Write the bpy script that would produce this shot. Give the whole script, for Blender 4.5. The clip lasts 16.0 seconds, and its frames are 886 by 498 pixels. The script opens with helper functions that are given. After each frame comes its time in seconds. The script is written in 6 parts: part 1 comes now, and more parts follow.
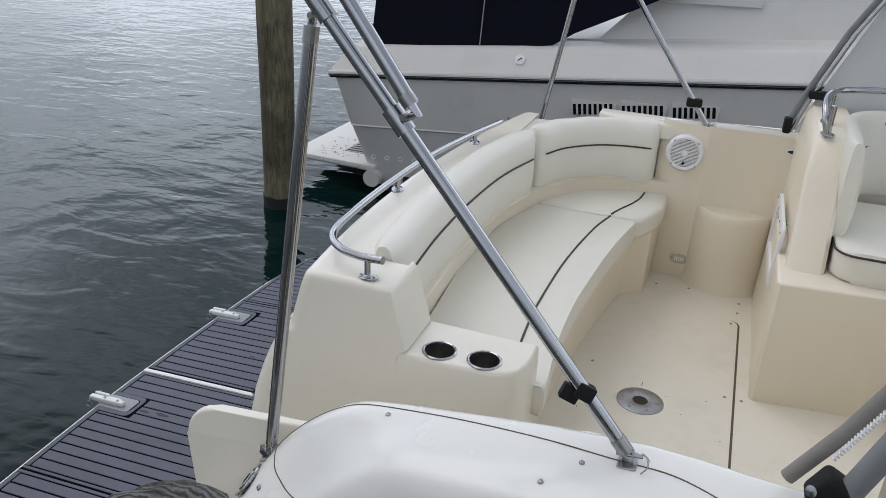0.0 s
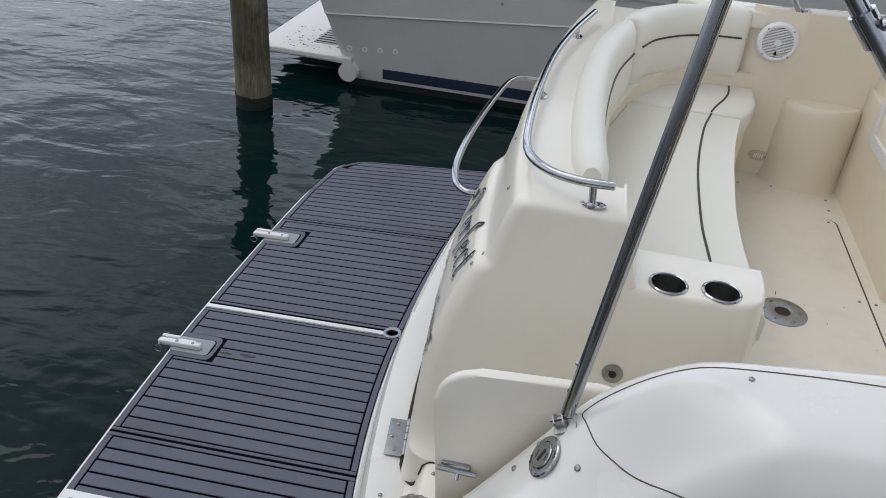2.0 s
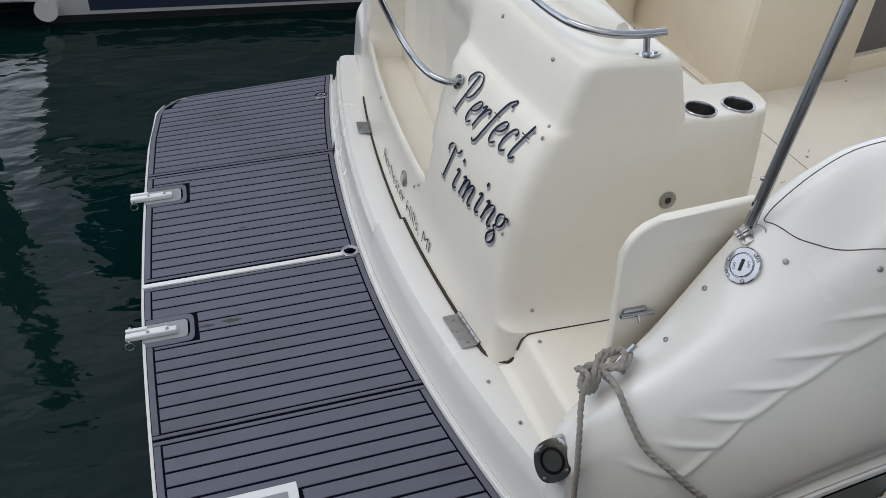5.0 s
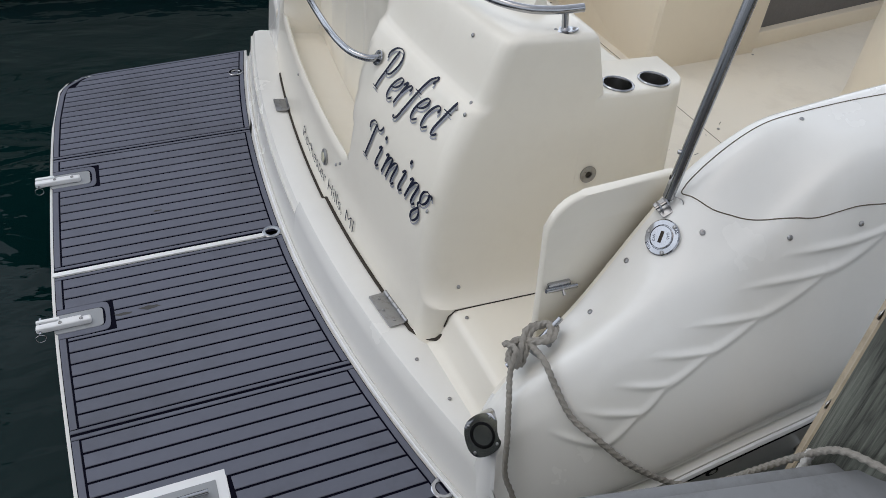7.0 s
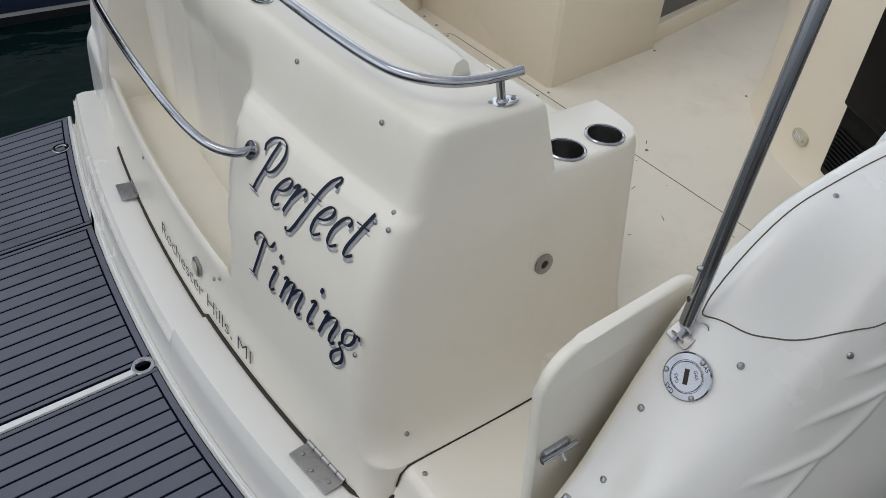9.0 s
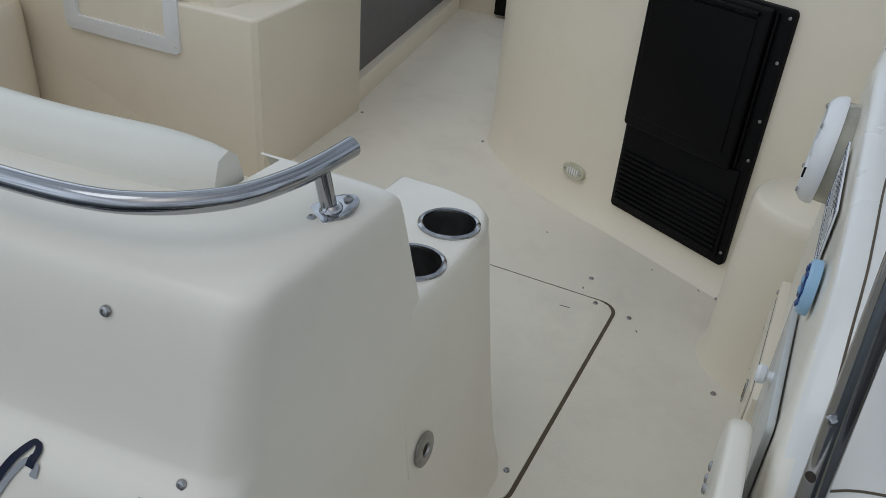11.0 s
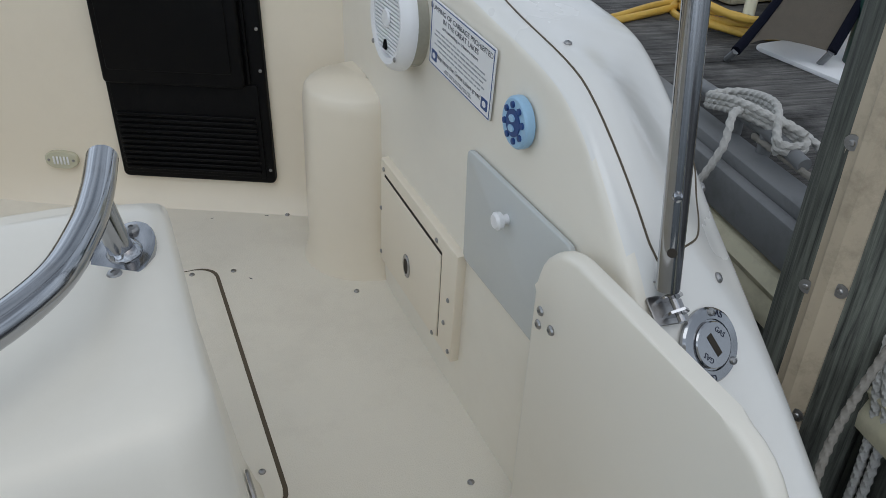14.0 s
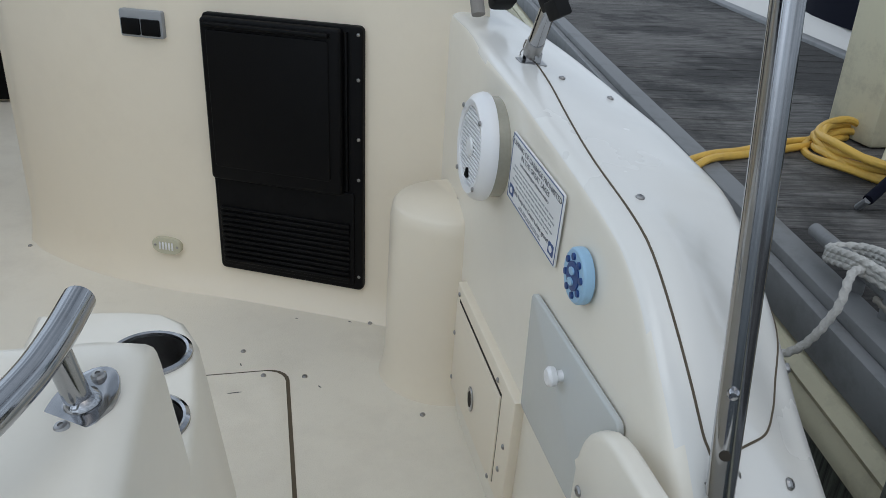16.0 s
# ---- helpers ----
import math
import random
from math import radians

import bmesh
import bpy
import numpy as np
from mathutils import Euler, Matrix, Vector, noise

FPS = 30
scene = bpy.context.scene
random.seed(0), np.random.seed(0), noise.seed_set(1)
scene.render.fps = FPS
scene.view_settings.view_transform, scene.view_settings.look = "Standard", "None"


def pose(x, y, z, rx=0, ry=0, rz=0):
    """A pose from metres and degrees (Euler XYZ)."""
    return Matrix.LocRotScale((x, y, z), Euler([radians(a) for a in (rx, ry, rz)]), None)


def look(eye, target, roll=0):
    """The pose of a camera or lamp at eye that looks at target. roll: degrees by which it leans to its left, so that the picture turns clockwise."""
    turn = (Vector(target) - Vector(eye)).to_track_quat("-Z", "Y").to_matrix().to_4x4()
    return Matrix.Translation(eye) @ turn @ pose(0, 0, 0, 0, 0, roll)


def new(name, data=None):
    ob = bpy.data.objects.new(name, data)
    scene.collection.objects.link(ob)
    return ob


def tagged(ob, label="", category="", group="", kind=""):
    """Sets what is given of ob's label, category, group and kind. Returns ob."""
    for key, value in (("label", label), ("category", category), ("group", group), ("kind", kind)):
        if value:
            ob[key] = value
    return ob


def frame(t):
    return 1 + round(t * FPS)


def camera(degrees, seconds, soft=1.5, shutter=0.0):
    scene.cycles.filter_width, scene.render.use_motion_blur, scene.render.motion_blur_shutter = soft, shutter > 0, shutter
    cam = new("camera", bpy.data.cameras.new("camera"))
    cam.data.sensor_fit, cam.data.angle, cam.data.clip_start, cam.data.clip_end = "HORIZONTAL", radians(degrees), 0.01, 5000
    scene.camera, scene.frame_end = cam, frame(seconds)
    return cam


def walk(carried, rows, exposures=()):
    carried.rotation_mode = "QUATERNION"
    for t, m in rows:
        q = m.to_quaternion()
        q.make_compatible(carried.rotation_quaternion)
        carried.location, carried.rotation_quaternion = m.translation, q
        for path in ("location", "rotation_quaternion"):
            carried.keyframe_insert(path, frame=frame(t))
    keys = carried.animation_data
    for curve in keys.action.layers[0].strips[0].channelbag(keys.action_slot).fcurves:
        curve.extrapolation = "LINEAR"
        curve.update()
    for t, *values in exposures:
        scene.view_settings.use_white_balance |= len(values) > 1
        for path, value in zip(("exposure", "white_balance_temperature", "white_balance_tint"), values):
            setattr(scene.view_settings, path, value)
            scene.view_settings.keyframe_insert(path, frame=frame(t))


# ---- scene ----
cam = camera(58.3, 16.0, 0.6)
PATH = [
    (0, (1.482, -2.515, 2.367), (0.883, -0.79, 1.55), 3.4),
    (0.5, (1.246, -2.524, 2.325), (0.685, -0.804, 1.474), 4.2),
    (1, (0.996, -2.532, 2.309), (0.512, -0.806, 1.422), 4.2),
    (1.5, (0.792, -2.479, 2.276), (0.41, -0.796, 1.266), 4.6),
    (2, (0.611, -2.445, 2.269), (0.305, -0.77, 1.22), 5.0),
    (2.5, (0.361, -2.491, 2.255), (0.162, -0.817, 1.179), 3.6),
    (3, (0.163, -2.464, 2.227), (0.077, -0.833, 1.073), 2.3),
    (3.5, (-0.047, -2.366, 2.219), (0.017, -0.737, 1.062), 1.5),
    (4, (-0.273, -2.384, 2.209), (0.104, -0.798, 1.051), 3.7),
    (4.2, (-0.366, -2.42, 2.203), (0.067, -0.853, 1.037), 3.8),
    (6.3, (-0.498, -2.474, 2.221), (0.088, -1.017, 0.983), 5.7),
    (6.5, (-0.498, -2.471, 2.219), (0.114, -1.024, 0.982), 6.1),
    (7, (-0.471, -2.445, 2.208), (0.221, -1.033, 0.972), 7.0),
    (7.5, (-0.404, -2.353, 2.212), (0.352, -0.979, 0.972), 7.9),
    (8, (-0.333, -2.217, 2.212), (0.391, -0.836, 0.959), 7.1),
    (8.5, (-0.309, -2.019, 2.183), (0.501, -0.69, 0.927), 7.1),
    (9, (-0.304, -1.811, 2.153), (0.65, -0.577, 0.902), 5.0),
    (9.2, (-0.276, -1.742, 2.135), (0.742, -0.559, 0.884), 5.9),
    (11.3, (0.032, -1.091, 1.761), (1.674, -0.523, 0.771), 3.2),
    (11.5, (0.037, -1.059, 1.746), (1.718, -0.643, 0.745), 3.1),
    (12, (0.072, -0.968, 1.755), (1.811, -1.093, 0.774), 5.4),
    (12.5, (0.083, -0.847, 1.767), (1.761, -1.313, 0.785), 1.9),
    (13, (0.074, -0.75, 1.746), (1.657, -1.433, 0.733), 2.0),
    (13.5, (0.069, -0.715, 1.728), (1.633, -1.419, 0.701), 1.7),
    (14, (0.106, -0.749, 1.712), (1.657, -1.428, 0.647), 1.5),
    (14.5, (0.171, -0.827, 1.71), (1.731, -1.49, 0.648), 3.4),
    (15, (0.177, -0.858, 1.722), (1.853, -1.376, 0.761), 2.4),
    (15.5, (0.172, -0.868, 1.728), (1.907, -1.305, 0.836), 2.2),
    (16, (0.16, -0.867, 1.736), (1.918, -1.278, 0.875), 2.8),
]
walk(cam, [(t, look(eye, target, roll)) for t, eye, target, roll in PATH],
     [(0, -0.04, 6230, 11), (4.2, 0.0, 6230, 11), (6.5, 0.0, 6250, 11), (8.5, -0.02, 6280, 10), (9.2, -0.28, 6250, 10), (11.4, -0.56, 5950, 7), (12, -0.48, 5950, 7), (12.5, -0.34, 5950, 8), (14, -0.38, 5980, 8), (16, -0.33, 5930, 7)])

# ---- world, sun, exposure ----
world = bpy.data.worlds.new("overcast_sky")
scene.world = world
world.use_nodes = True
wn = world.node_tree.nodes
sky = wn.new("ShaderNodeTexSky")
sky.sky_type = "NISHITA"
sky.sun_disc = False
sky.sun_elevation = radians(58)
sky.sun_rotation = radians(250)
sky.air_density, sky.dust_density, sky.ozone_density = 1.0, 7.0, 0.6
# a closed cloud layer: soft pale and darker grey billows over the sky
clouds = wn.new("ShaderNodeTexNoise")
clouds.inputs["Scale"].default_value, clouds.inputs["Detail"].default_value = 3.2, 5.0
wco = wn.new("ShaderNodeTexCoord")
wmap = wn.new("ShaderNodeMapping")
wmap.inputs["Scale"].default_value = (1, 1, 2.6)
world.node_tree.links.new(wco.outputs["Generated"], wmap.inputs["Vector"])
world.node_tree.links.new(wmap.outputs["Vector"], clouds.inputs["Vector"])
ramp = wn.new("ShaderNodeValToRGB")
ramp.color_ramp.elements[0].position, ramp.color_ramp.elements[1].position = 0.36, 0.64
ramp.color_ramp.elements[0].color, ramp.color_ramp.elements[1].color = (4.3, 4.7, 5.2, 1), (10.8, 11.4, 12.2, 1)
world.node_tree.links.new(clouds.outputs["Fac"], ramp.inputs["Fac"])
# the cloud layer is bright low over the water and thickens overhead
sep = wn.new("ShaderNodeSeparateXYZ")
world.node_tree.links.new(wco.outputs["Generated"], sep.inputs["Vector"])
haze = wn.new("ShaderNodeValToRGB")
stops = haze.color_ramp.elements
stops[0].position, stops[0].color = 0.0, (1.40, 1.40, 1.40, 1)
stops[1].position, stops[1].color = 1.0, (0.80, 0.80, 0.80, 1)
for at, v in ((0.40, 1.68), (0.68, 0.82)):
    stops.new(at).color = (v, v, v, 1)
world.node_tree.links.new(sep.outputs["Z"], haze.inputs["Fac"])
glow = wn.new("ShaderNodeVectorMath")
glow.operation = "SCALE"
world.node_tree.links.new(ramp.outputs["Color"], glow.inputs[0])
# sky set brighter over the open water, dimmer dockside to shade the hull
open_side = wn.new("ShaderNodeMapRange")
open_side.inputs["From Min"].default_value, open_side.inputs["From Max"].default_value = -0.6, 0.8
open_side.inputs["To Min"].default_value, open_side.inputs["To Max"].default_value = 0.70, 1.36
world.node_tree.links.new(sep.outputs["Y"], open_side.inputs["Value"])
bright = wn.new("ShaderNodeMath")
bright.operation = "MULTIPLY"
world.node_tree.links.new(haze.outputs["Color"], bright.inputs[0])
world.node_tree.links.new(open_side.outputs["Result"], bright.inputs[1])
world.node_tree.links.new(bright.outputs[0], glow.inputs["Scale"])
cover = wn.new("ShaderNodeMix")
cover.data_type = "RGBA"
cover.inputs["Factor"].default_value = 0.8
world.node_tree.links.new(sky.outputs["Color"], cover.inputs["A"])
world.node_tree.links.new(glow.outputs["Vector"], cover.inputs["B"])
wn["Background"].inputs["Strength"].default_value = 0.105
world.node_tree.links.new(cover.outputs["Result"], wn["Background"].inputs["Color"])
sun_data = bpy.data.lights.new("sun", "SUN")
sun_data.energy, sun_data.angle, sun_data.color = 0.4, radians(28), (1.0, 0.97, 0.93)
sun = new("sun", sun_data)
sun.matrix_world = look((-4, 3.0, 9), (0, 0, 0))


# ---- materials ----
def node(nt, kind, **values):
    n = nt.nodes.new(kind)
    for key, value in values.items():
        n.inputs[key].default_value = value
    return n


def surface(name, base, rough=0.5, metal=0.0, vary=0.06, scale=6.0, bump=0.0, bump_scale=80.0, dirt=None, dirt_amount=0.0,
            dirt_scale=4.0, coat=0.0, stretch=(1, 1, 1), rough_vary=0.1, piece=0.0, spec=0.5):
    """A solid with two scales of colour variation, uneven gloss and fine relief."""
    m = bpy.data.materials.new(name)
    m.use_nodes = True
    nt = m.node_tree
    p = nt.nodes["Principled BSDF"]
    p.inputs["Metallic"].default_value = metal
    p.inputs["Coat Weight"].default_value = coat
    p.inputs["Specular IOR Level"].default_value = spec
    p.inputs["Coat Roughness"].default_value = 0.08
    co = nt.nodes.new("ShaderNodeTexCoord")
    mp = node(nt, "ShaderNodeMapping", Scale=stretch)
    nt.links.new(co.outputs["Object"], mp.inputs["Vector"])
    big = node(nt, "ShaderNodeTexNoise", Scale=scale, Detail=6.0, Roughness=0.6)
    nt.links.new(mp.outputs["Vector"], big.inputs["Vector"])
    fine = node(nt, "ShaderNodeTexNoise", Scale=scale * 14, Detail=4.0)
    nt.links.new(mp.outputs["Vector"], fine.inputs["Vector"])
    mix = nt.nodes.new("ShaderNodeMix")
    mix.data_type = "RGBA"
    lo = tuple(max(0.0, c * (1 - vary)) for c in base) + (1,)
    hi = tuple(min(1.0, c * (1 + vary)) for c in base) + (1,)
    mix.inputs["A"].default_value, mix.inputs["B"].default_value = lo, hi
    add = nt.nodes.new("ShaderNodeMath")
    add.operation = "MULTIPLY_ADD"
    add.inputs[1].default_value = 0.4
    nt.links.new(fine.outputs["Fac"], add.inputs[0])
    half = nt.nodes.new("ShaderNodeMath")
    half.operation = "MULTIPLY"
    half.inputs[1].default_value = 0.6
    nt.links.new(big.outputs["Fac"], half.inputs[0])
    nt.links.new(half.outputs[0], add.inputs[2])
    nt.links.new(add.outputs[0], mix.inputs["Factor"])
    colour = mix.outputs["Result"]
    if dirt:
        spots = node(nt, "ShaderNodeTexNoise", Scale=dirt_scale, Detail=8.0, Roughness=0.7)
        nt.links.new(mp.outputs["Vector"], spots.inputs["Vector"])
        ramp = nt.nodes.new("ShaderNodeValToRGB")
        ramp.color_ramp.elements[0].position, ramp.color_ramp.elements[1].position = 0.5, 0.72
        ramp.color_ramp.elements[1].color = (dirt_amount,) * 3 + (1,)
        nt.links.new(spots.outputs["Fac"], ramp.inputs["Fac"])
        m2 = nt.nodes.new("ShaderNodeMix")
        m2.data_type = "RGBA"
        nt.links.new(ramp.outputs["Color"], m2.inputs["Factor"])
        nt.links.new(colour, m2.inputs["A"])
        m2.inputs["B"].default_value = tuple(dirt) + (1,)
        colour = m2.outputs["Result"]
    if piece:
        info = nt.nodes.new("ShaderNodeObjectInfo")
        hsv = nt.nodes.new("ShaderNodeHueSaturation")
        rng = node(nt, "ShaderNodeMapRange")
        rng.inputs["To Min"].default_value, rng.inputs["To Max"].default_value = 1 - piece, 1 + piece
        nt.links.new(info.outputs["Random"], rng.inputs["Value"])
        nt.links.new(rng.outputs["Result"], hsv.inputs["Value"])
        nt.links.new(colour, hsv.inputs["Color"])
        colour = hsv.outputs["Color"]
    nt.links.new(colour, p.inputs["Base Color"])
    rr = node(nt, "ShaderNodeMapRange")
    rr.inputs["To Min"].default_value = max(0.02, rough - rough_vary / 2)
    rr.inputs["To Max"].default_value = min(1.0, rough + rough_vary / 2)
    nt.links.new(big.outputs["Fac"], rr.inputs["Value"])
    nt.links.new(rr.outputs["Result"], p.inputs["Roughness"])
    if bump:
        grain = node(nt, "ShaderNodeTexNoise", Scale=bump_scale, Detail=5.0)
        nt.links.new(mp.outputs["Vector"], grain.inputs["Vector"])
        b = node(nt, "ShaderNodeBump", Strength=bump, Distance=0.004)
        nt.links.new(grain.outputs["Fac"], b.inputs["Height"])
        nt.links.new(b.outputs["Normal"], p.inputs["Normal"])
    return m


def weathered_wood(name, light, dark, along=(0.6, 9, 9), piece=0.25, wet=0.0):
    """Grey wood with long grain, cracks and darker damp blotches."""
    m = bpy.data.materials.new(name)
    m.use_nodes = True
    nt = m.node_tree
    p = nt.nodes["Principled BSDF"]
    co = nt.nodes.new("ShaderNodeTexCoord")
    mp = node(nt, "ShaderNodeMapping", Scale=along)
    nt.links.new(co.outputs["Object"], mp.inputs["Vector"])
    grain = node(nt, "ShaderNodeTexNoise", Scale=7.0, Detail=9.0, Roughness=0.72, Distortion=0.5)
    nt.links.new(mp.outputs["Vector"], grain.inputs["Vector"])
    ramp = nt.nodes.new("ShaderNodeValToRGB")
    e = ramp.color_ramp.elements
    e[0].position, e[1].position = 0.34, 0.64
    e[0].color, e[1].color = tuple(dark) + (1,), tuple(light) + (1,)
    nt.links.new(grain.outputs["Fac"], ramp.inputs["Fac"])
    damp = node(nt, "ShaderNodeTexNoise", Scale=1.3, Detail=7.0, Roughness=0.65)
    geo = nt.nodes.new("ShaderNodeNewGeometry")
    nt.links.new(geo.outputs["Position"], damp.inputs["Vector"])
    dr = nt.nodes.new("ShaderNodeValToRGB")
    dr.color_ramp.elements[0].position, dr.color_ramp.elements[1].position = 0.46, 0.54
    dr.color_ramp.elements[0].color = (1, 1, 1, 1)
    dr.color_ramp.elements[1].color = (1 - wet,) * 3 + (1,)
    nt.links.new(damp.outputs["Fac"], dr.inputs["Fac"])
    mul = nt.nodes.new("ShaderNodeMix")
    mul.data_type, mul.blend_type = "RGBA", "MULTIPLY"
    mul.inputs["Factor"].default_value = 1.0
    nt.links.new(ramp.outputs["Color"], mul.inputs["A"])
    nt.links.new(dr.outputs["Color"], mul.inputs["B"])
    info = nt.nodes.new("ShaderNodeObjectInfo")
    rng = node(nt, "ShaderNodeMapRange")
    rng.inputs["To Min"].default_value, rng.inputs["To Max"].default_value = 1 - piece, 1 + piece
    nt.links.new(info.outputs["Random"], rng.inputs["Value"])
    hsv = nt.nodes.new("ShaderNodeHueSaturation")
    nt.links.new(rng.outputs["Result"], hsv.inputs["Value"])
    nt.links.new(mul.outputs["Result"], hsv.inputs["Color"])
    nt.links.new(hsv.outputs["Color"], p.inputs["Base Color"])
    p.inputs["Roughness"].default_value = 0.8
    b = node(nt, "ShaderNodeBump", Strength=0.7, Distance=0.006)
    nt.links.new(grain.outputs["Fac"], b.inputs["Height"])
    nt.links.new(b.outputs["Normal"], p.inputs["Normal"])
    return m


def water_surface():
    m = bpy.data.materials.new("harbour_water")
    m.use_nodes = True
    nt = m.node_tree
    p = nt.nodes["Principled BSDF"]
    p.inputs["Base Color"].default_value = (0.0014, 0.0125, 0.0122, 1)
    p.inputs["Roughness"].default_value = 0.04
    p.inputs["IOR"].default_value = 1.33
    p.inputs["Specular IOR Level"].default_value = 0.31
    geo = nt.nodes.new("ShaderNodeNewGeometry")
    total = None
    for scale, amount, stretch in ((0.55, 1.5, (1.0, 0.8, 1)), (1.7, 0.95, (0.75, 1.35, 1)), (4.2, 0.24, (0.75, 1.3, 1)), (10.0, 0.05, (0.8, 1.2, 1))):
        mp = node(nt, "ShaderNodeMapping", Scale=stretch)
        nt.links.new(geo.outputs["Position"], mp.inputs["Vector"])
        n = node(nt, "ShaderNodeTexNoise", Scale=scale, Detail=2.5, Roughness=0.5, Distortion=0.6)
        nt.links.new(mp.outputs["Vector"], n.inputs["Vector"])
        mul = nt.nodes.new("ShaderNodeMath")
        mul.operation = "MULTIPLY_ADD"
        mul.inputs[1].default_value = amount
        nt.links.new(n.outputs["Fac"], mul.inputs[0])
        if total is not None:
            nt.links.new(total, mul.inputs[2])
        else:
            mul.inputs[2].default_value = 0.0
        total = mul.outputs[0]
    b = node(nt, "ShaderNodeBump", Strength=1.0, Distance=0.026)
    nt.links.new(total, b.inputs["Height"])
    nt.links.new(b.outputs["Normal"], p.inputs["Normal"])
    return m


# cream gelcoats, deepened a little to carry warm bounce light between the mouldings
LINER = surface("cream_liner_gelcoat", (0.80, 0.722, 0.585), 0.36, vary=0.025, scale=2.0, coat=0.15, dirt=(0.45, 0.37, 0.26), dirt_amount=0.10, dirt_scale=3.0)
GEL = surface("ivory_gelcoat", (0.80, 0.755, 0.655), 0.32, vary=0.025, scale=2.0, coat=0.25, dirt=(0.45, 0.38, 0.28), dirt_amount=0.10, dirt_scale=3.0)
GEL_HULL = surface("white_gelcoat", (0.78, 0.766, 0.722), 0.26, vary=0.02, scale=1.5, coat=0.35, dirt=(0.5, 0.46, 0.4), dirt_amount=0.08, dirt_scale=5.0)
SOLE = surface("cream_nonskid_gelcoat", (0.785, 0.735, 0.628), 0.5, vary=0.03, scale=2.5, bump=0.25, bump_scale=420, dirt=(0.33, 0.28, 0.22), dirt_amount=0.16, dirt_scale=5.0)
VINYL = surface("cream_vinyl", (0.77, 0.745, 0.66), 0.42, vary=0.03, scale=5.0, bump=0.12, bump_scale=260, dirt=(0.55, 0.5, 0.4), dirt_amount=0.12, dirt_scale=4.0)
PIPING = surface("dark_brown_piping", (0.035, 0.025, 0.022), 0.5, scale=30)
STEEL = surface("polished_stainless", (0.40, 0.405, 0.42), 0.13, metal=1.0, vary=0.08, scale=20, rough_vary=0.14, dirt=(0.3, 0.28, 0.26), dirt_amount=0.25, dirt_scale=30)
STEEL_DULL = surface("dull_stainless", (0.36, 0.355, 0.35), 0.33, metal=1.0, vary=0.15, scale=40, rough_vary=0.25, dirt=(0.16, 0.13, 0.10), dirt_amount=0.5, dirt_scale=45)
FOAM = surface("grey_foam_decking", (0.125, 0.132, 0.168), 0.75, vary=0.10, scale=4.0, bump=0.35, bump_scale=500, piece=0.04, dirt=(0.05, 0.05, 0.05), dirt_amount=0.35, dirt_scale=2.2)
GROOVE = surface("black_foam_groove", (0.004, 0.004, 0.010), 0.9, scale=30, spec=0.05)
BLACK = surface("black_plastic", (0.003, 0.003, 0.0035), 0.5, spec=0.13, vary=0.2, scale=20, bump=0.12, bump_scale=300)
RUBBER = surface("black_rubber_strap", (0.009, 0.009, 0.009), 0.7, vary=0.2, scale=30, spec=0.25)
WHITE = surface("white_plastic", (0.80, 0.80, 0.80), 0.35, vary=0.03, scale=12)
GREYPL = surface("grey_plastic", (0.30, 0.31, 0.32), 0.45, vary=0.05, scale=12)
SMOKED = surface("pale_grey_acrylic", (0.53, 0.55, 0.54), 0.25, vary=0.03, scale=8)
CLEARRING = surface("clear_yellowed_ring", (0.36, 0.345, 0.28), 0.18, vary=0.25, scale=14, coat=0.4)
BLUE = surface("dial_blue", (0.015, 0.055, 0.20), 0.4, scale=20)
PALEBLUE = surface("dial_pale_blue", (0.33, 0.52, 0.70), 0.4, scale=20)
NAVY = surface("navy_vinyl_letter", (0.008, 0.011, 0.03), 0.45, scale=30, spec=0.2)
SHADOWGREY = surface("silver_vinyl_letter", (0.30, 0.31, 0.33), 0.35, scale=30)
JOINT = surface("brown_joint", (0.12, 0.098, 0.07), 0.8, vary=0.25, scale=20, spec=0.1)
SMUDGE = surface("dark_scuff", (0.06, 0.058, 0.055), 0.8, vary=0.4, scale=60)
GAP = surface("dark_joint", (0.05, 0.043, 0.035), 0.8, vary=0.25, scale=20, spec=0.1)
TAUPE = surface("taupe_canvas", (0.25, 0.235, 0.215), 0.9, vary=0.15, scale=8, bump=0.4, bump_scale=300, spec=0.15)
CANVAS = surface("navy_canvas", (0.004, 0.005, 0.012), 0.9, spec=0.15, vary=0.3, scale=3, bump=0.3, bump_scale=300)
NB_HULL = surface("grey_white_hull_paint", (0.60, 0.585, 0.555), 0.34, vary=0.03, scale=1.2, dirt=(0.35, 0.33, 0.3), dirt_amount=0.2, dirt_scale=2.0)
NB_DECK = surface("offwhite_deck_paint", (0.66, 0.64, 0.605), 0.4, vary=0.04, scale=1.6, dirt=(0.36, 0.34, 0.3), dirt_amount=0.15, dirt_scale=2.0)
BOOT = surface("navy_boot_stripe", (0.025, 0.035, 0.065), 0.4, vary=0.1, scale=3)
BOTTOM = surface("dark_bottom_paint", (0.008, 0.010, 0.012), 0.7, vary=0.2, scale=3)
PLANK = weathered_wood("weathered_dock_plank", (0.18, 0.172, 0.163), (0.018, 0.017, 0.016), along=(0.7, 12, 12), piece=0.18, wet=0.7)
POST = weathered_wood("weathered_piling_wood", (0.19, 0.20, 0.165), (0.022, 0.023, 0.02), along=(13, 13, 0.5), piece=0.0, wet=0.35)
PILE_FAR = weathered_wood("algae_piling_wood", (0.22, 0.19, 0.115), (0.055, 0.05, 0.03), along=(7, 7, 0.8), piece=0.0, wet=0.45)
ALGAE = surface("wet_dark_piling", (0.012, 0.013, 0.010), 0.6, vary=0.4, scale=9)
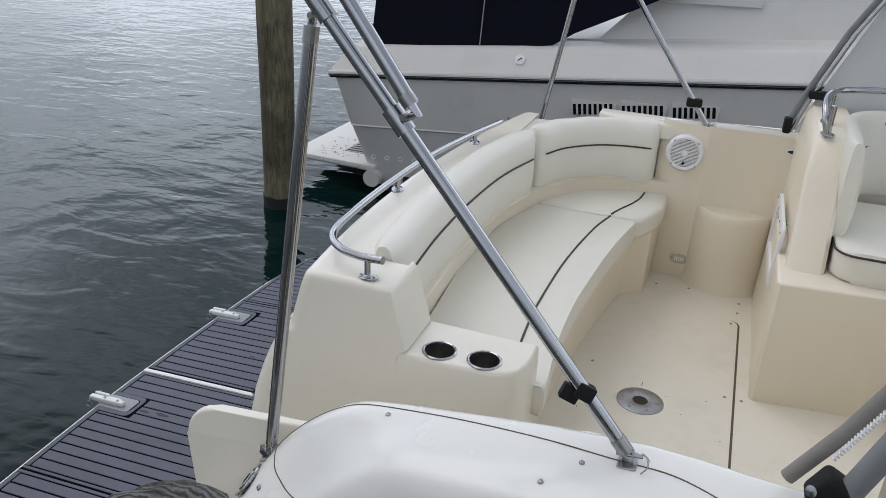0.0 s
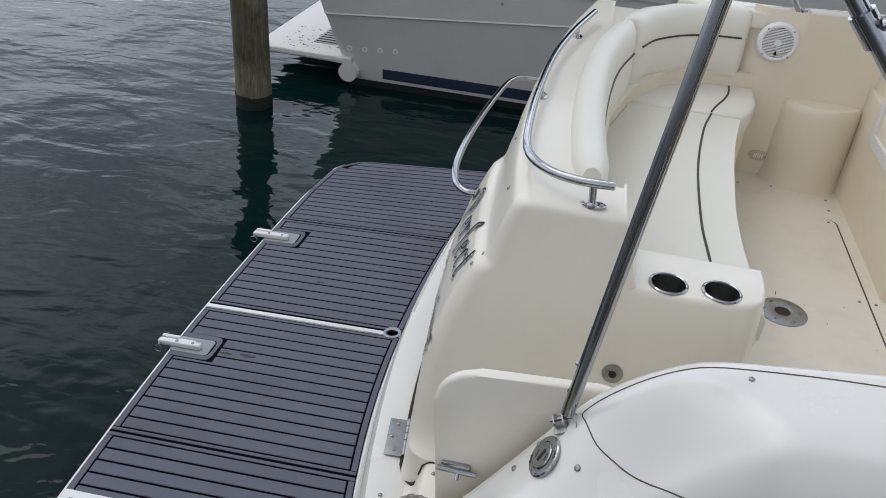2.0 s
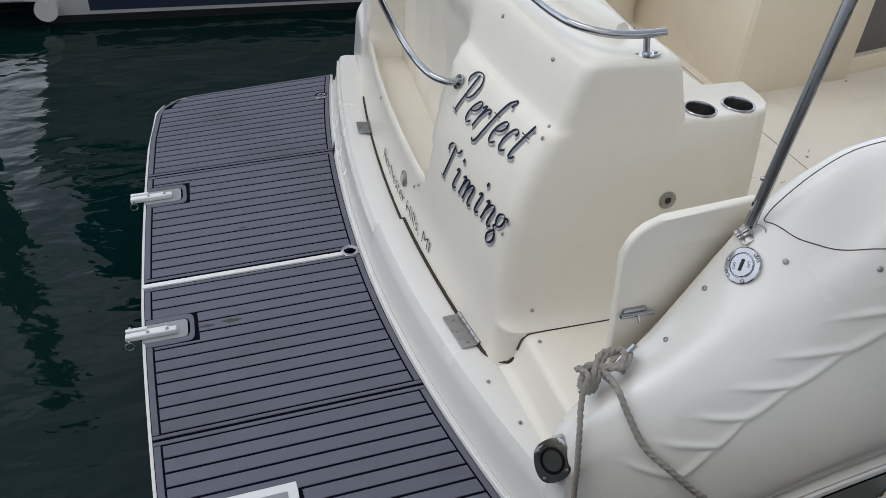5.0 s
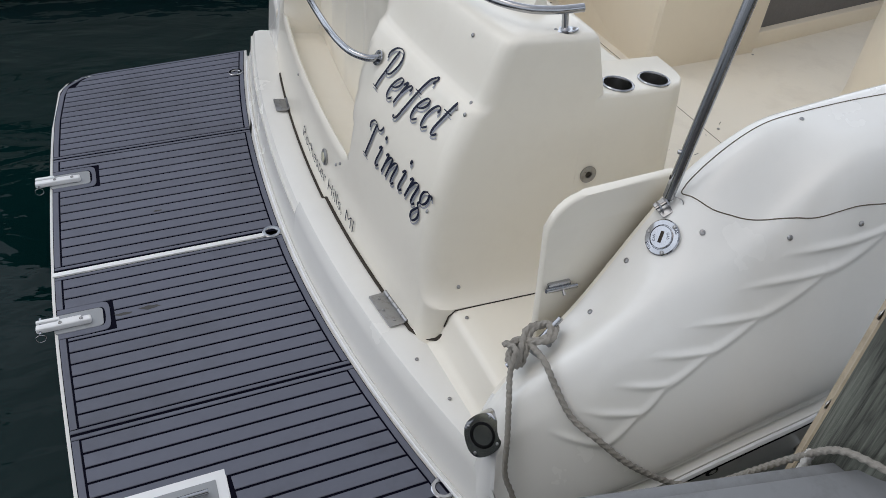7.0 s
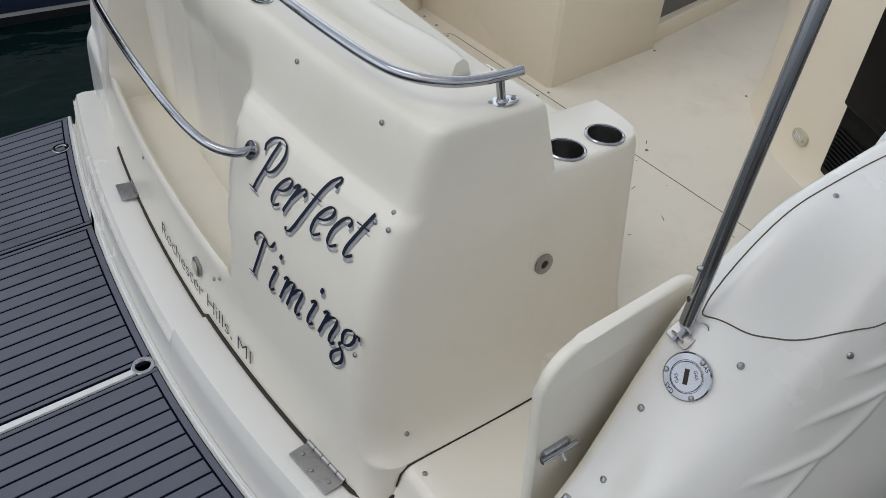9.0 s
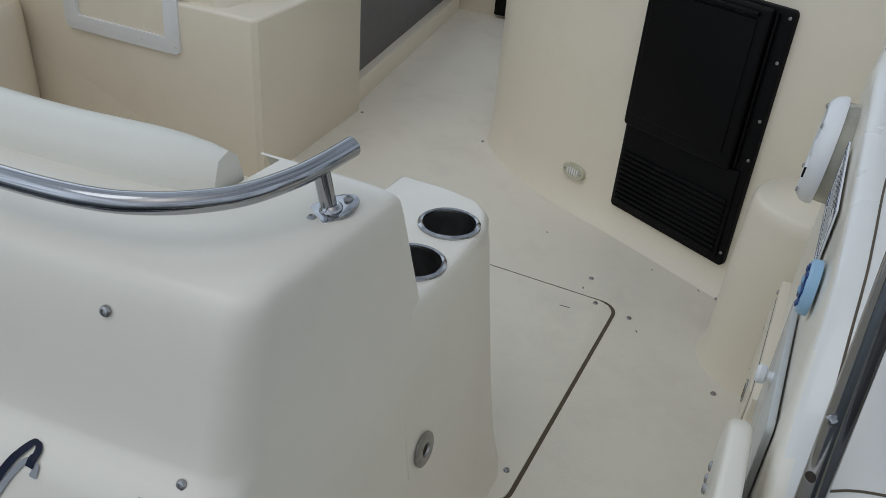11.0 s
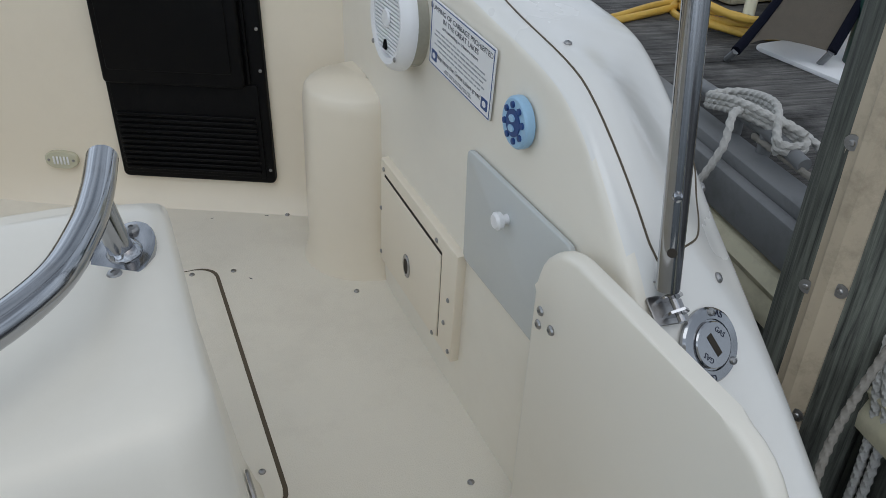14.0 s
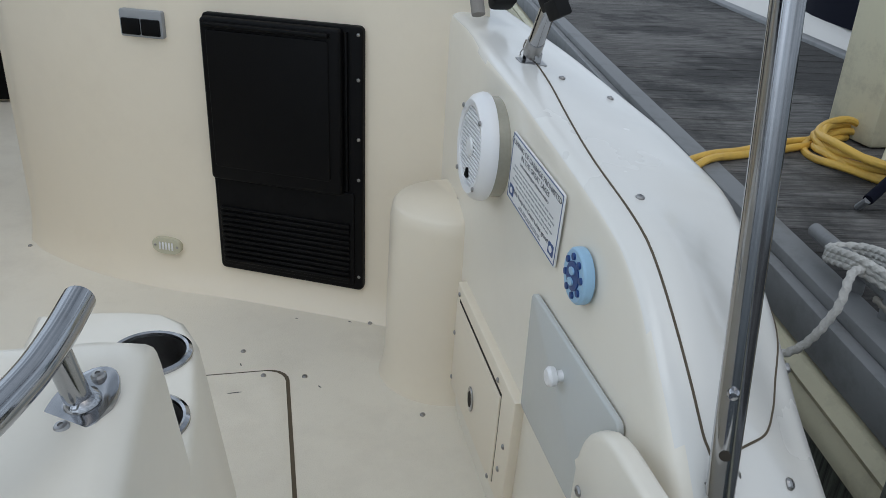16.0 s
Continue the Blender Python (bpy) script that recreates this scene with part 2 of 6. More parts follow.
ENDGRAIN = surface("cut_end_grain", (0.15, 0.15, 0.14), 0.9, vary=0.35, scale=14, bump=0.6, bump_scale=60, dirt=(0.02, 0.02, 0.02), dirt_amount=0.9, dirt_scale=9)
# growth rings on the cut end, centred on the log
nt = ENDGRAIN.node_tree
ring_co = nt.nodes.new("ShaderNodeNewGeometry")
ring_map = node(nt, "ShaderNodeMapping", Location=(-0.84, 1.865, 0))
wave = node(nt, "ShaderNodeTexWave", Scale=26.0, Distortion=5.0, Detail=3.0)
wave.inputs["Detail Scale"].default_value = 2.0
wave.wave_type, wave.rings_direction = "RINGS", "Z"
nt.links.new(ring_co.outputs["Position"], ring_map.inputs["Vector"])
nt.links.new(ring_map.outputs["Vector"], wave.inputs["Vector"])
end_p = nt.nodes["Principled BSDF"]
end_mix = nt.nodes.new("ShaderNodeMix")
end_mix.data_type, end_mix.blend_type = "RGBA", "MULTIPLY"
end_mix.inputs["Factor"].default_value = 0.85
nt.links.new(end_p.inputs["Base Color"].links[0].from_socket, end_mix.inputs["A"])
nt.links.new(wave.outputs["Color"], end_mix.inputs["B"])
nt.links.new(end_mix.outputs["Result"], end_p.inputs["Base Color"])
ROPE = surface("grey_white_rope", (0.52, 0.51, 0.48), 0.85, vary=0.18, scale=25, bump=0.5, bump_scale=200, dirt=(0.2, 0.18, 0.15), dirt_amount=0.4, dirt_scale=15)
ROPE_DK = surface("grey_dock_line", (0.27, 0.252, 0.22), 0.85, vary=0.2, scale=25, bump=0.5, bump_scale=200)
HOSE = surface("yellow_hose", (0.66, 0.42, 0.075), 0.5, vary=0.1, scale=10, dirt=(0.3, 0.2, 0.08), dirt_amount=0.4, dirt_scale=12)
ALU = surface("grey_painted_aluminium", (0.19, 0.195, 0.20), 0.5, vary=0.08, scale=6, dirt=(0.08, 0.08, 0.075), dirt_amount=0.5, dirt_scale=8)
RUBSTRIP = surface("cream_rub_strip", (0.60, 0.56, 0.40), 0.55, vary=0.06, scale=4, dirt=(0.2, 0.17, 0.12), dirt_amount=0.4, dirt_scale=9)
BEIGE = surface("beige_vinyl_fender", (0.49, 0.41, 0.295), 0.55, vary=0.07, scale=5, dirt=(0.12, 0.09, 0.06), dirt_amount=0.5, dirt_scale=11)
GREEN = surface("dark_green_paint", (0.008, 0.045, 0.035), 0.4, vary=0.1, scale=8)
TANMESH = surface("tan_mesh_fabric", (0.22, 0.19, 0.15), 0.9, vary=0.2, scale=30, bump=0.6, bump_scale=500)
CARPET = surface("grey_cabin_carpet", (0.16, 0.155, 0.155), 0.95, vary=0.3, scale=30, bump=0.9, bump_scale=240)
LENS = surface("clear_courtesy_lens", (0.52, 0.50, 0.37), 0.15, vary=0.05, scale=20, coat=0.5)
GREENPL = surface("green_plastic", (0.02, 0.28, 0.06), 0.35, scale=10)
ORANGE = surface("orange_plastic", (0.75, 0.16, 0.02), 0.4, scale=10)
TEAL = surface("turquoise_plastic", (0.03, 0.42, 0.55), 0.4, scale=10)
WATER = water_surface()


# ---- building helpers ----
def finish(name, bm, mat, parent=None, label="", smooth=40, kind=""):
    me = bpy.data.meshes.new(name)
    bmesh.ops.recalc_face_normals(bm, faces=bm.faces)
    bm.to_mesh(me)
    bm.free()
    me.materials.append(mat)
    if smooth:
        me.polygons.foreach_set("use_smooth", [True] * len(me.polygons))
        me.set_sharp_from_angle(angle=radians(smooth))
    ob = new(name, me)
    if parent is not None:
        ob.parent = parent
        ob.matrix_parent_inverse = parent.matrix_world.inverted()
    return tagged(ob, label, kind=kind)


def part(name, bm, mat, parent, label="", smooth=40):
    return finish(name, bm, mat, parent, label, smooth)


def thing(name, at, label, category, group="", kind=""):
    ob = new(name)
    ob.matrix_world = Matrix.Translation(at)
    ob.matrix_basis = Matrix.Translation(at)
    ob.empty_display_size = 0.05
    bpy.context.view_layer.update()
    return tagged(ob, label, category, group, kind)


def solid(name, bm, mat, label, category, kind="", group="", smooth=40):
    ob = finish(name, bm, mat, None, label, smooth)
    return tagged(ob, category=category, kind=kind, group=group)


def box(lo, hi, bevel=0.0, m=None, segments=2, bm=None):
    b = bmesh.new() if bm is None else bm
    vs = [b.verts.new((x, y, z)) for x in (lo[0], hi[0]) for y in (lo[1], hi[1]) for z in (lo[2], hi[2])]
    fs = [b.faces.new([vs[i] for i in q]) for q in ((0, 1, 3, 2), (4, 6, 7, 5), (0, 4, 5, 1), (2, 3, 7, 6), (0, 2, 6, 4), (1, 5, 7, 3))]
    if bevel:
        es = list({e for f in fs for e in f.edges})
        r = bmesh.ops.bevel(b, geom=es, offset=bevel, segments=segments, affect="EDGES", profile=0.5)
        if m is not None:
            bmesh.ops.transform(b, matrix=m, verts=list({v for f in r["faces"] for v in f.verts} | {v for v in vs if v.is_valid}))
    elif m is not None:
        bmesh.ops.transform(b, matrix=m, verts=vs)
    return b


def prism(outline, z0, z1, bevel=0.0, m=None, segments=3, bm=None):
    """An outline in x, y drawn up from z0 to z1, with its rims rounded."""
    b = bmesh.new() if bm is None else bm
    low = [b.verts.new((x, y, z0)) for x, y in outline]
    top = [b.verts.new((x, y, z1)) for x, y in outline]
    n = len(outline)
    fl, ft = b.faces.new(low[::-1]), b.faces.new(top)
    for i in range(n):
        b.faces.new((low[i], low[(i + 1) % n], top[(i + 1) % n], top[i]))
    vs = low + top
    if bevel:
        r = bmesh.ops.bevel(b, geom=list(ft.edges) + list(fl.edges), offset=bevel, segments=segments, affect="EDGES", profile=0.5)
        vs = list({v for f in r["faces"] for v in f.verts} | {v for v in vs if v.is_valid})
    if m is not None:
        bmesh.ops.transform(b, matrix=m, verts=vs)
    return b


def rounded(x0, y0, x1, y1, r, n=5):
    pts = []
    for cx, cy, a in ((x1 - r, y1 - r, 0), (x0 + r, y1 - r, 90), (x0 + r, y0 + r, 180), (x1 - r, y0 + r, 270)):
        for i in range(n + 1):
            t = radians(a + 90 * i / n)
            pts.append((cx + r * math.cos(t), cy + r * math.sin(t)))
    return pts


def grid(rows, close_u=False, bm=None, cap=False):
    """A skin over rows of points."""
    b = bmesh.new() if bm is None else bm
    vs = [[b.verts.new(p) for p in row] for row in rows]
    for a, c in zip(vs, vs[1:]):
        n = len(a)
        for i in range(n if close_u else n - 1):
            j = (i + 1) % n
            b.faces.new((a[i], a[j], c[j], c[i]))
    if cap:
        b.faces.new(vs[0][::-1])
        b.faces.new(vs[-1])
    return b


def spline(pts, n):
    """n points along a smooth curve through the given ones."""
    p = np.array(pts, float)
    q = np.vstack([2 * p[0] - p[1], p, 2 * p[-1] - p[-2]])
    out = []
    for k in range(n):
        u = k / (n - 1) * (len(p) - 1)
        i = min(int(u), len(p) - 2)
        t = u - i
        a, b, c, d = q[i], q[i + 1], q[i + 2], q[i + 3]
        out.append(0.5 * (2 * b + (c - a) * t + (2 * a - 5 * b + 4 * c - d) * t * t + (3 * b - a - 3 * c + d) * t ** 3))
    return np.array(out)


def tube(pts, r, sides=12, bm=None, twist=0.0, lobes=0, cap=True):
    """A round bar along points; with lobes it is a laid rope."""
    p = [Vector(q) for q in pts]
    b = bmesh.new() if bm is None else bm
    rows, up, run = [], None, 0.0
    for i, q in enumerate(p):
        d = (p[min(i + 1, len(p) - 1)] - p[max(i - 1, 0)]).normalized()
        if up is None:
            up = d.orthogonal().normalized()
        up = (up - d * up.dot(d)).normalized()
        side = d.cross(up)
        if i:
            run += (q - p[i - 1]).length
        row = []
        for k in range(sides):
            a = 2 * math.pi * k / sides
            rr = r * (0.95 + 0.16 * math.cos(lobes * a + run * twist)) if lobes else r
            row.append(q + (up * math.cos(a) + side * math.sin(a)) * rr)
        rows.append(row)
    return grid(rows, True, b, cap)


def rope(pts, r, n, bm=None):
    return tube(spline(pts, int(n * 2.4)), r, 12, bm, twist=2 * math.pi / (r * 2.6), lobes=3)


def lathe(profile, sides=24, m=None, bm=None, cap=True):
    """Turned about z from (radius, height) pairs."""
    b = bmesh.new() if bm is None else bm
    rows = []
    for r, z in profile:
        r = max(r, 1e-4)
        rows.append([Vector((r * math.cos(2 * math.pi * k / sides), r * math.sin(2 * math.pi * k / sides), z)) for k in range(sides)])
    if m is not None:
        rows = [[m @ v for v in row] for row in rows]
    return grid(rows, True, b, cap)


def facing(at, normal, up=(0, 0, 1)):
    """A pose whose z points along normal and whose y leans to up."""
    z = Vector(normal).normalized()
    x = Vector(up).cross(z).normalized()
    y = z.cross(x)
    m = Matrix((x, y, z)).transposed().to_4x4()
    m.translation = at
    return m


def text(name, words, size, m, mat, parent=None, depth=0.0012, shear=0.0, space=1.0, on=None, lift=0.002, bold=0.0):
    """Flat letters; on lays them over a surface by a function of their place."""
    cu = bpy.data.curves.new(name, "FONT")
    cu.body, cu.size, cu.extrude, cu.shear, cu.space_character, cu.offset = words, size, depth, shear, space, bold
    cu.resolution_u = 4
    tmp = new(name, cu)
    me = bpy.data.meshes.new_from_object(tmp.evaluated_get(bpy.context.evaluated_depsgraph_get()))
    bpy.data.objects.remove(tmp)
    me.transform(m)
    if on is not None:
        for v in me.vertices:
            v.co = on(v.co)
    me.materials.clear()
    me.materials.append(mat)
    ob = new(name, me)
    if parent is not None:
        ob.parent = parent
        ob.matrix_parent_inverse = parent.matrix_world.inverted()
    return ob


def screw_mesh():
    b = lathe([(0.0, 0.0), (0.0062, 0.0), (0.0062, 0.0015), (0.0048, 0.0035), (0.0022, 0.0042), (0.002, 0.003), (0.0, 0.003)], 12)
    me = bpy.data.meshes.new("screw")
    b.to_mesh(me)
    b.free()
    me.materials.append(STEEL_DULL)
    return me


SCREW = screw_mesh()


def screws(parent, places, scale=1.0):
    """Pan-head screws at (place, normal)."""
    for at, n in places:
        ob = new("screw", SCREW)
        ob.parent = parent
        ob.matrix_parent_inverse = parent.matrix_world.inverted()
        ob.matrix_basis = facing(at, n, (0.3, 0.2, 1) if abs(n[2]) < 0.9 else (1, 0, 0)) @ Matrix.Scale(scale, 4)


def lerp(x, table):
    return float(np.interp(x, [a for a, _ in table], [b for _, b in table]))


def cut(ob, cutter):
    """Takes the shape of a bmesh out of an object for good."""
    me = bpy.data.meshes.new("cutter")
    bmesh.ops.recalc_face_normals(cutter, faces=cutter.faces)
    cutter.to_mesh(me)
    cutter.free()
    tool = new("cutter", me)
    mod = ob.modifiers.new("cut", "BOOLEAN")
    mod.operation, mod.solver, mod.object = "DIFFERENCE", "EXACT", tool
    bpy.context.view_layer.update()
    done = bpy.data.meshes.new_from_object(ob.evaluated_get(bpy.context.evaluated_depsgraph_get()))
    ob.modifiers.clear()
    ob.data = done
    bpy.data.objects.remove(tool)
    done.polygons.foreach_set("use_smooth", [True] * len(done.polygons))
    done.set_sharp_from_angle(angle=radians(40))


# ---- water ----
WL = -0.31
b = bmesh.new()
rings = [0.5, 3, 8, 20, 60, 200, 800, 3000]
rows = [[(r * math.cos(2 * math.pi * k / 48), r * math.sin(2 * math.pi * k / 48), WL) for k in range(48)] for r in rings]
grid(rows, True, b)
b.faces.new(b.verts[:48])
tagged(finish("water", b, WATER, None, "dark green rippled harbour water under a grey sky", 0), category="water", kind="structure")

# ---- the motorboat: hull, coamings, sole, stern ----
boat = thing("motorboat", (1.2, 0, 0.6), "ivory motorboat with an open cockpit, moored at a dock", "boat")


def x_in(y):
    """The bowed inner edge of the swim platform along the stern."""
    return 0.035 + (0.105 if y < 0 else 0.066) * y * y


# height of the inner rim of the side coaming along the boat
RIM = [(0.26, 0.60), (0.30, 0.66), (0.36, 0.76), (0.42, 0.835), (0.48, 0.90), (0.54, 0.99), (0.60, 1.075), (0.66, 1.17), (0.70, 1.235),
       (0.77, 1.305), (0.83, 1.352), (0.88, 1.38), (0.96, 1.395), (1.14, 1.42), (1.31, 1.442), (1.5, 1.455), (1.8, 1.46), (2.6, 1.50), (4.0, 1.56), (7.0, 1.7)]
# height at which the outer side stands 1.45 out
SHOULDER = [(0.26, 0.66), (0.36, 0.78), (0.48, 0.90), (0.60, 1.015), (0.735, 1.13), (0.83, 1.205), (0.90, 1.28), (1.0, 1.355), (1.2, 1.385), (1.6, 1.41), (2.6, 1.44), (4, 1.5), (7, 1.65)]
RUB = [(0.26, 0.40), (0.52, 0.535), (0.81, 0.66), (1.11, 0.775), (1.6, 0.88), (2.6, 1.0), (4, 1.15), (7, 1.35)]
BEAM = [(0.26, 1.46), (0.34, 1.53), (0.45, 1.575), (0.6, 1.60), (1.0, 1.625), (2.5, 1.63), (4.0, 1.35), (5.5, 0.75), (7.0, 0.06)]
INNER = [(0.26, 1.26), (0.5, 1.25), (0.75, 1.215), (1.5, 1.215), (1.7, 1.24), (2.5, 1.24), (4.0, 1.0), (5.5, 0.5), (7.0, 0.03)]


def faired(table):
    """The table with its corners eased, as a moulded line runs."""
    xs = np.concatenate([np.linspace(0.26, 2.0, 88), np.linspace(2.1, 7.0, 40)])
    out = []
    for x in xs:
        s = min(0.045, 0.5 * (x - 0.26))
        out.append((float(x), sum(w * lerp(x + k * s, table) for k, w in ((-1, 0.12), (-0.5, 0.22), (0, 0.32), (0.5, 0.22), (1, 0.12)))))
    return out


RIM, SHOULDER, RUB, BEAM, INNER = [faired(t) for t in (RIM, SHOULDER, RUB, BEAM, INNER)]


def side_profile(x, extra=0.0):
    zi, zs, zr, w, yi = lerp(x, RIM), lerp(x, SHOULDER), lerp(x, RUB), lerp(x, BEAM), lerp(x, INNER) + extra * min(1, max(0, (x - 0.75) / 0.2))
    lean = 0.016 * min(1, max(0, (x - 0.62) / 0.2))
    k = w / 1.6
    ys = 1.45 * k if x > 2.6 else 1.45 - 0.04 * max(0, 1 - (x - 0.26) / 0.2)
    top = max(zi - 0.0, zs)
    p = [(yi + 0.012, 0.56), (yi + 0.0115, 0.5 * (0.56 + zi)), (yi + lean, zi - 0.022), (yi + lean + 0.004, zi - 0.006), (yi + lean + 0.018, zi + 0.003),
         (yi + 0.5 * (ys - 0.055 - yi), 0.45 * zi + 0.55 * max(zs, zi - 0.02) + 0.012 + 0.2 * max(0, zs - zi)),
         (ys - 0.05, zs + float(np.interp(x, [0.70, 1.20], [0.055, 0.03]))), (ys, zs), (ys + 0.4 * (w - 0.02 - ys), zs - 0.24 * (zs - zr)), (w - 0.012, zr + 0.22 * (zs - zr)),
         (w - 0.008, zr + 0.03), (w - 0.03, zr + 0.022), (w - 0.03, zr + 0.014), (w + 0.006, zr + 0.008), (w + 0.006, zr - 0.03), (w - 0.035, zr - 0.045), (w - 0.06, 0.42 * zr),
         (0.95 * w - 0.1, -0.25), (0.7 * w, -0.55)]
    return p


# elbows of the feathered ribs, with how steeply and how hollow each sweeps aft
RIBS = [(0.47, 0.703, 0.15, 2.0), (0.545, 0.787, 0.15, 0.8), (0.605, 0.862, 0.2, 1.2), (0.70, 0.943, 0.2, 0.75), (0.81, 1.03, 0.22, 0.45), (0.95, 1.135, 0.25, 0.2), (1.10, 1.22, 0.2, 0.06)]


def flute(x, z):
    """Relief of the feathered ribs on the quarter."""
    h = 0.0
    for k, (xe, ze, fall, hollow) in enumerate(RIBS):
        v = xe - x
        long = 0.34 + 0.03 * k
        if 0 <= v < long:
            d = z - (ze - fall * v + hollow * v * v)
            f = min(1, (long - v) / (0.75 * long))
        elif v < 0 and k < 6 and x < RIBS[k + 1][0] + 0.01:
            s = min(1.0, (x - xe) / (RIBS[k + 1][0] - xe))
            d = 0.74 * (z - (ze + (RIBS[k + 1][1] - ze) * s ** 1.25))
            f = 1.0 - 0.45 * s
        else:
            continue
        h = max(h, f * 0.0066 * math.exp(-(d / (0.011 if d > 0 else 0.0065)) ** 2))
    return h


def quarter(sign):
    xs = ([0.250, 0.260, 0.277] + list(np.linspace(0.30, 1.25, 180))) if sign < 0 else ([0.300, 0.310, 0.325] + list(np.linspace(0.34, 1.25, 60)))
    xs = xs + list(np.linspace(1.3, 2.6, 16)) + list(np.linspace(2.9, 6.95, 14))
    rows = []
    for i, x in enumerate(xs):
        pr = side_profile(x, 0.115 if sign > 0 else 0.0)
        dense = []
        for j in range(len(pr) - 1):
            n = (60 if sign < 0 else 12) if j in (7, 8) else ((30 if sign < 0 else 6) if j == 9 else (6 if j in (4, 5, 6) else 2))
            if 3 <= j <= 9:
                seg = spline(pr[3:11], 7 * n + 1)[(j - 3) * n:(j - 2) * n]
            else:
                seg = [np.array(pr[j]) * (1 - k / n) + np.array(pr[j + 1]) * k / n for k in range(n)]
            dense += [tuple(s) for s in seg]
        dense.append(pr[-1])
        c = np.mean([(y, z) for y, z in dense if z > 0.3], axis=0)
        f = ((0.55, 0.84, 0.955) if sign < 0 else (0.90, 0.96, 0.99))[i] if i < 3 else 1.0
        row = []
        for y, z in dense:
            h = flute(x, z) if (y > 1.34 and z > lerp(x, RUB) + 0.05 and x < 1.25) else 0.0
            h *= float(np.clip((lerp(x, SHOULDER) - 0.05 - z) / 0.06, 0, 1))
            yy, zz = (y, z) if f == 1 else (c[0] + (y - c[0]) * f, z if z < 0.3 else max(0.3, c[1] + (z - c[1]) * f))
            row.append((x, sign * (yy + 0.8 * h), zz + 0.5 * h))
        rows.append(row)
    b = grid(rows)
    b.verts.ensure_lookup_table()
    b.faces.new(b.verts[:len(rows[0])])
    return b


for side, sign, label in (("starboard_hull_side", -1, "glossy white moulded side with feathered ribs"), ("port_hull_side", 1, "glossy white moulded hull side")):
    ob = part(side, quarter(sign), GEL_HULL, boat, label, 50)
    # the cockpit face of the coaming is ivory
    ob.data.materials.append(GEL)
    for poly in ob.data.polygons:
        c = ob.matrix_world @ poly.center
        if c.x > 0.3 and abs(c.y) < lerp(c.x, INNER) + 0.02 and c.z > 0.4:
            poly.material_index = 1

# rub rail inserts along both sides
for sign in (-1, 1):
    part("rub_rail", tube([(x, sign * (lerp(x, BEAM) + 0.004), lerp(x, RUB) - 0.012) for x in np.linspace(0.34, 6.6, 60)], 0.012, 8), WHITE, boat, "white rub rail with a dark lower lip")
    part("rub_rail_lip", tube([(x, sign * (lerp(x, BEAM) + 0.002), lerp(x, RUB) - 0.036) for x in np.linspace(0.34, 6.6, 60)], 0.008, 8), RUBBER, boat, "black rubber lip")

# foredeck and bottom close the hull
b = bmesh.new()
grid([[(x, s * lerp(x, INNER), lerp(x, RIM) - 0.01) for s in (-1, -0.5, 0, 0.5, 1)] for x in np.linspace(4.3, 6.95, 12)], bm=b)
grid([[(4.3, y, z) for y in (-1.0, 0, 1.0)] for z in (0.6, 1.56)], bm=b)
part("foredeck", b, GEL, boat)
part("bottom", box((0.30, -1.3, -0.5), (4.6, 1.3, 0.1), 0.05), BOTTOM, boat)

# cockpit sole, walkway and engine hatch
b = prism([(0.62, -0.70), (0.79, -0.70), (0.79, -1.26), (4.3, -1.26), (4.3, 1.34), (0.62, 1.34)], 0.60, 0.685, 0.006)
part("cockpit_sole", b, SOLE, boat, "cream non-skid cockpit floor with scuffs")
rows = []
for x, z in ((0.262, 0.46), (0.275, 0.487), (0.288, 0.497), (0.300, 0.515), (0.314, 0.560), (0.325, 0.596), (0.334, 0.611), (0.348, 0.618), (0.40, 0.620), (0.60, 0.622), (0.72, 0.624), (0.755, 0.630), (0.775, 0.650), (0.785, 0.675), (0.80, 0.6855), (0.82, 0.686), (0.82, 0.60)):
    skew = max(0.0, 1 - (x - 0.262) / 0.20)
    rows.append([(x + skew * (0.05 * (-y - 0.9) + 0.006), y, z) for y in np.linspace(-1.30, -0.70, 13)])
part("walkway", grid(rows), GEL, boat, "ivory moulded step beside the transom block", 60)
part("walkway_seam", tube([(0.316, -0.9105, 0.560), (0.326, -0.9115, 0.600), (0.345, -0.912, 0.6185), (0.40, -0.912, 0.6205), (0.60, -0.911, 0.6225), (0.75, -0.9095, 0.628)], 0.0022, 6), GAP, boat)
hatch = part("hatch_joint", prism(rounded(0.97, -0.882, 1.7225, 0.90, 0.047), 0.672, 0.6858, 0.0), JOINT, boat)
part("hatch_lid", prism(rounded(0.973, -0.8735, 1.7135, 0.8935, 0.043), 0.674, 0.6892, 0.002), SOLE, hatch, "cream hatch lid set in the floor")
screws(boat, [((x, y, 0.689 if x < 1.705 and -0.87 < y < 0.89 else 0.685), (0, 0, 1)) for x, y in (
    (1.809, -0.779), (1.696, -0.825), (1.685, -0.916), (1.897, -1.092), (1.507, -1.155), (2.180, -0.567), (2.469, -0.161), (1.061, -0.850), (2.442, 0.328), (3.276, 0.569), (1.745, 0.245),
    (1.781, -0.262), (1.713, 1.09), (1.708, 0.985), (0.916, -1.165), (1.173, 0.28), (1.327, 1.133), (1.479, 1.151), (1.684, 0.86), (1.684, 0.24))])
screws(boat, [((0.371, -0.862, 0.664), (0, -0.6, 0.8)), ((0.366, -0.950, 0.6195), (0, 0, 1))])

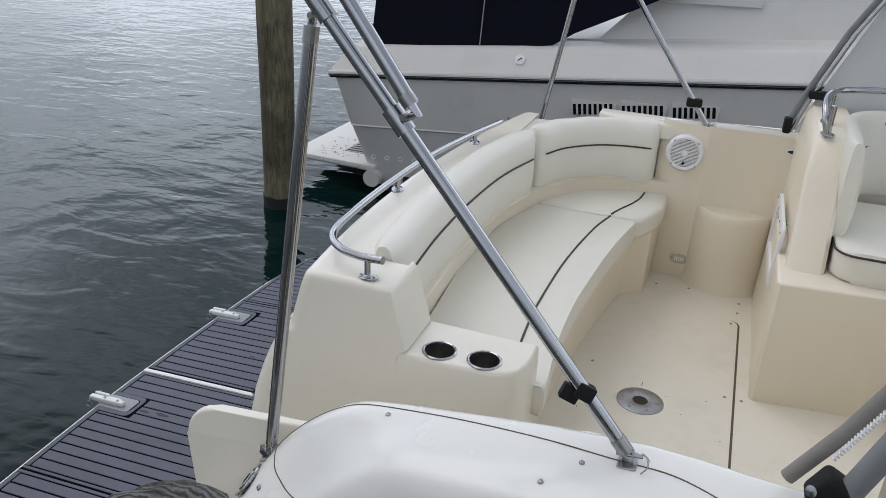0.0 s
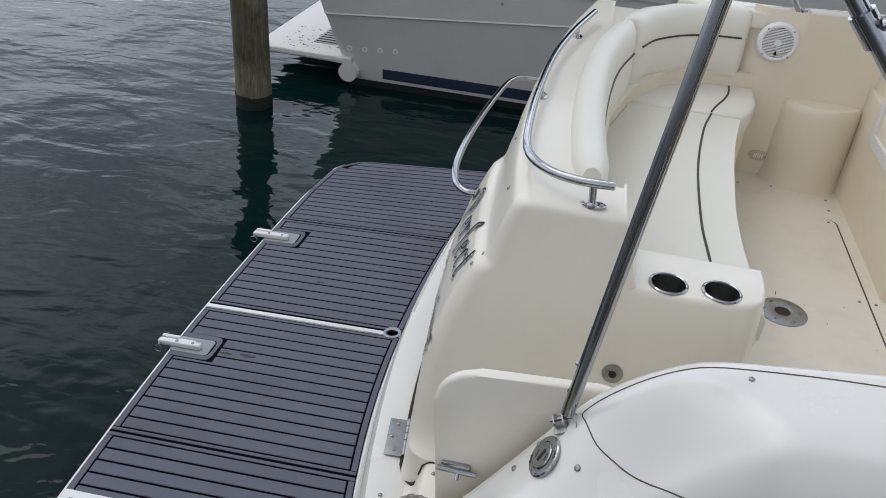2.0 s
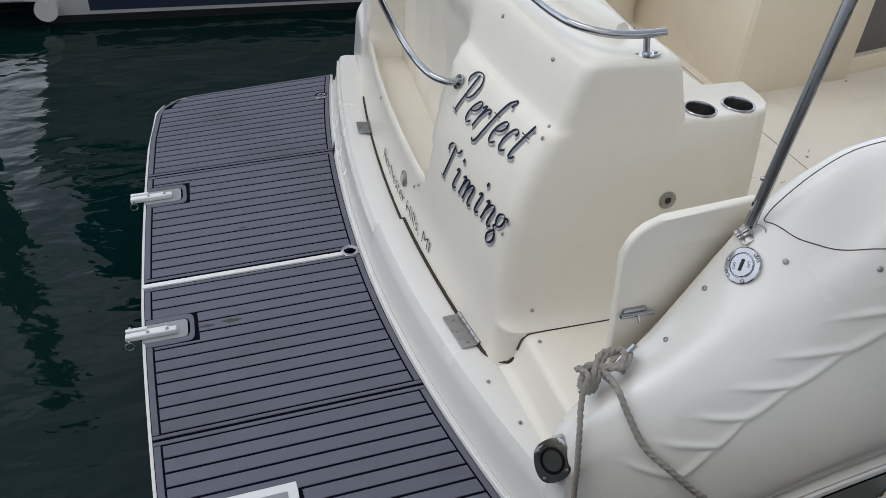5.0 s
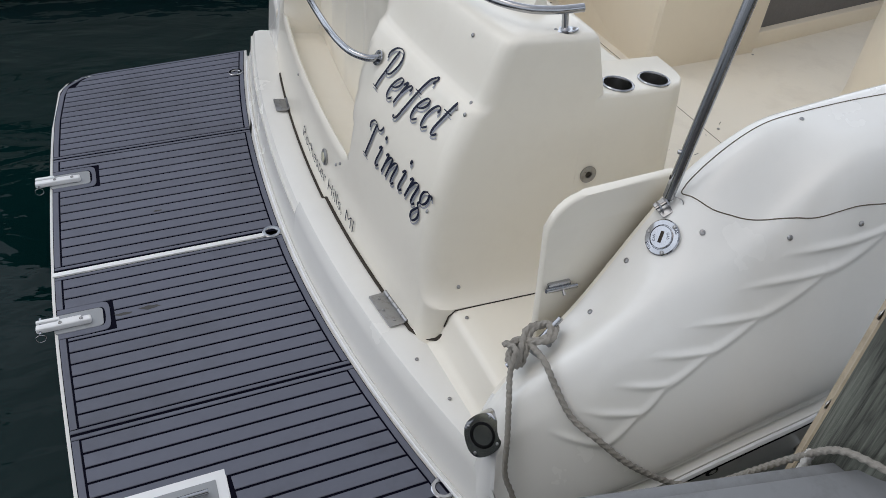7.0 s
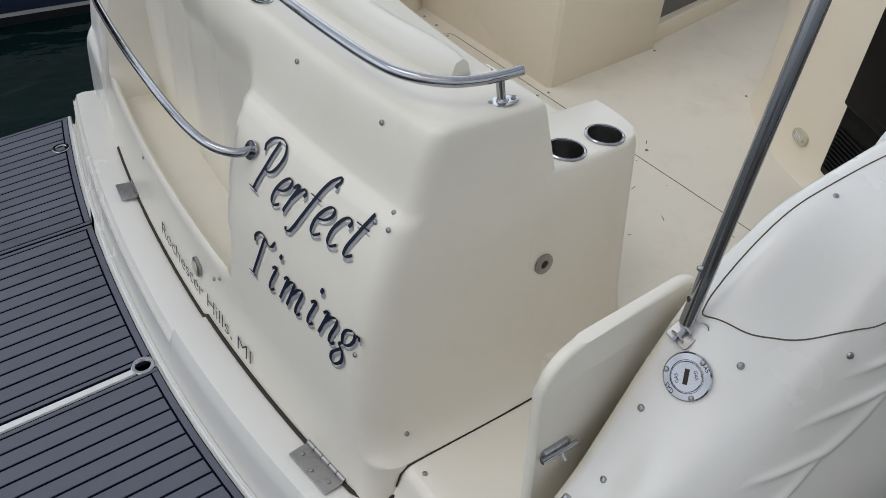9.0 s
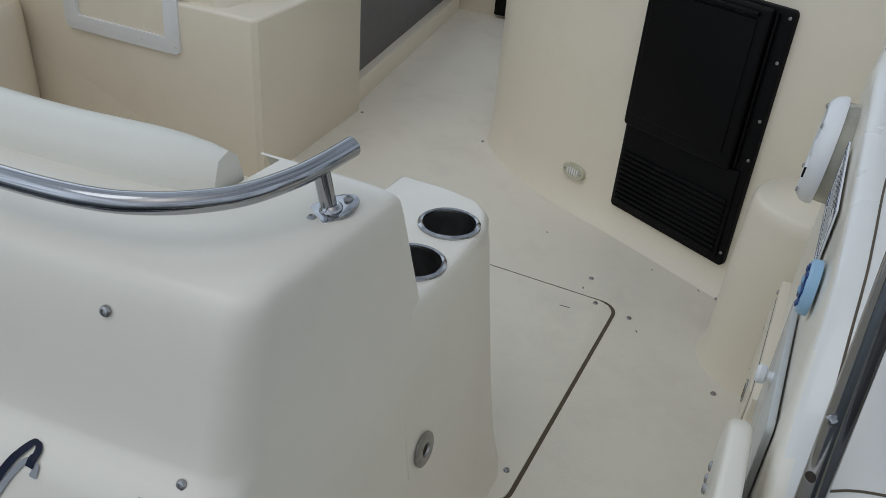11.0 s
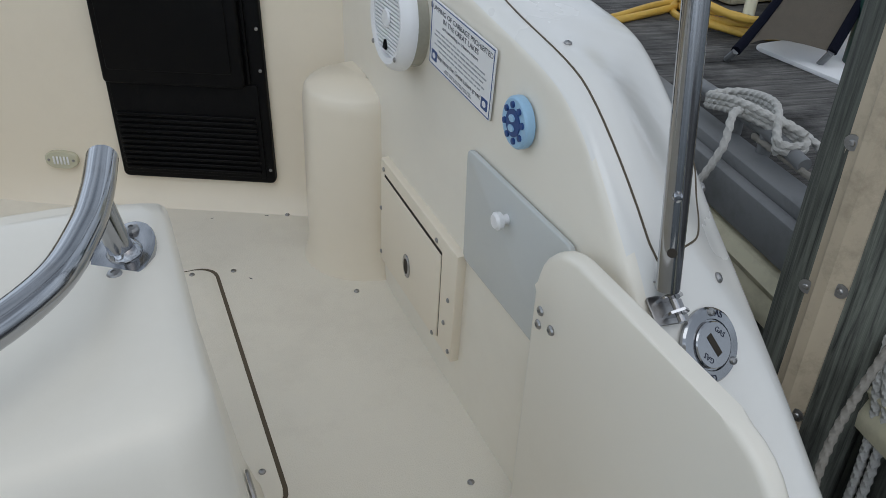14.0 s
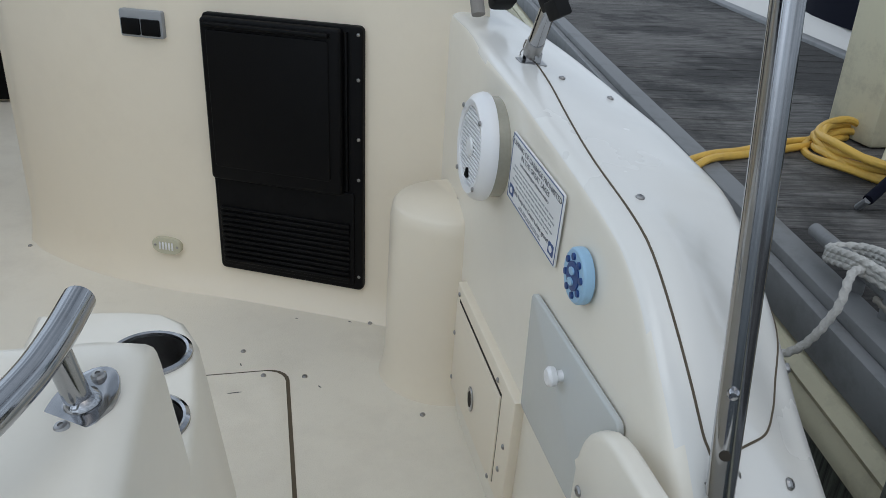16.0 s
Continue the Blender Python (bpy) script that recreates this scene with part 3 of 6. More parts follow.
# stern ledge between platform and transom
rows = []
for y in sorted(list(np.linspace(-1.40, 1.50, 72)) + [-0.085, -0.075, -0.072, -0.066, -0.062]):
    x = x_in(y)
    s = 0.0 if y < -0.075 else -0.03 * min(1, (y + 0.075) / 0.010)
    n = 0.02 * max(0, abs(y) - 1.1)
    rows.append([(x, y, 0.235), (x, y, 0.315), (x + 0.006, y, 0.322), (x + 0.012, y, 0.316), (x + 0.016, y, 0.335), (x + 0.020, y, 0.345), (x + 0.027, y, 0.43), (x + 0.033, y, 0.455 + s),
                 (x + 0.047, y, 0.482 + s), (x + 0.075, y, 0.488 + s), (x + 0.14, y, 0.482 + s), (x + 0.165, y, 0.478 + s), (x + 0.18, y, 0.44), (x + 0.30, y, 0.43)])
part("transom_ledge", grid(rows), GEL_HULL, boat, "white moulded ledge round the stern", 45)
part("transom_wall", box((0.27, -1.42, -0.5), (0.38, 1.42, 0.42), 0.01), GEL_HULL, boat)
b = bmesh.new()
tube([(x_in(y) + 0.002, y, 0.309) for y in np.linspace(-1.42, 1.46, 60)], 0.007, 8, b)
part("edge_bead", b, WHITE, boat)
screws(boat, [((x_in(y) + 0.09, y, 0.4885), (0, 0, 1)) for y in (-0.95, -1.12, -1.26)])


# ---- the hinged transom block ----
def face_x(y, z):
    """Aft face of the transom block."""
    base = np.interp(z, [0.47, 0.55, 0.62, 0.80, 0.96, 1.07, 1.15, 1.188, 1.20, 1.215, 1.33, 1.372, 1.386, 1.392],
                     [0.184, 0.194, 0.199, 0.214, 0.24, 0.275, 0.312, 0.332, 0.354, 0.362, 0.394, 0.409, 0.420, 0.45])
    return float(base) + (0.095 if y < 0 else 0.07) * y * y


transom = thing("transom_block", (0.5, 0, 0.5), "ivory hinged transom seat block with the boat's name in script", "transom")
SIDE = [(0.40, -0.912), (0.612, -0.912), (0.622, -0.909), (0.628, -0.898), (0.640, -0.880), (0.662, -0.862), (0.70, -0.845), (0.76, -0.830), (0.965, -0.802), (1.19, -0.778), (1.36, -0.770), (1.378, -0.768), (1.387, -0.762), (1.392, -0.748)]
END = [(0.47, 0.762), (1.20, 0.762), (1.215, 0.785), (1.38, 0.735), (1.392, 0.725)]


def block_rows():
    zs = [(0.40, 0), (0.47, 0), (0.485, 0), (0.52, 0), (0.58, 0), (0.605, 0), (0.615, 0), (0.622, 0), (0.626, 0), (0.632, 0), (0.640, 0), (0.65, 0), (0.662, 0), (0.68, 0), (0.70, 0), (0.722, 1), (0.735, 2), (0.738, 3), (0.741, 4), (0.745, 5)] + [(z, 6) for z in
          (0.78, 0.84, 0.90, 0.96, 1.0, 1.05, 1.10, 1.14, 1.17, 1.185, 1.195, 1.205, 1.215, 1.25, 1.30, 1.335, 1.36, 1.374, 1.380, 1.387, 1.392)]
    rows = []
    for z, tag in zs:
        sy = lerp(z, SIDE)
        r = float(np.interp(z, [0.47, 0.60, 0.66, 0.8, 1.2, 1.38, 1.392], [0.085, 0.085, 0.065, 0.058, 0.05, 0.036, 0.03]))
        row = []
        for y in list(np.linspace(1.31, sy + r + 0.006, 96)) + [sy + r]:
            x, zz = face_x(y, z), z
            w = float(np.clip((1.03 - y) / 0.03, 0, 1) * np.clip((y + 0.215) / 0.02, 0, 1)) if tag < 6 else 0.0
            if tag in (2, 3, 4, 5) and w:
                lip = face_x(y, 0.722)
                back = 0.41 + 0.05 * y * y
                px, pz = {2: (lip + 0.012, 0.737), 3: (lip + 0.02, 0.73), 4: (lip + 0.022, 0.64), 5: (back, 0.63)}[tag]
                x, zz = x + (px - x) * w, zz + (pz - zz) * w
            if tag == 6:
                w = float(np.clip((1.05 - y) / 0.05, 0, 1) * np.clip((y + 0.24 - 0.25 * (z - 0.78)) / 0.07, 0, 1))
                w *= float(np.clip((1.31 - z) / 0.14, 0, 1))
                back = 0.41 + 0.05 * y * y + 0.012 * math.cos((y - 0.05) * 24) * float(np.clip((y - 0.12) / 0.1, 0, 1))
                x += (max(x, back) - x) * (w * w * (3 - 2 * w))
            row.append((x, y, zz))
        cx, cy = face_x(sy + r, z) + r * 0.98, sy + r
        for k in range(1, 10):
            a = radians(90 * k / 9)
            row.append((cx - r * math.cos(a), cy - r * math.sin(a), z))
        xe = lerp(z, END)
        row.append((cx + 0.006, sy, z))
        for k in range(1, 9):
            row.append((cx + (xe - cx) * k / 8, sy, z))
        row.append((xe + 0.004, sy + 0.02, z))
        row.append((xe, -0.58, z))
        rows.append(row)
    # the top closes inwards
    last = rows[-1]
    rows.append([(min(max(x, 0.62), 0.72), max(y, -0.61), 1.392) for x, y, z in last])
    return rows


part("moulding", grid(block_rows()), GEL, transom, "glossy ivory moulding with a deep pocket", 42)
part("deck_top", prism([(0.60, -0.69), (0.71, -0.69), (0.71, -0.61), (0.62, -0.60), (0.60, 0.5), (0.67, 0.92), (0.75, 1.12), (0.75, 1.24), (0.55, 1.24), (0.55, 0)], 1.30, 1.386, 0.004), GEL, transom)
# the cup tower beside the bench
rows = []
for z in (0.60, 0.612, 0.622, 0.628, 0.64, 0.662, 0.70, 0.76, 0.9, 1.15, 1.194, 1.204, 1.2075, 1.2085):
    sy, q = lerp(z, SIDE), 0.0 if z < 1.19 else (0.001, 0.004, 0.008, 0.012)[(1.194, 1.204, 1.2075, 1.2085).index(z)]
    xf = 1.125 - 0.012 * (z - 0.6) / 0.6 - q
    sy += 0.0006
    rows.append([(0.735, -0.565 - q, z), (0.735, sy + q, z), (0.9, sy + q, z), (xf - 0.085, sy + 0.008 + q, z), (xf - 0.04, sy + 0.025 + q, z), (xf - 0.014, sy + 0.058, z), (xf - 0.003, sy + 0.10, z), (xf, sy + 0.13, z), (xf, -0.565 - q, z)])
tower = part("cup_tower", grid(rows, True, cap=True), GEL, transom)
wells = bmesh.new()
for x, y in ((0.867, -0.722), (0.996, -0.716)):
    lathe([(0.0432, -0.10), (0.0432, 0.05)], 32, pose(x, y, 1.2085), wells)
cut(tower, wells)
# dark gap along the hinge line
part("hinge_gap", tube([(face_x(y, 0.47) - 0.002, y, 0.484 - (0.0 if y < -0.075 else 0.028)) for y in np.linspace(1.0, -0.82, 50)] + [(0.262, -0.857, 0.488), (0.280, -0.884, 0.494), (0.299, -0.903, 0.506), (0.316, -0.9125, 0.530)], 0.0062, 8), GAP, transom)


def hinge(y, z, half=0.077):
    x = face_x(y, 0.49)
    turn = 0.19 * y if y < 0 else 0.13 * y
    m = Matrix.Translation((x - 0.040, y, z)) @ pose(0, 0, 0, 0, 2, -math.degrees(turn))
    h = part("hinge", prism(rounded(-0.022, -half, 0.034, half, 0.005, 2), 0, 0.004, 0.001, m), STEEL_DULL, transom, "worn stainless hinge")
    for k in range(5):
        c = half * (-0.993 + 0.4 * k)
        part("knuckle", tube([m @ Vector((0.038, c, 0.006)), m @ Vector((0.038, c + half * 0.37, 0.006))], 0.0072, 10), STEEL_DULL, h)
    screws(h, [(m @ Vector((-0.006 + (0.012 if c else 0), c, 0.004)), (0, 0, 1)) for c in (-0.7 * half, 0, 0.7 * half)], 0.9)


hinge(-0.724, 0.489)
hinge(0.69, 0.462, 0.052)


def on_face(p):
    """Lays letters, drawn in y (leftwards) and z, on the aft face."""
    return Vector((face_x(p.y, p.z) - 0.002 - p.x, p.y, p.z))


def face_plane(y, z, tilt, squeeze=1.0):
    """Letters run towards starboard and lean along the boat's name."""
    return Matrix.Translation((0, y, z)) @ Matrix(((0, 0, 1, 0), (-1, 0, 0, 0), (0, 1, 0, 0), (0, 0, 0, 1))) @ Matrix.Rotation(radians(tilt), 4, "Z") @ Matrix.Diagonal((squeeze, 1, 1, 1))


# strokes of the script letters, in x-heights, upright; each is leaned and inked with a broad nib
SCRIPT = {
    "P": [[(0, 0), (0, 0.85), (0, 1.7)], [(-0.26, 0.0), (0.26, 0.0)], [(-0.40, 1.2), (-0.5, 1.4), (-0.36, 1.66), (-0.05, 1.8), (0.28, 1.76), (0.5, 1.5), (0.52, 1.18), (0.4, 0.86), (0.18, 0.74), (0.0, 0.86)]],
    "T": [[(0, 0), (0, 0.8), (0, 1.6)], [(-0.26, 0.0), (0.26, 0.0)], [(-0.40, 1.22), (-0.48, 1.42), (-0.34, 1.64), (-0.1, 1.66), (0.2, 1.54), (0.42, 1.56), (0.5, 1.78)]],
    "e": [[(0.0, 0.46), (0.26, 0.56), (0.42, 0.78), (0.36, 0.97), (0.18, 0.96), (0.0, 0.7), (-0.06, 0.36), (0.04, 0.06), (0.22, 0.0), (0.42, 0.16)]],
    "r": [[(-0.14, 0.78), (-0.02, 0.96), (0.05, 0.88), (0.02, 0.5), (0, 0)], [(0.03, 0.5), (0.14, 0.8), (0.3, 0.98), (0.42, 0.92), (0.42, 0.78)]],
    "f": [[(0.44, 1.5), (0.4, 1.66), (0.24, 1.68), (0.1, 1.35), (0.02, 0.7), (-0.04, 0.0), (-0.14, -0.4), (-0.3, -0.5), (-0.38, -0.4)], [(-0.2, 0.95), (0.3, 0.95)]],
    "c": [[(0.36, 0.78), (0.37, 0.92), (0.22, 1.0), (0.04, 0.84), (-0.06, 0.45), (0.02, 0.1), (0.2, 0.0), (0.4, 0.16)]],
    "t": [[(0.1, 1.42), (0.05, 0.9), (0.0, 0.3), (0.07, 0.03), (0.2, 0.02), (0.34, 0.16)], [(-0.22, 0.98), (0.32, 0.98)]],
    "i": [[(-0.14, 0.8), (-0.02, 0.97), (0.05, 0.9), (0.0, 0.3), (0.05, 0.04), (0.16, 0.02), (0.28, 0.16)], [(0.05, 1.38), (0.06, 1.56)]],
    "m": [[(-0.14, 0.8), (-0.02, 0.97), (0.04, 0.88), (0.02, 0.5), (0, 0)], [(0.03, 0.5), (0.18, 0.88), (0.34, 0.97), (0.40, 0.82), (0.40, 0)],
          [(0.42, 0.5), (0.6, 0.88), (0.78, 0.97), (0.84, 0.8), (0.81, 0.28), (0.87, 0.04), (0.98, 0.03), (1.08, 0.16)]],
    "n": [[(-0.14, 0.8), (-0.02, 0.97), (0.04, 0.88), (0.02, 0.5), (0, 0)], [(0.03, 0.5), (0.2, 0.88), (0.4, 0.97), (0.48, 0.8), (0.45, 0.28), (0.51, 0.04), (0.62, 0.03), (0.72, 0.16)]],
    "g": [[(0.12, 0.98), (-0.06, 0.84), (-0.1, 0.6), (0.0, 0.36), (0.16, 0.34), (0.3, 0.5), (0.34, 0.74), (0.26, 0.94), (0.12, 0.98)], [(0.3, 0.86), (0.42, 0.98), (0.52, 0.86)],
          [(0.02, 0.36), (-0.06, 0.2), (0.08, 0.08), (0.24, -0.1), (0.28, -0.36), (0.12, -0.6), (-0.08, -0.56), (-0.16, -0.32), (-0.06, -0.1), (0.06, 0.08)]]}


def script_letter(sign_, y0, z0, h, drop=(0.0, 0.0), thick=0.068, thin=0.018, lift=0.0012, lean=0.30):
    """Flat vinyl letter on the aft face, inked stroke by stroke."""
    b = bmesh.new()
    for layer, stroke in enumerate(SCRIPT[sign_]):
        pts = spline([(u + lean * v, v) for u, v in stroke], max(8, 7 * len(stroke)))
        dot = sign_ == "i" and layer == 1
        last = None
        for i, p in enumerate(pts):
            d = pts[min(i + 1, len(pts) - 1)] - pts[max(i - 1, 0)]
            d /= max(1e-9, float(np.linalg.norm(d)))
            nib = abs(d[0] * 0.10 + d[1] * 0.95) ** 1.6
            w = 0.075 if dot else thin + (thick - thin) * nib
            end = min(i, len(pts) - 1 - i)
            if dot:
                w *= (0.45, 0.85, 1.0, 1.0)[min(end, 3)]
            elif sign_ in "Tcfr" and end < 5 and len(stroke) > 4 and (i > 9 or sign_ != "r"):
                w = max(w, (0.045, 0.06, 0.055, 0.04, 0.03)[end]) if (i < 9) == (sign_ in "cT") or sign_ in "fT" else w
            pair = []
            for s in (-1, 1):
                u, v = p[0] - s * w * d[1], p[1] + s * w * d[0]
                pair.append(b.verts.new(on_face(Vector((lift + 0.0002 * layer, y0 - drop[0] - u * h, z0 - drop[1] + v * h)))))
            if last:
                b.faces.new((last[0], last[1], pair[1], pair[0]))
            last = pair
    return b


for words, z0, starts in (("Perfect", 1.050, (-0.305, -0.383, -0.438, -0.500, -0.543, -0.602, -0.658)), ("Timing", 0.848, (-0.362, -0.437, -0.489, -0.600, -0.648, -0.722))):
    for k, (sign_, y0) in enumerate(zip(words, starts)):
        zb = z0 + (0.085 * (-0.305 - y0) if words == "Perfect" else 0.075 * (-0.40 - y0))
        part("letter_shadow", script_letter(sign_, y0, zb, 0.076, (0.006, 0.0085), 0.052, 0.016, 0.0003), SHADOWGREY, transom, "silver drop shadow", 0)
        part("letter", script_letter(sign_, y0, zb, 0.076), NAVY, transom, "navy script letter of the boat's name", 0)


def run_length(words, size):
    cu = bpy.data.curves.new("run", "FONT")
    cu.body, cu.size = words + "I", size
    tmp = new("run", cu)
    bpy.context.view_layer.update()
    w = tmp.dimensions.x
    bpy.data.objects.remove(tmp)
    return w


whole = run_length("Rochester Hills, MI", 0.070) - run_length("", 0.070)
for before, words in (("", "Rochester"), ("Rochester ", "Hills,"), ("Rochester Hills, ", "MI")):
    y = 0.324 - 0.688 * (run_length(before, 0.070) - run_length("", 0.070)) / whole
    text("home_port", words, 0.070, Matrix.Translation((0.003, 0, 0)) @ face_plane(y, 0.524, 0, 0.688 / whole), NAVY, transom, 0.0003, 0.0, 1.0, on_face, bold=-0.0012)
# courtesy lamp, drain plug, screws
m = facing((face_x(0, 0.618) - 0.001, -0.007, 0.618), (-1, 0, 0.1))
lamp = part("stern_lamp", lathe([(0.0, 0), (0.031, 0), (0.031, 0.007), (0.025, 0.010), (0.0, 0.010)], 24, m), STEEL_DULL, transom, "round stainless lamp")
part("lens", lathe([(0.0, 0.009), (0.021, 0.009), (0.019, 0.0125), (0.0, 0.014)], 20, m), LENS, lamp)
m = facing((0.778, -0.8045, 0.965), (0, -1, 0.1))
plug = part("table_socket", lathe([(0.0, 0), (0.027, 0), (0.027, 0.003), (0.024, 0.0045), (0.011, 0.0045), (0.010, 0.001), (0.0, 0.001)], 24, m), STEEL_DULL, transom, "dull steel socket with a dark hole")
part("hole", lathe([(0, 0.0015), (0.0095, 0.0015), (0.0, 0.003)], 16, m), GAP, plug)
screws(transom, [((face_x(y, z) - 0.001, y, z), (-1, 0, 0.4)) for y, z in ((-0.62, 1.345), (-0.30, 1.345), (0.15, 1.345), (-0.725, 1.20), (-0.745, 1.178), (-0.705, 1.175), (-0.773, 0.894), (-0.17, 0.69), (0.5, 0.70), (-0.13, 0.66))])

# ---- swim platform ----
plat = thing("swim_platform", (-0.35, 0, 0.25), "white swim platform covered with grey grooved foam planks", "platform")


def aft(y):
    return -0.79 + 0.045 * max(0, -y - 0.1) ** 1.5 + (0.02 * y * y if y > 0 else 0)


PORT, STAR = 1.60, -1.60
outline = [(x_in(y) + 0.004, y) for y in np.linspace(STAR, PORT, 40)]
outline += [(-0.50, PORT - 0.01), (-0.58, PORT - 0.018), (-0.655, PORT - 0.035), (-0.70, PORT - 0.07), (-0.735, PORT - 0.14)]
outline += [(aft(y), y) for y in np.linspace(1.05, -1.2, 24)] + [(-0.66, -1.38), (-0.58, -1.52), (-0.48, STAR)]
part("platform_base", prism(outline, 0.20, 0.296, 0.012), GEL_HULL, plat, "white moulded platform edge")


def edge_in(y):
    return x_in(y) - 0.012


def edge_out(y):
    if y > PORT - 0.42:
        return float(np.interp(y, [1.18, 1.44, 1.52, 1.56, 1.578, 1.59], [aft(1.18), -0.735, -0.70, -0.655, -0.58, -0.50])) + 0.012
    return aft(y) + 0.010


CLEATS = (0.578, -0.276)


def plank_piece(y0, y1, xa, xb, parent):
    """One foam plank with its outer and inner ends cut along the edges."""
    b = bmesh.new()
    c = 0.0018
    p = [(xa(y0), y0), (xb(y0), y0), (xb(y1), y1), (xa(y1), y1)]
    low = [b.verts.new((x, y, 0.3)) for x, y in p]
    mid = [b.verts.new((x, y, 0.3020)) for x, y in p]
    cx, cy = sum(q[0] for q in p) / 4, (y0 + y1) / 2
    top = [b.verts.new((x + (c if x < cx else -c), y + (c if y < cy else -c), 0.3028)) for x, y in p]
    b.faces.new(top)
    for lo, hi in ((low, mid), (mid, top)):
        for i in range(4):
            b.faces.new((lo[i], lo[(i + 1) % 4], hi[(i + 1) % 4], hi[i]))
    ob = finish("plank", b, FOAM, parent, "", 0)


PANELS = ((0.7475, 1.585), (0.012, 0.7465), (-0.7695, -0.022), (-1.585, -0.7705))
for ya, yb in PANELS:
    o = [(edge_in(y), y) for y in np.linspace(ya, yb, 16)] + [(edge_out(y), y) for y in np.linspace(yb, ya, 16)]
    panel = part("foam_panel", prism(o, 0.294, 0.3006), GROOVE, plat, "black grooves between foam planks", 0)
    # border strips round the panel
    bw, cap = 0.022, 0.018
    plank_piece(ya + 0.005, ya + cap, lambda y: edge_out(y) + 0.002, lambda y: edge_in(y) - 0.002, panel)
    plank_piece(yb - cap, yb - 0.005, lambda y: edge_out(y) + 0.002, lambda y: edge_in(y) - 0.002, panel)
    lo, hi = ya + cap + 0.003, yb - cap - 0.003
    for side in range(2):
        if side == 0:
            rows = [[(edge_in(y) - bw, y, 0.3), (edge_in(y) - bw + 0.001, y, 0.3026), (edge_in(y) - 0.003, y, 0.3026), (edge_in(y) - 0.002, y, 0.3)] for y in np.linspace(lo, hi, 14)]
            finish("plank", grid(rows), FOAM, panel, "", 0)
        else:
            cuts = [lo] + [c + s for c in sorted(CLEATS) if lo < c < hi for s in (-0.075, 0.075)] + [hi]
            for k in range(0, len(cuts), 2):
                rows = [[(edge_out(y) + 0.002, y, 0.3), (edge_out(y) + 0.003, y, 0.3026), (edge_out(y) + bw - 0.001, y, 0.3026), (edge_out(y) + bw, y, 0.3)] for y in np.linspace(cuts[k], cuts[k + 1], 10)]
                finish("plank", grid(rows), FOAM, panel, "", 0)
    n = max(1, round((hi - lo) / 0.0525))
    for k in range(n):
        y0, y1 = lo + (hi - lo) * k / n + 0.004, lo + (hi - lo) * (k + 1) / n - 0.004
        near = [c for c in CLEATS if y0 - 0.07 < c < y1 + 0.07]
        notch = 0.176 if near else bw + 0.006
        if ya < -0.75 and y1 < -1.01:
            notch = 0.384
        if yb > 1.5 and y1 > 1.5:
            notch += 0.03
        for c in near:
            # what of the plank lies clear of the bracket's surround runs on to the border
            for a, e in ((max(y0, c + 0.078), y1), (y0, min(y1, c - 0.078))):
                if e - a > 0.008:
                    plank_piece(a, e, lambda y: edge_out(y) + bw + 0.006, lambda y: edge_out(y) + 0.176, panel)
        plank_piece(y0, y1, lambda y: edge_out(y) + notch, lambda y: edge_in(y) - bw - 0.006, panel)
    for c in CLEATS:
        if ya < c < yb:
            bend = lambda r, e: spline([(aft(c) + 0.012, c - r), (aft(c) + 0.125, c - r), (aft(c) + 0.152 + e, c - 0.86 * r), (aft(c) + 0.158 + e, c), (aft(c) + 0.152 + e, c + 0.86 * r), (aft(c) + 0.125, c + r), (aft(c) + 0.012, c + r)], 40)
            inner, outer = bend(0.048, 0.0), bend(0.072, 0.014)
            b = grid([[(p[0], p[1], 0.3), (p[0], p[1], 0.3026), (q[0], q[1], 0.3026), (q[0], q[1], 0.3)] for p, q in zip(inner, outer)])
            part("cleat_surround", b, FOAM, panel)
# pale seam between the two middle panels
part("seam_strip", box((-0.785, -0.0155, 0.29), (0.018, 0.0055, 0.3025), 0.001), WHITE, plat, "white joint strip")


def deck_ring(x, y):
    m = pose(x, y, 0.301)
    r = part("drain_ring", lathe([(0.021, 0.0), (0.036, 0.0), (0.036, 0.004), (0.033, 0.0065), (0.024, 0.006), (0.021, 0.001)], 28, m, cap=False), STEEL, plat, "stainless ring in the platform")
    part("hole", lathe([(0, 0), (0.0215, 0), (0.0215, 0.0015), (0, 0.0015)], 24, m), GROOVE, r)


for x, y in ((-0.012, 0.0), (0.098, 1.337), (0.195, -1.289)):
    deck_ring(x, y)
# smudges of dirt on the planks stay in the material; ladder well
lad = thing("boarding_ladder", (-0.56, -1.2, 0.25), "folded stainless boarding ladder in a white tray", "ladder")
b = box((-0.74, -1.50, 0.27), (-0.365, -1.02, 0.3035), 0.004)
part("tray", b, WHITE, lad)
part("tray_floor", box((-0.71, -1.48, 0.29), (-0.395, -1.05, 0.3062), 0.002), GREYPL, lad)
for x in (-0.66, -0.57, -0.48):
    part("tube", tube([(x, -1.47, 0.318), (x, -1.10, 0.318)], 0.012, 10), STEEL, lad)
part("hinge_pin", tube([(-0.69, -1.09, 0.32), (-0.42, -1.09, 0.32)], 0.008, 10), STEEL, lad)


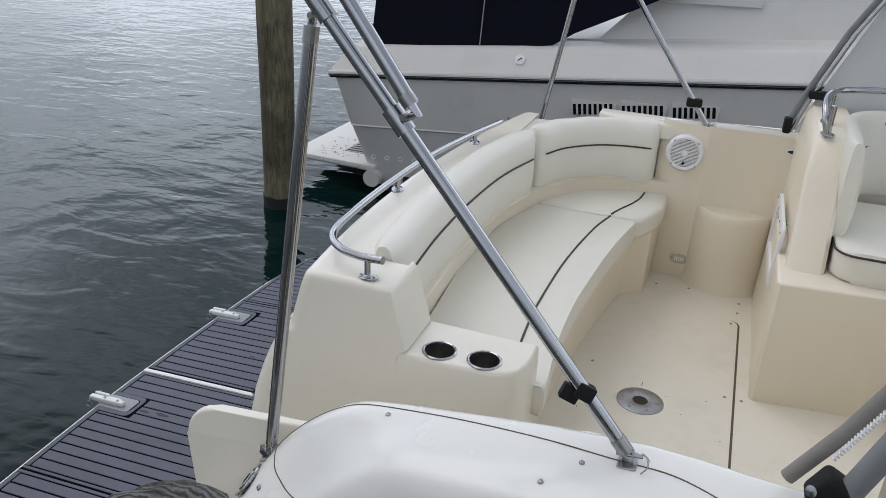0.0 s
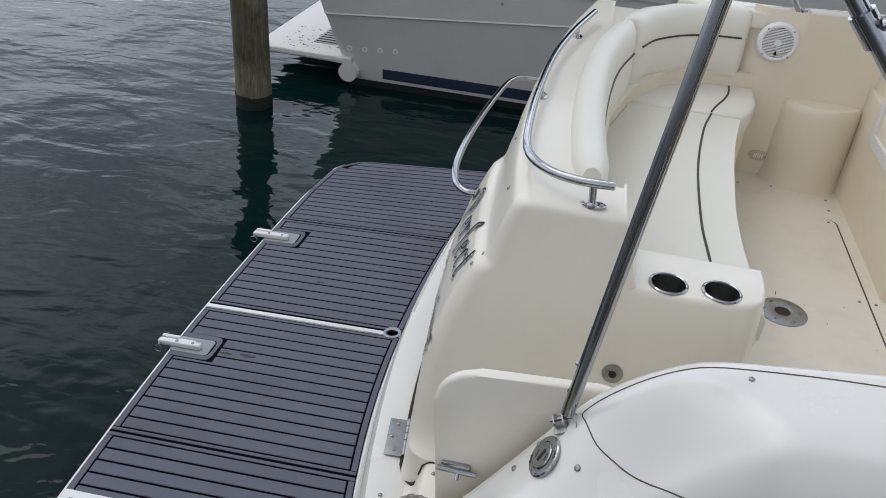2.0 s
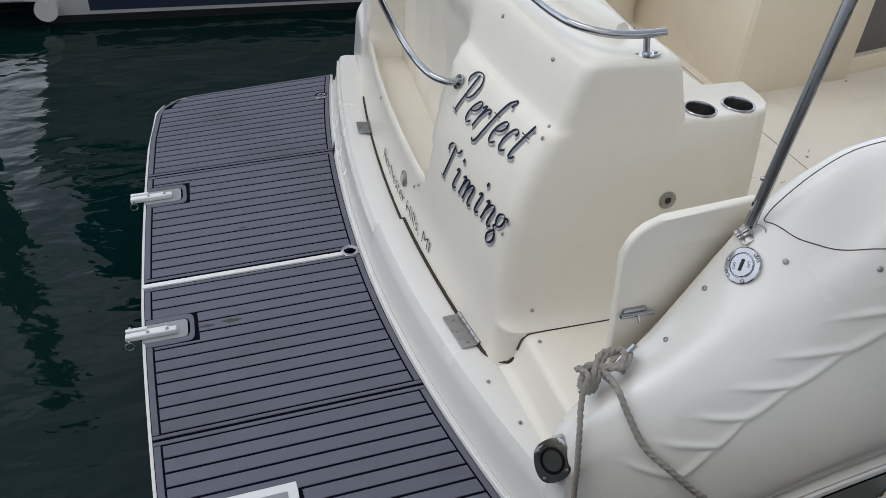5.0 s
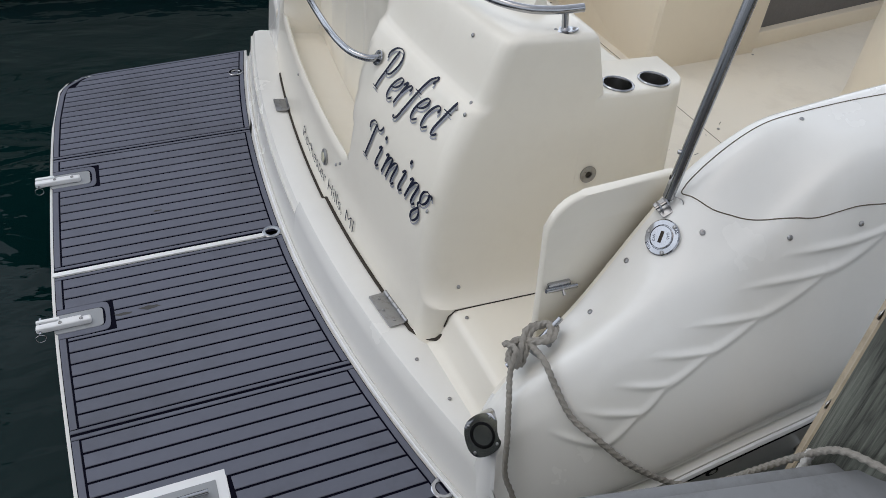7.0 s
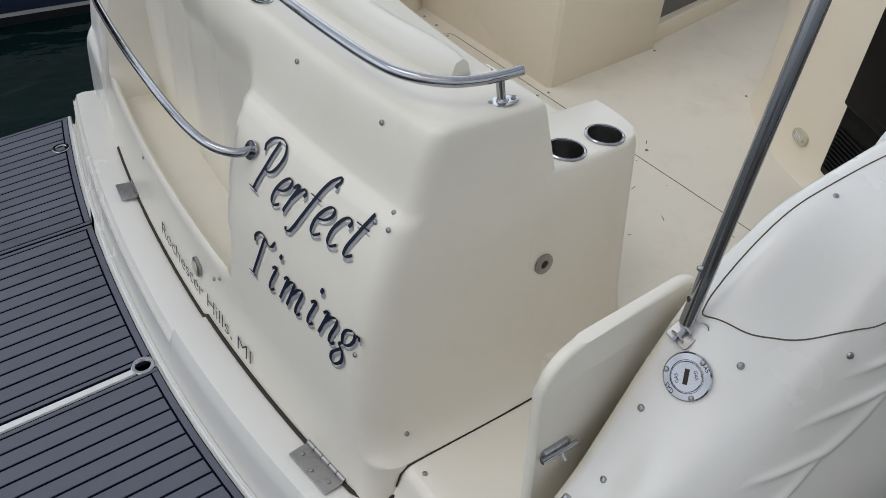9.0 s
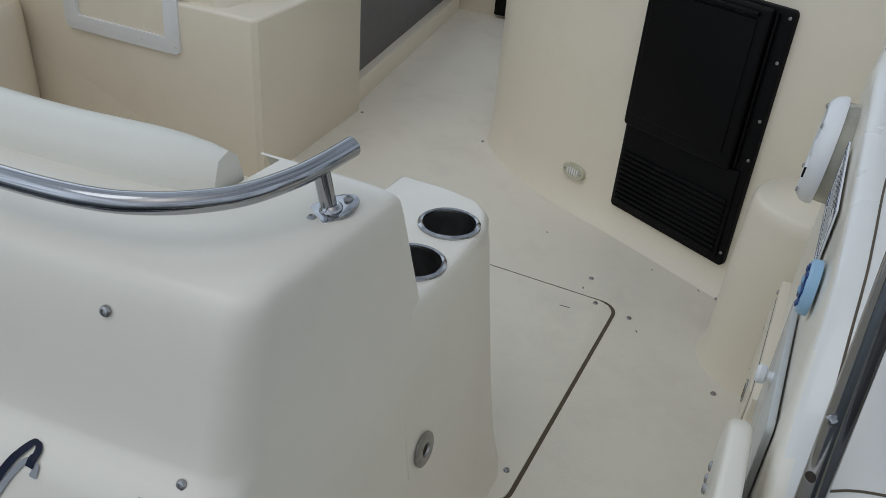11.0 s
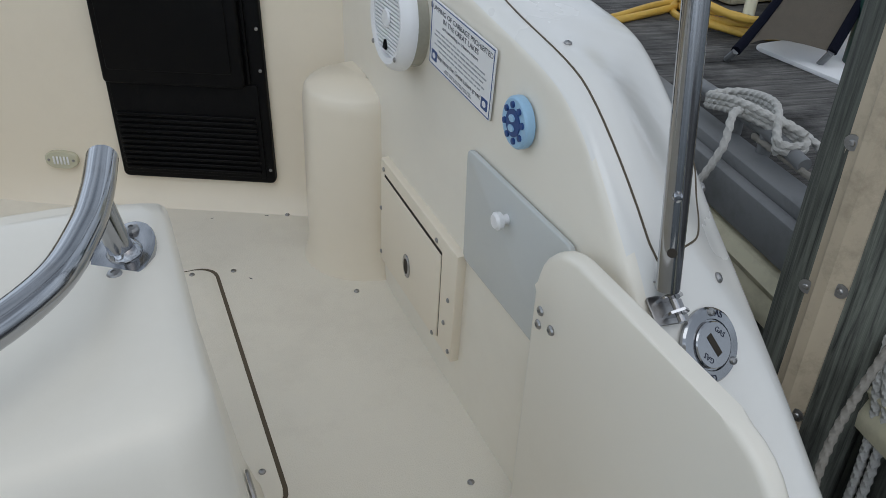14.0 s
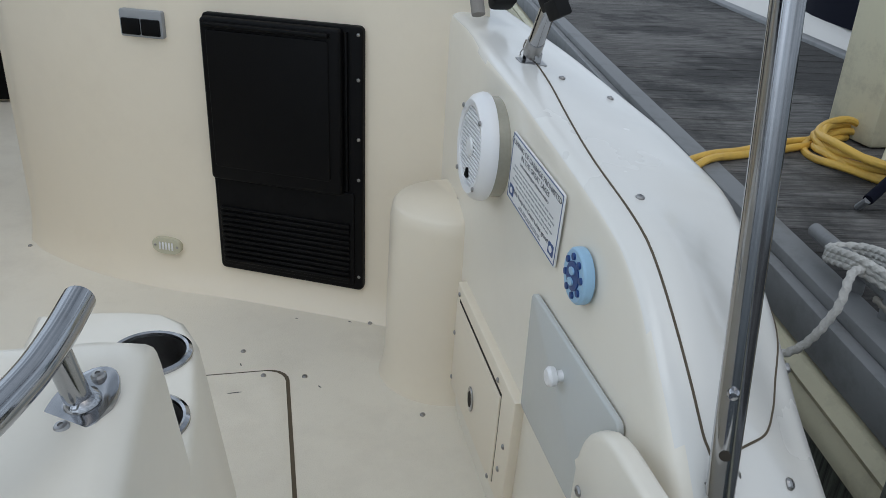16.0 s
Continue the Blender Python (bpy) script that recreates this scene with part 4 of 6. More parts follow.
def fender_cleat(y):
    c = thing("fender_bracket", (aft(y), y, 0.3), "white plastic fender bracket on the platform edge", "bracket", "platform brackets")
    x0 = aft(y)
    part("well", prism(rounded(x0 + 0.003, y - 0.046, x0 + 0.150, y + 0.046, 0.014), 0.296, 0.3024, 0.001), GREYPL, c, "worn grey steel plate")
    part("arm", prism(rounded(x0 - 0.050, y - 0.027, x0 + 0.115, y - 0.002, 0.006, 3), 0.3024, 0.324, 0.005), WHITE, c, "white bracket arm")
    part("arm", prism(rounded(x0 - 0.050, y + 0.008, x0 + 0.020, y + 0.022, 0.004, 3), 0.3024, 0.322, 0.003), WHITE, c)
    part("bridge", box((x0 + 0.015, y - 0.008, 0.3024), (x0 + 0.085, y + 0.014, 0.316), 0.003), WHITE, c)
    part("pin", tube([(x0 - 0.038, y - 0.042, 0.313), (x0 - 0.038, y + 0.036, 0.313)], 0.004, 8), STEEL, c)
    part("pin_ring", tube([(x0 - 0.038 + 0.015 * math.cos(a), y - 0.047, 0.300 + 0.015 * math.sin(a)) for a in np.linspace(0, 6.28, 18)], 0.0015, 6), STEEL, c)
    screws(c, [((x0 + 0.022, y - 0.0145, 0.324), (0, 0, 1)), ((x0 + 0.085, y - 0.0145, 0.324), (0, 0, 1))])
    return c


brackets = [fender_cleat(y) for y in CLEATS]


def fanned(p):
    """The planks fan out slightly from the stern towards the aft edge."""
    k = float(np.interp(p.y, [-1.6, -0.75, 0.0, 0.78, 1.6], [0.04, 0.05, 0.065, 0.10, 0.19]))
    shift = float(np.interp(p.y, [-1.6, -0.77, 0.0, 0.747, 1.6], [0.0, 0.022, 0.006, 0.038, 0.0]))
    return Vector((p.x, p.y + k * (p.x - 0.05) + shift, p.z))


for top in [plat, lad] + brackets:
    for ob in top.children_recursive:
        if ob.data == SCREW:
            ob.matrix_basis.translation = fanned(ob.matrix_basis.translation)
        else:
            for v in ob.data.vertices:
                v.co = fanned(v.co)

# corner filler between the block and the port quarter
rows = []
for z in np.linspace(0.43, 1.28, 18):
    f0 = face_x(1.24, z)
    rows.append([tuple(p) + (z,) for p in spline([(f0 + 0.05, 1.16), (f0 + 0.002, 1.235), (f0, 1.32), (f0 + 0.01, 1.40), (f0 + 0.06, 1.47), (f0 + 0.20, 1.55)], 22)])
part("corner_filler", grid(rows), GEL_HULL, boat, "white rounded corner of the stern", 60)
# old smudges on the foam
for x, y, a, c in ((-0.575, -0.315, 0.030, 0.007), (-0.49, -0.305, 0.034, 0.009), (-0.405, 0.245, 0.018, 0.006)):
    wv = random.Random(round(x * 1000))
    o = [(x + a * math.cos(k * 0.45) * wv.uniform(0.7, 1.2), y + c * math.sin(k * 0.45) * wv.uniform(0.6, 1.3)) for k in range(14)]
    part("smudge", prism(o, 0.3029, 0.3033, 0.0), SMUDGE, plat, "dark scuff mark")


# ---- inner structure: seat base, port niche, console, bulkhead ----
FRONT = [(1.150, -0.60), (1.124, -0.323), (1.118, -0.1), (1.126, 0.117), (1.160, 0.532), (1.221, 0.93)]
front = [tuple(p) for p in spline(FRONT, 24)]
base = [(x - 0.045, y) for x, y in front] + [(1.27, 1.02), (1.285, 1.34), (0.6, 1.34), (0.6, -0.60)]
part("bench_base", prism(base, 0.66, 0.995, 0.008), LINER, boat, "cream moulded bench front")
part("bench_riser", prism([(0.60, -0.58), (0.70, -0.58), (0.665, 0.0), (0.67, 0.5), (0.75, 0.86), (0.90, 1.14), (1.10, 1.25), (1.32, 1.28), (1.32, 1.36), (0.6, 1.36)], 0.9, 1.16, 0.01), LINER, boat)
# port wall: a shallow rounded hollow over a half-round column
rows = []
for z in (0.66, 0.9, 1.05, 1.10, 1.2, 1.30, 1.38, 1.43, 1.455):
    deep = 0.032 * min(1, max(0, (z - 1.02) / 0.15)) * (1 - 0.5 * max(0, (z - 1.35) / 0.1))
    row = [(1.22, 1.32, z), (1.30, 1.272, z), (1.42, 1.264, z)]
    row += [(1.62 - 0.18 * math.cos(math.pi * k / 14), 1.262 + deep * math.sin(math.pi * k / 14) ** 2, z) for k in range(15)]
    rows.append(row + [(1.84, 1.255, z), (1.95, 1.25, z)])
part("port_wall", grid(rows), LINER, boat, "cream cockpit wall with a rounded hollow", 45)
rows = []
for z, s in ((0.66, 1.14), (0.70, 1.04), (0.74, 1.0), (0.9, 0.99), (1.04, 0.975), (1.065, 0.95), (1.076, 0.90), (1.078, 0.0)):
    rows.append([(1.615 + 0.185 * s * math.cos(a), 1.31 - 0.165 * s * math.sin(a), z) for a in np.linspace(-0.2, math.pi + 0.2, 30)])
part("port_column", grid(rows), LINER, boat, "half-round cream column with a flat ledge", 50)
cap = [(0.90, 1.40), (0.98, 1.33), (1.16, 1.29), (1.40, 1.277)] + [(1.62 - 0.20 * math.cos(math.pi * k / 10), 1.276 + 0.028 * math.sin(math.pi * k / 10)) for k in range(11)] + [(1.95, 1.272), (1.95, 1.47), (0.90, 1.47)]
part("port_top", prism(cap, 1.362, 1.428, 0.014), GEL, boat, "white coaming top")

console = thing("lounge_console", (2.1, 0.8, 0.685), "cream moulded console with a lounge seat and an open shelf", "console")
part("plinth", prism([(1.768, 0.285), (1.782, 0.27), (2.455, 0.352), (2.475, 0.372), (2.475, 1.32), (1.78, 1.32)], 0.66, 1.18, 0.012), LINER, console)
rows = []
for z, x0, y0 in ((0.67, 1.77, 0.285), (1.03, 1.782, 0.30), (1.20, 1.80, 0.42), (1.5, 1.80, 0.56), (1.60, 1.81, 0.62), (1.63, 1.83, 0.66)):
    rows.append([(x0 + 0.13, 1.34, z), (x0 + 0.13, y0 + 0.015, z), (x0 + 0.115, y0, z), (x0 + 0.02, y0, z), (x0, y0 + 0.02, z), (x0, 1.34, z)])
aft_wall = part("aft_wall", grid(rows, True, cap=True), LINER, console, "", 35)
cut(aft_wall, box((1.70, 0.605, 1.070), (1.89, 0.965, 1.236)))
SM = facing((1.778, 0.785, 1.15), (-1, 0, 0.03))
fb = prism(rounded(-0.235, -0.128, 0.235, 0.128, 0.02), 0, 0.012, 0.003, SM)
shelf = part("shelf_frame", fb, WHITE, console, "white shelf frame with screws")
cut(shelf, box((-0.18, -0.082, -0.05), (0.18, 0.086, 0.05), 0, SM))
screws(shelf, [((1.766, y, z), (-1, 0, 0)) for y in (0.565, 0.70, 0.86, 1.005) for z in (1.043, 1.257)], 0.8)
for name, mat, y, h, label in (("bottle", GREENPL, 0.90, 0.15, "green plastic bottle on the shelf"), ("cleaner_jar", ORANGE, 0.66, 0.12, "orange plastic jar on the shelf"), ("folded_cloth", TEAL, 0.80, 0.05, "turquoise folded cloth on the shelf")):
    if name == "folded_cloth":
        solid(name, box((1.80, y - 0.09, 1.077), (1.86, y + 0.05, 1.077 + h), 0.012, segments=3), mat, label, "cloth")
    else:
        solid(name, lathe([(0.0, 0), (0.036, 0), (0.038, 0.01), (0.038, h * 0.7), (0.018, h * 0.85), (0.018, h), (0, h)], 20, pose(1.84, y, 1.078)), mat, label, "bottle" if name == "bottle" else "jar")

BULK = [(1.83, -1.36), (1.895, -1.22), (1.955, -1.105), (2.045, -0.93), (2.132, -0.753), (2.20, -0.60), (2.31, -0.42), (2.44, -0.275), (2.53, -0.205), (2.65, -0.17), (3.2, -0.15)]
pts = spline([(x - 0.006, y + 0.027) for x, y in BULK], 70)
rows = [[(x - 0.05 * max(0, (0.78 - z) / 0.1) ** 2, y, z) for x, y in pts] for z in (0.66, 0.69, 0.71, 0.74, 0.78, 0.9, 1.1, 1.3, 1.5, 1.58)]
rows.append([(x + 0.015, y - 0.006, 1.60) for x, y in pts])
rows.append([(x + 0.30, y - 0.10, 1.61) for x, y in pts])
part("helm_bulkhead", grid(rows), LINER, boat, "tall curved cream bulkhead under the helm", 50)
# rounded column against the coaming
rows = []
for z, s, in ((0.66, 1.18), (0.70, 1.06), (0.74, 1.01), (0.9, 0.99), (1.075, 0.96), (1.10, 0.93), (1.11, 0.87), (1.112, 0.0)):
    rows.append([(1.675 + 0.135 * s * math.cos(a), -1.245 + 0.145 * s * math.sin(a), z) for a in np.linspace(-0.4, math.pi + 0.4, 30)])
part("corner_column", grid(rows), LINER, boat, "half-round cream column", 50)
# companionway beyond
part("carpet_wall", prism([(2.50, 0.43), (4.06, 0.76), (4.06, 0.84), (2.50, 0.53)], 0.76, 1.3, 0.006), CARPET, boat, "grey carpeted side of the companionway")
part("carpet_kerb", prism([(2.478, 0.385), (4.06, 0.71), (4.06, 0.86), (2.478, 0.60)], 0.68, 0.77, 0.008), LINER, boat)
part("cabin_front", box((4.1, -1.0, 0.6), (4.28, 1.0, 1.55), 0.01), LINER, boat)
part("cabin_door", box((4.06, -0.15, 0.70), (4.1, 0.5, 1.5), 0.008), BLACK, boat, "dark cabin door")

# ---- cushions ----
def cushion(outline, z0, z1, label, name="seat_cushion", piping=None, rnd=0.024):
    c = thing(name, (outline[0][0], outline[0][1], z0), label, "cushion", "bench cushions")
    bm = prism(outline, z0, z1, rnd, segments=4)
    part("pad", bm, VINYL, c, "", 60)
    if piping:
        part("piping", tube(piping, 0.0042, 8), PIPING, c, "dark brown piping")
    return c


PIPE = [(1.032, -0.545), (1.012, -0.30), (1.003, -0.109), (1.011, 0.287), (1.049, 0.662), (1.090, 0.862)]
c = cushion([(x, y) for x, y in front if y < 0.86] + [(1.208, 0.868), (0.74, 0.868), (0.672, 0.5), (0.665, 0.0), (0.70, -0.575), (1.14, -0.60)], 0.992, 1.092,
            "long cream vinyl bench cushion with dark piping", piping=[(x, y, 1.0925) for x, y in spline(PIPE, 40)])
cushion([(0.75, 0.878), (1.215, 0.878), (1.26, 0.96), (1.30, 1.10), (1.305, 1.285), (0.98, 1.27), (0.83, 1.12)], 0.992, 1.094, "cream vinyl corner seat cushion with dark piping",
        piping=[(x, y, 1.095) for x, y in spline([(1.092, 0.885), (1.12, 0.97), (1.155, 1.06), (1.18, 1.15), (1.19, 1.25)], 24)])


def backrest(path, label, ends=0.0):
    """A padded back swept along its front line, with one piping line."""
    p = spline(path, 44)
    c = thing("backrest_cushion", (p[0][0], p[0][1], 1.14), label, "cushion", "bench cushions")
    sec = [(0.0, 1.125), (0.018, 1.128), (0.03, 1.15), (0.038, 1.22), (0.034, 1.30), (0.030, 1.315), (0.033, 1.33), (0.026, 1.395), (0.008, 1.424), (-0.02, 1.436), (-0.055, 1.43), (-0.072, 1.405), (-0.075, 1.30), (-0.07, 1.13)]
    rows, line = [], []
    for i, q in enumerate(p):
        d = p[min(i + 1, 43)] - p[max(i - 1, 0)]
        d /= np.linalg.norm(d)
        n = np.array((d[1], -d[0]))
        e = min(i, 43 - i)
        k = (0.55, 0.82, 0.95, 1.0)[min(e, 3)]
        rows.append([(q[0] + n[0] * (s * k - 0.02 * (1 - k)), q[1] + n[1] * (s * k - 0.02 * (1 - k)), 1.28 + (z - 1.28) * (0.93 + 0.07 * k) + 0.0015 * math.sin(i * 0.7)) for s, z in sec])
        if 1 < i < 42:
            line.append((q[0] + n[0] * 0.0335 * k, q[1] + n[1] * 0.0335 * k, 1.316))
    part("pad", grid(rows, True, cap=True), VINYL, c, "", 60)
    part("piping", tube(line, 0.004, 8), PIPING, c, "dark brown piping")
    return c


backrest([(0.66, -0.60), (0.625, -0.2), (0.62, 0.2), (0.645, 0.55), (0.71, 0.86)], "curved cream vinyl backrest along the transom")
backrest([(0.72, 0.885), (0.79, 1.06), (0.92, 1.20), (1.06, 1.265), (1.215, 1.285)], "curved cream vinyl corner backrest with dark piping")
# lounge seat on the console
c = cushion(rounded(1.945, 0.375, 2.47, 0.98, 0.07), 1.181, 1.30, "cream vinyl lounge seat cushion with dark piping", piping=[(x, y, 1.285) for x, y in rounded(1.942, 0.372, 2.473, 0.983, 0.072) + [(2.473, 0.90)]])
lb = thing("backrest_cushion", (1.98, 0.9, 1.3), "cream vinyl lounge backrest with dark piping", "cushion")
rows = []
LB = spline([(1.955, 0.52), (1.965, 0.75), (1.985, 0.98), (2.10, 1.12), (2.35, 1.16), (2.6, 1.17)], 30)
for i, q in enumerate(LB):
    d = LB[min(i + 1, 29)] - LB[max(i - 1, 0)]
    d /= np.linalg.norm(d)
    n = np.array((d[1], -d[0]))
    k = (0.5, 0.8, 0.94, 1.0)[min(i, 29 - i, 3)]
    rows.append([(q[0] + n[0] * s * k, q[1] + n[1] * s * k, z) for s, z in spline([(-0.02, 1.29), (0.025, 1.298), (0.04, 1.33), (0.042, 1.42), (0.034, 1.54), (0.016, 1.62), (-0.02, 1.648), (-0.05, 1.62), (-0.055, 1.45), (-0.05, 1.30)], 40)])
part("pad", grid(rows, True, cap=True), VINYL, lb, "", 60)
part("piping", tube([(q[0] + 0.035 * 0.9, q[1] - 0.012, 1.52) for q in LB[3:]], 0.004, 8), PIPING, lb)


# ---- rails ----
def flange(parent, at, normal, r=0.028, long=1.3, up=(0.9, 0.3, 0.1)):
    m = facing(at, normal, up)
    f = part("flange", prism([(r * long * math.cos(a), r * 0.78 * math.sin(a)) for a in np.linspace(0, 2 * math.pi, 28, endpoint=False)], 0, 0.005, 0.0015, m), STEEL, parent)
    screws(f, [(m @ Vector((s * r * long * 0.68, 0, 0.005)), normal) for s in (-1, 1)], 0.9)
    return f


rail = thing("stern_rail", (0.45, 0, 1.39), "polished stainless rail on the transom", "rail")
RAIL = [(0.692, -0.729, 1.451), (0.645, -0.722, 1.446), (0.60, -0.711, 1.442), (0.545, -0.688, 1.440), (0.495, -0.64, 1.440), (0.465, -0.57, 1.440), (0.449, -0.43, 1.440), (0.440, -0.15, 1.440), (0.448, 0.22, 1.440), (0.485, 0.55, 1.440), (0.545, 0.88, 1.440)]
part("rail_tube", tube(spline(RAIL, 80), 0.0115, 18), STEEL, rail)
for (x, y), up in (((0.648, -0.731), 1.446), ((0.440, -0.045), 1.44), ((0.495, 0.66), 1.44)):
    lean = Vector((-0.10, 0.16, 1)).normalized() if y < -0.5 else Vector((0, 0, 1))
    part("post", tube([Vector((x, y, 1.386)), Vector((x, y, 1.386)) + lean * (up - 1.386)], 0.0092, 16), STEEL, rail)
    flange(rail, (x, y, 1.390), (-0.14, 0.10, 1) if y < -0.5 else (0, 0, 1), up=(0.34, 0.94, 0) if y < -0.5 else (0.9, 0.3, 0.1))
    part("collar", lathe([(0.0092, 0), (0.0135, 0.0), (0.0125, 0.003), (0.0094, 0.006)], 20, facing((x, y, 1.3945), lean, (1, 0, 0))), STEEL, rail)

grab = thing("grab_rail", (0.3, -0.25, 1.117), "bowed stainless grab rail across the transom pocket", "rail")
part("rail_tube", tube(spline([(0.30, -0.25, 1.118), (0.262, -0.245, 1.118), (0.222, -0.195, 1.122), (0.200, -0.09, 1.128), (0.195, 0.1, 1.132), (0.205, 0.40, 1.13), (0.225, 0.68, 1.125), (0.245, 0.82, 1.12), (0.29, 0.885, 1.118), (0.40, 0.89, 1.118)], 60), 0.0115, 14), STEEL, grab)
flange(grab, (face_x(-0.25, 1.117) - 0.002, -0.25, 1.117), (-1, 0, 0.3), 0.03, 1.1)
flange(grab, (0.44, 0.89, 1.118), (-1, 0, 0.2), 0.03, 1.1)

port_rail = thing("console_rail", (1.82, 0.8, 1.62), "bent stainless hand rail round the lounge seat", "rail")
part("rail_tube", tube(spline([(1.85, 0.66, 1.63), (1.83, 0.68, 1.70), (1.84, 0.80, 1.75), (1.95, 0.92, 1.76), (2.3, 0.98, 1.77), (2.6, 1.0, 1.78)], 40), 0.0125, 14), STEEL, port_rail)
for x, y in ((1.85, 0.66), (1.86, 0.86), (2.1, 0.95)):
    part("post", tube([(x, y, 1.60), (x, y, 1.74)], 0.011, 12), STEEL, port_rail)
    flange(port_rail, (x, y, 1.632), (0, 0, 1))


# ---- bimini frame ----
def foot(parent, at, normal):
    m = facing(at, normal, (1, 0, 0.2)) @ Matrix.Scale(0.8, 4)
    f = part("foot_mount", prism(rounded(-0.03, -0.022, 0.03, 0.022, 0.006, 3), 0, 0.005, 0.0015, m), STEEL_DULL, parent)
    for s in (-1, 1):
        part("mount_ear", prism([(-0.016, 0.0), (0.016, 0.0), (0.016, 0.022), (0.0, 0.034), (-0.016, 0.022)], -0.002, 0.002, 0, m @ Matrix.Translation((0, s * 0.012, 0.004)) @ pose(0, 0, 0, 90, 0, 0)), STEEL, f)
    part("pin", tube([m @ Vector((0, -0.026, 0.021)), m @ Vector((0, 0.034, 0.021))], 0.004, 8), STEEL, f)
    c = m @ Vector((0.012, 0.04, 0.012))
    ring = [c + m.to_3x3() @ Vector((0.024 * math.cos(a), 0.008 * math.sin(2 * a), 0.020 * math.sin(a))) for a in np.linspace(0, 6.28, 22)]
    part("pin_ring", tube(ring, 0.0013, 6), STEEL_DULL, f)
    return f


bim = thing("bimini_frame", (1.0, -1.27, 1.3), "stainless bimini top frame of hinged tubes", "canopy frame")
A0 = Vector((0.667, -1.266, 1.215))
A1 = A0 + Vector((0.115, 0.02, 1.0)) * 0.92
foot(bim, (0.664, -1.268, 1.186), (-0.55, -0.12, 0.83))
part("aft_strut", tube([A0, A1], 0.0135, 18), STEEL, bim, "polished tube with a push button")
m = facing(A0 + (A1 - A0) * 0.125, (-0.8, 0.55, 0))
part("push_button", lathe([(0, 0.0), (0.0055, 0.0), (0.0055, 0.017), (0.004, 0.0195), (0, 0.02)], 12, m), STEEL, bim)
part("slot_hole", lathe([(0, 0.0), (0.0055, 0.0), (0.0055, 0.0142), (0, 0.0143)], 12, facing(A0 + (A1 - A0) * 0.055, (-0.8, 0.55, 0))), GAP, bim)
part("sleeve", tube([A1 - Vector((0.003, 0.001, 0.022)), A1 + Vector((0.001, 0, 0.008))], 0.0146, 16), STEEL_DULL, bim)
B0 = Vector((1.432, -1.300, 1.468))
J = Vector((0.954, -1.267, 2.002))
bdir = (J - B0).normalized()
foot(bim, (1.437, -1.301, 1.449), (-0.1, -0.1, 1))
B1 = J + bdir * 0.55
part("main_bow", tube([B0 + bdir * 0.02, B1], 0.0135, 18), STEEL, bim)
part("bow_end", tube([B0, B0 + bdir * 0.032], 0.0148, 16), STEEL_DULL, bim)
for s in (0.0, 0.235):
    part("slide_collar", tube([J + bdir * (s - 0.025), J + bdir * (s + 0.025)], 0.0185, 16), STEEL, bim)
part("joint_bolt", tube([J + Vector((0.020, -0.034, 0.016)), J + Vector((0.020, 0.006, 0.016))], 0.0058, 12), STEEL_DULL, bim)
part("second_bow", tube([J + Vector((0.03, -0.018, 0.035)), J + bdir * 0.55 + Vector((0.07, -0.02, 0.04))], 0.0135, 18), STEEL, bim)
part("jaw", tube([A1 + Vector((0.0, 0, 0.005)), A1 + Vector((0.004, 0, 0.03)), J + bdir * 0.235], 0.0085, 12), STEEL, bim, "jaw slide hinge")
part("jaw_pin", tube([A1 + Vector((0.004, -0.014, 0.026)), A1 + Vector((0.004, 0.014, 0.026))], 0.0055, 10), STEEL_DULL, bim)
end = J + Vector((0.03, -0.018, 0.035))
part("end_ring", tube([end, end + bdir * 0.022], 0.0146, 16), STEEL_DULL, bim)
part("jaw", tube([end + bdir * 0.004, end - bdir * 0.018, J + Vector((0.012, -0.010, 0.008))], 0.0085, 12), STEEL, bim, "jaw slide hinge")
K = B0 + bdir * 0.135
for i, (dx, dz, w) in enumerate(((0.0, 0.0, 0.010), (-0.026, -0.010, 0.006))):
    part("strap", box((-0.017, -0.015, -w - 0.006), (0.017, 0.014, w + 0.006), 0.003, facing(K + Vector((dx, 0, dz)), (0.3, -1, 0.3), (0.4, 0.2, 1))), RUBBER, bim, "black hook-and-loop strap")

bim2 = thing("bimini_frame", (1.42, 1.3, 1.48), "stainless bimini top struts on the port coaming", "canopy frame")
foot(bim2, (1.417, 1.35, 1.428), (0, 0, 1))
C0, C1 = Vector((1.417, 1.35, 1.432)), Vector((0.93, 1.35, 2.09))
part("main_bow", tube([C0, C1 + (C1 - C0) * 0.4], 0.0125, 14), STEEL, bim2)
part("strap", box((-0.035, -0.02, -0.018), (0.035, 0.02, 0.018), 0.007, facing(C0 + (C1 - C0) * 0.16, (0.2, -1, 0), (0, 0, 1))), RUBBER, bim2, "black strap")
part("aft_strut", tube([(0.60, 1.44, 1.0), (0.603, 1.44, 1.34), (0.745, 1.44, 2.2)], 0.0125, 14), STEEL, bim2)


# ---- windshield frames ----
ws = thing("windshield", (1.8, 1.2, 1.5), "pale curtain panel in a grey windshield frame", "windshield")
part("frame_tube", tube([(1.74, 1.22, 1.50), (1.79, 1.21, 1.66), (1.90, 1.2, 1.94), (2.05, 1.19, 2.22)], 0.014, 12), ALU, ws)
part("trim_tube", tube([(1.765, 1.20, 1.50), (1.815, 1.19, 1.66), (1.925, 1.18, 1.94), (2.075, 1.17, 2.22)], 0.008, 10), STEEL, ws)
part("curtain", prism([(0, 0), (1.4, 0), (1.4, 0.8), (0.30, 0.75), (0.06, 0.17)], 0, 0.006, 0.001, Matrix.Translation((1.78, 1.2, 1.50)) @ pose(0, 0, 0, 90, 0, 0)), SMOKED, ws, "pale translucent curtain")
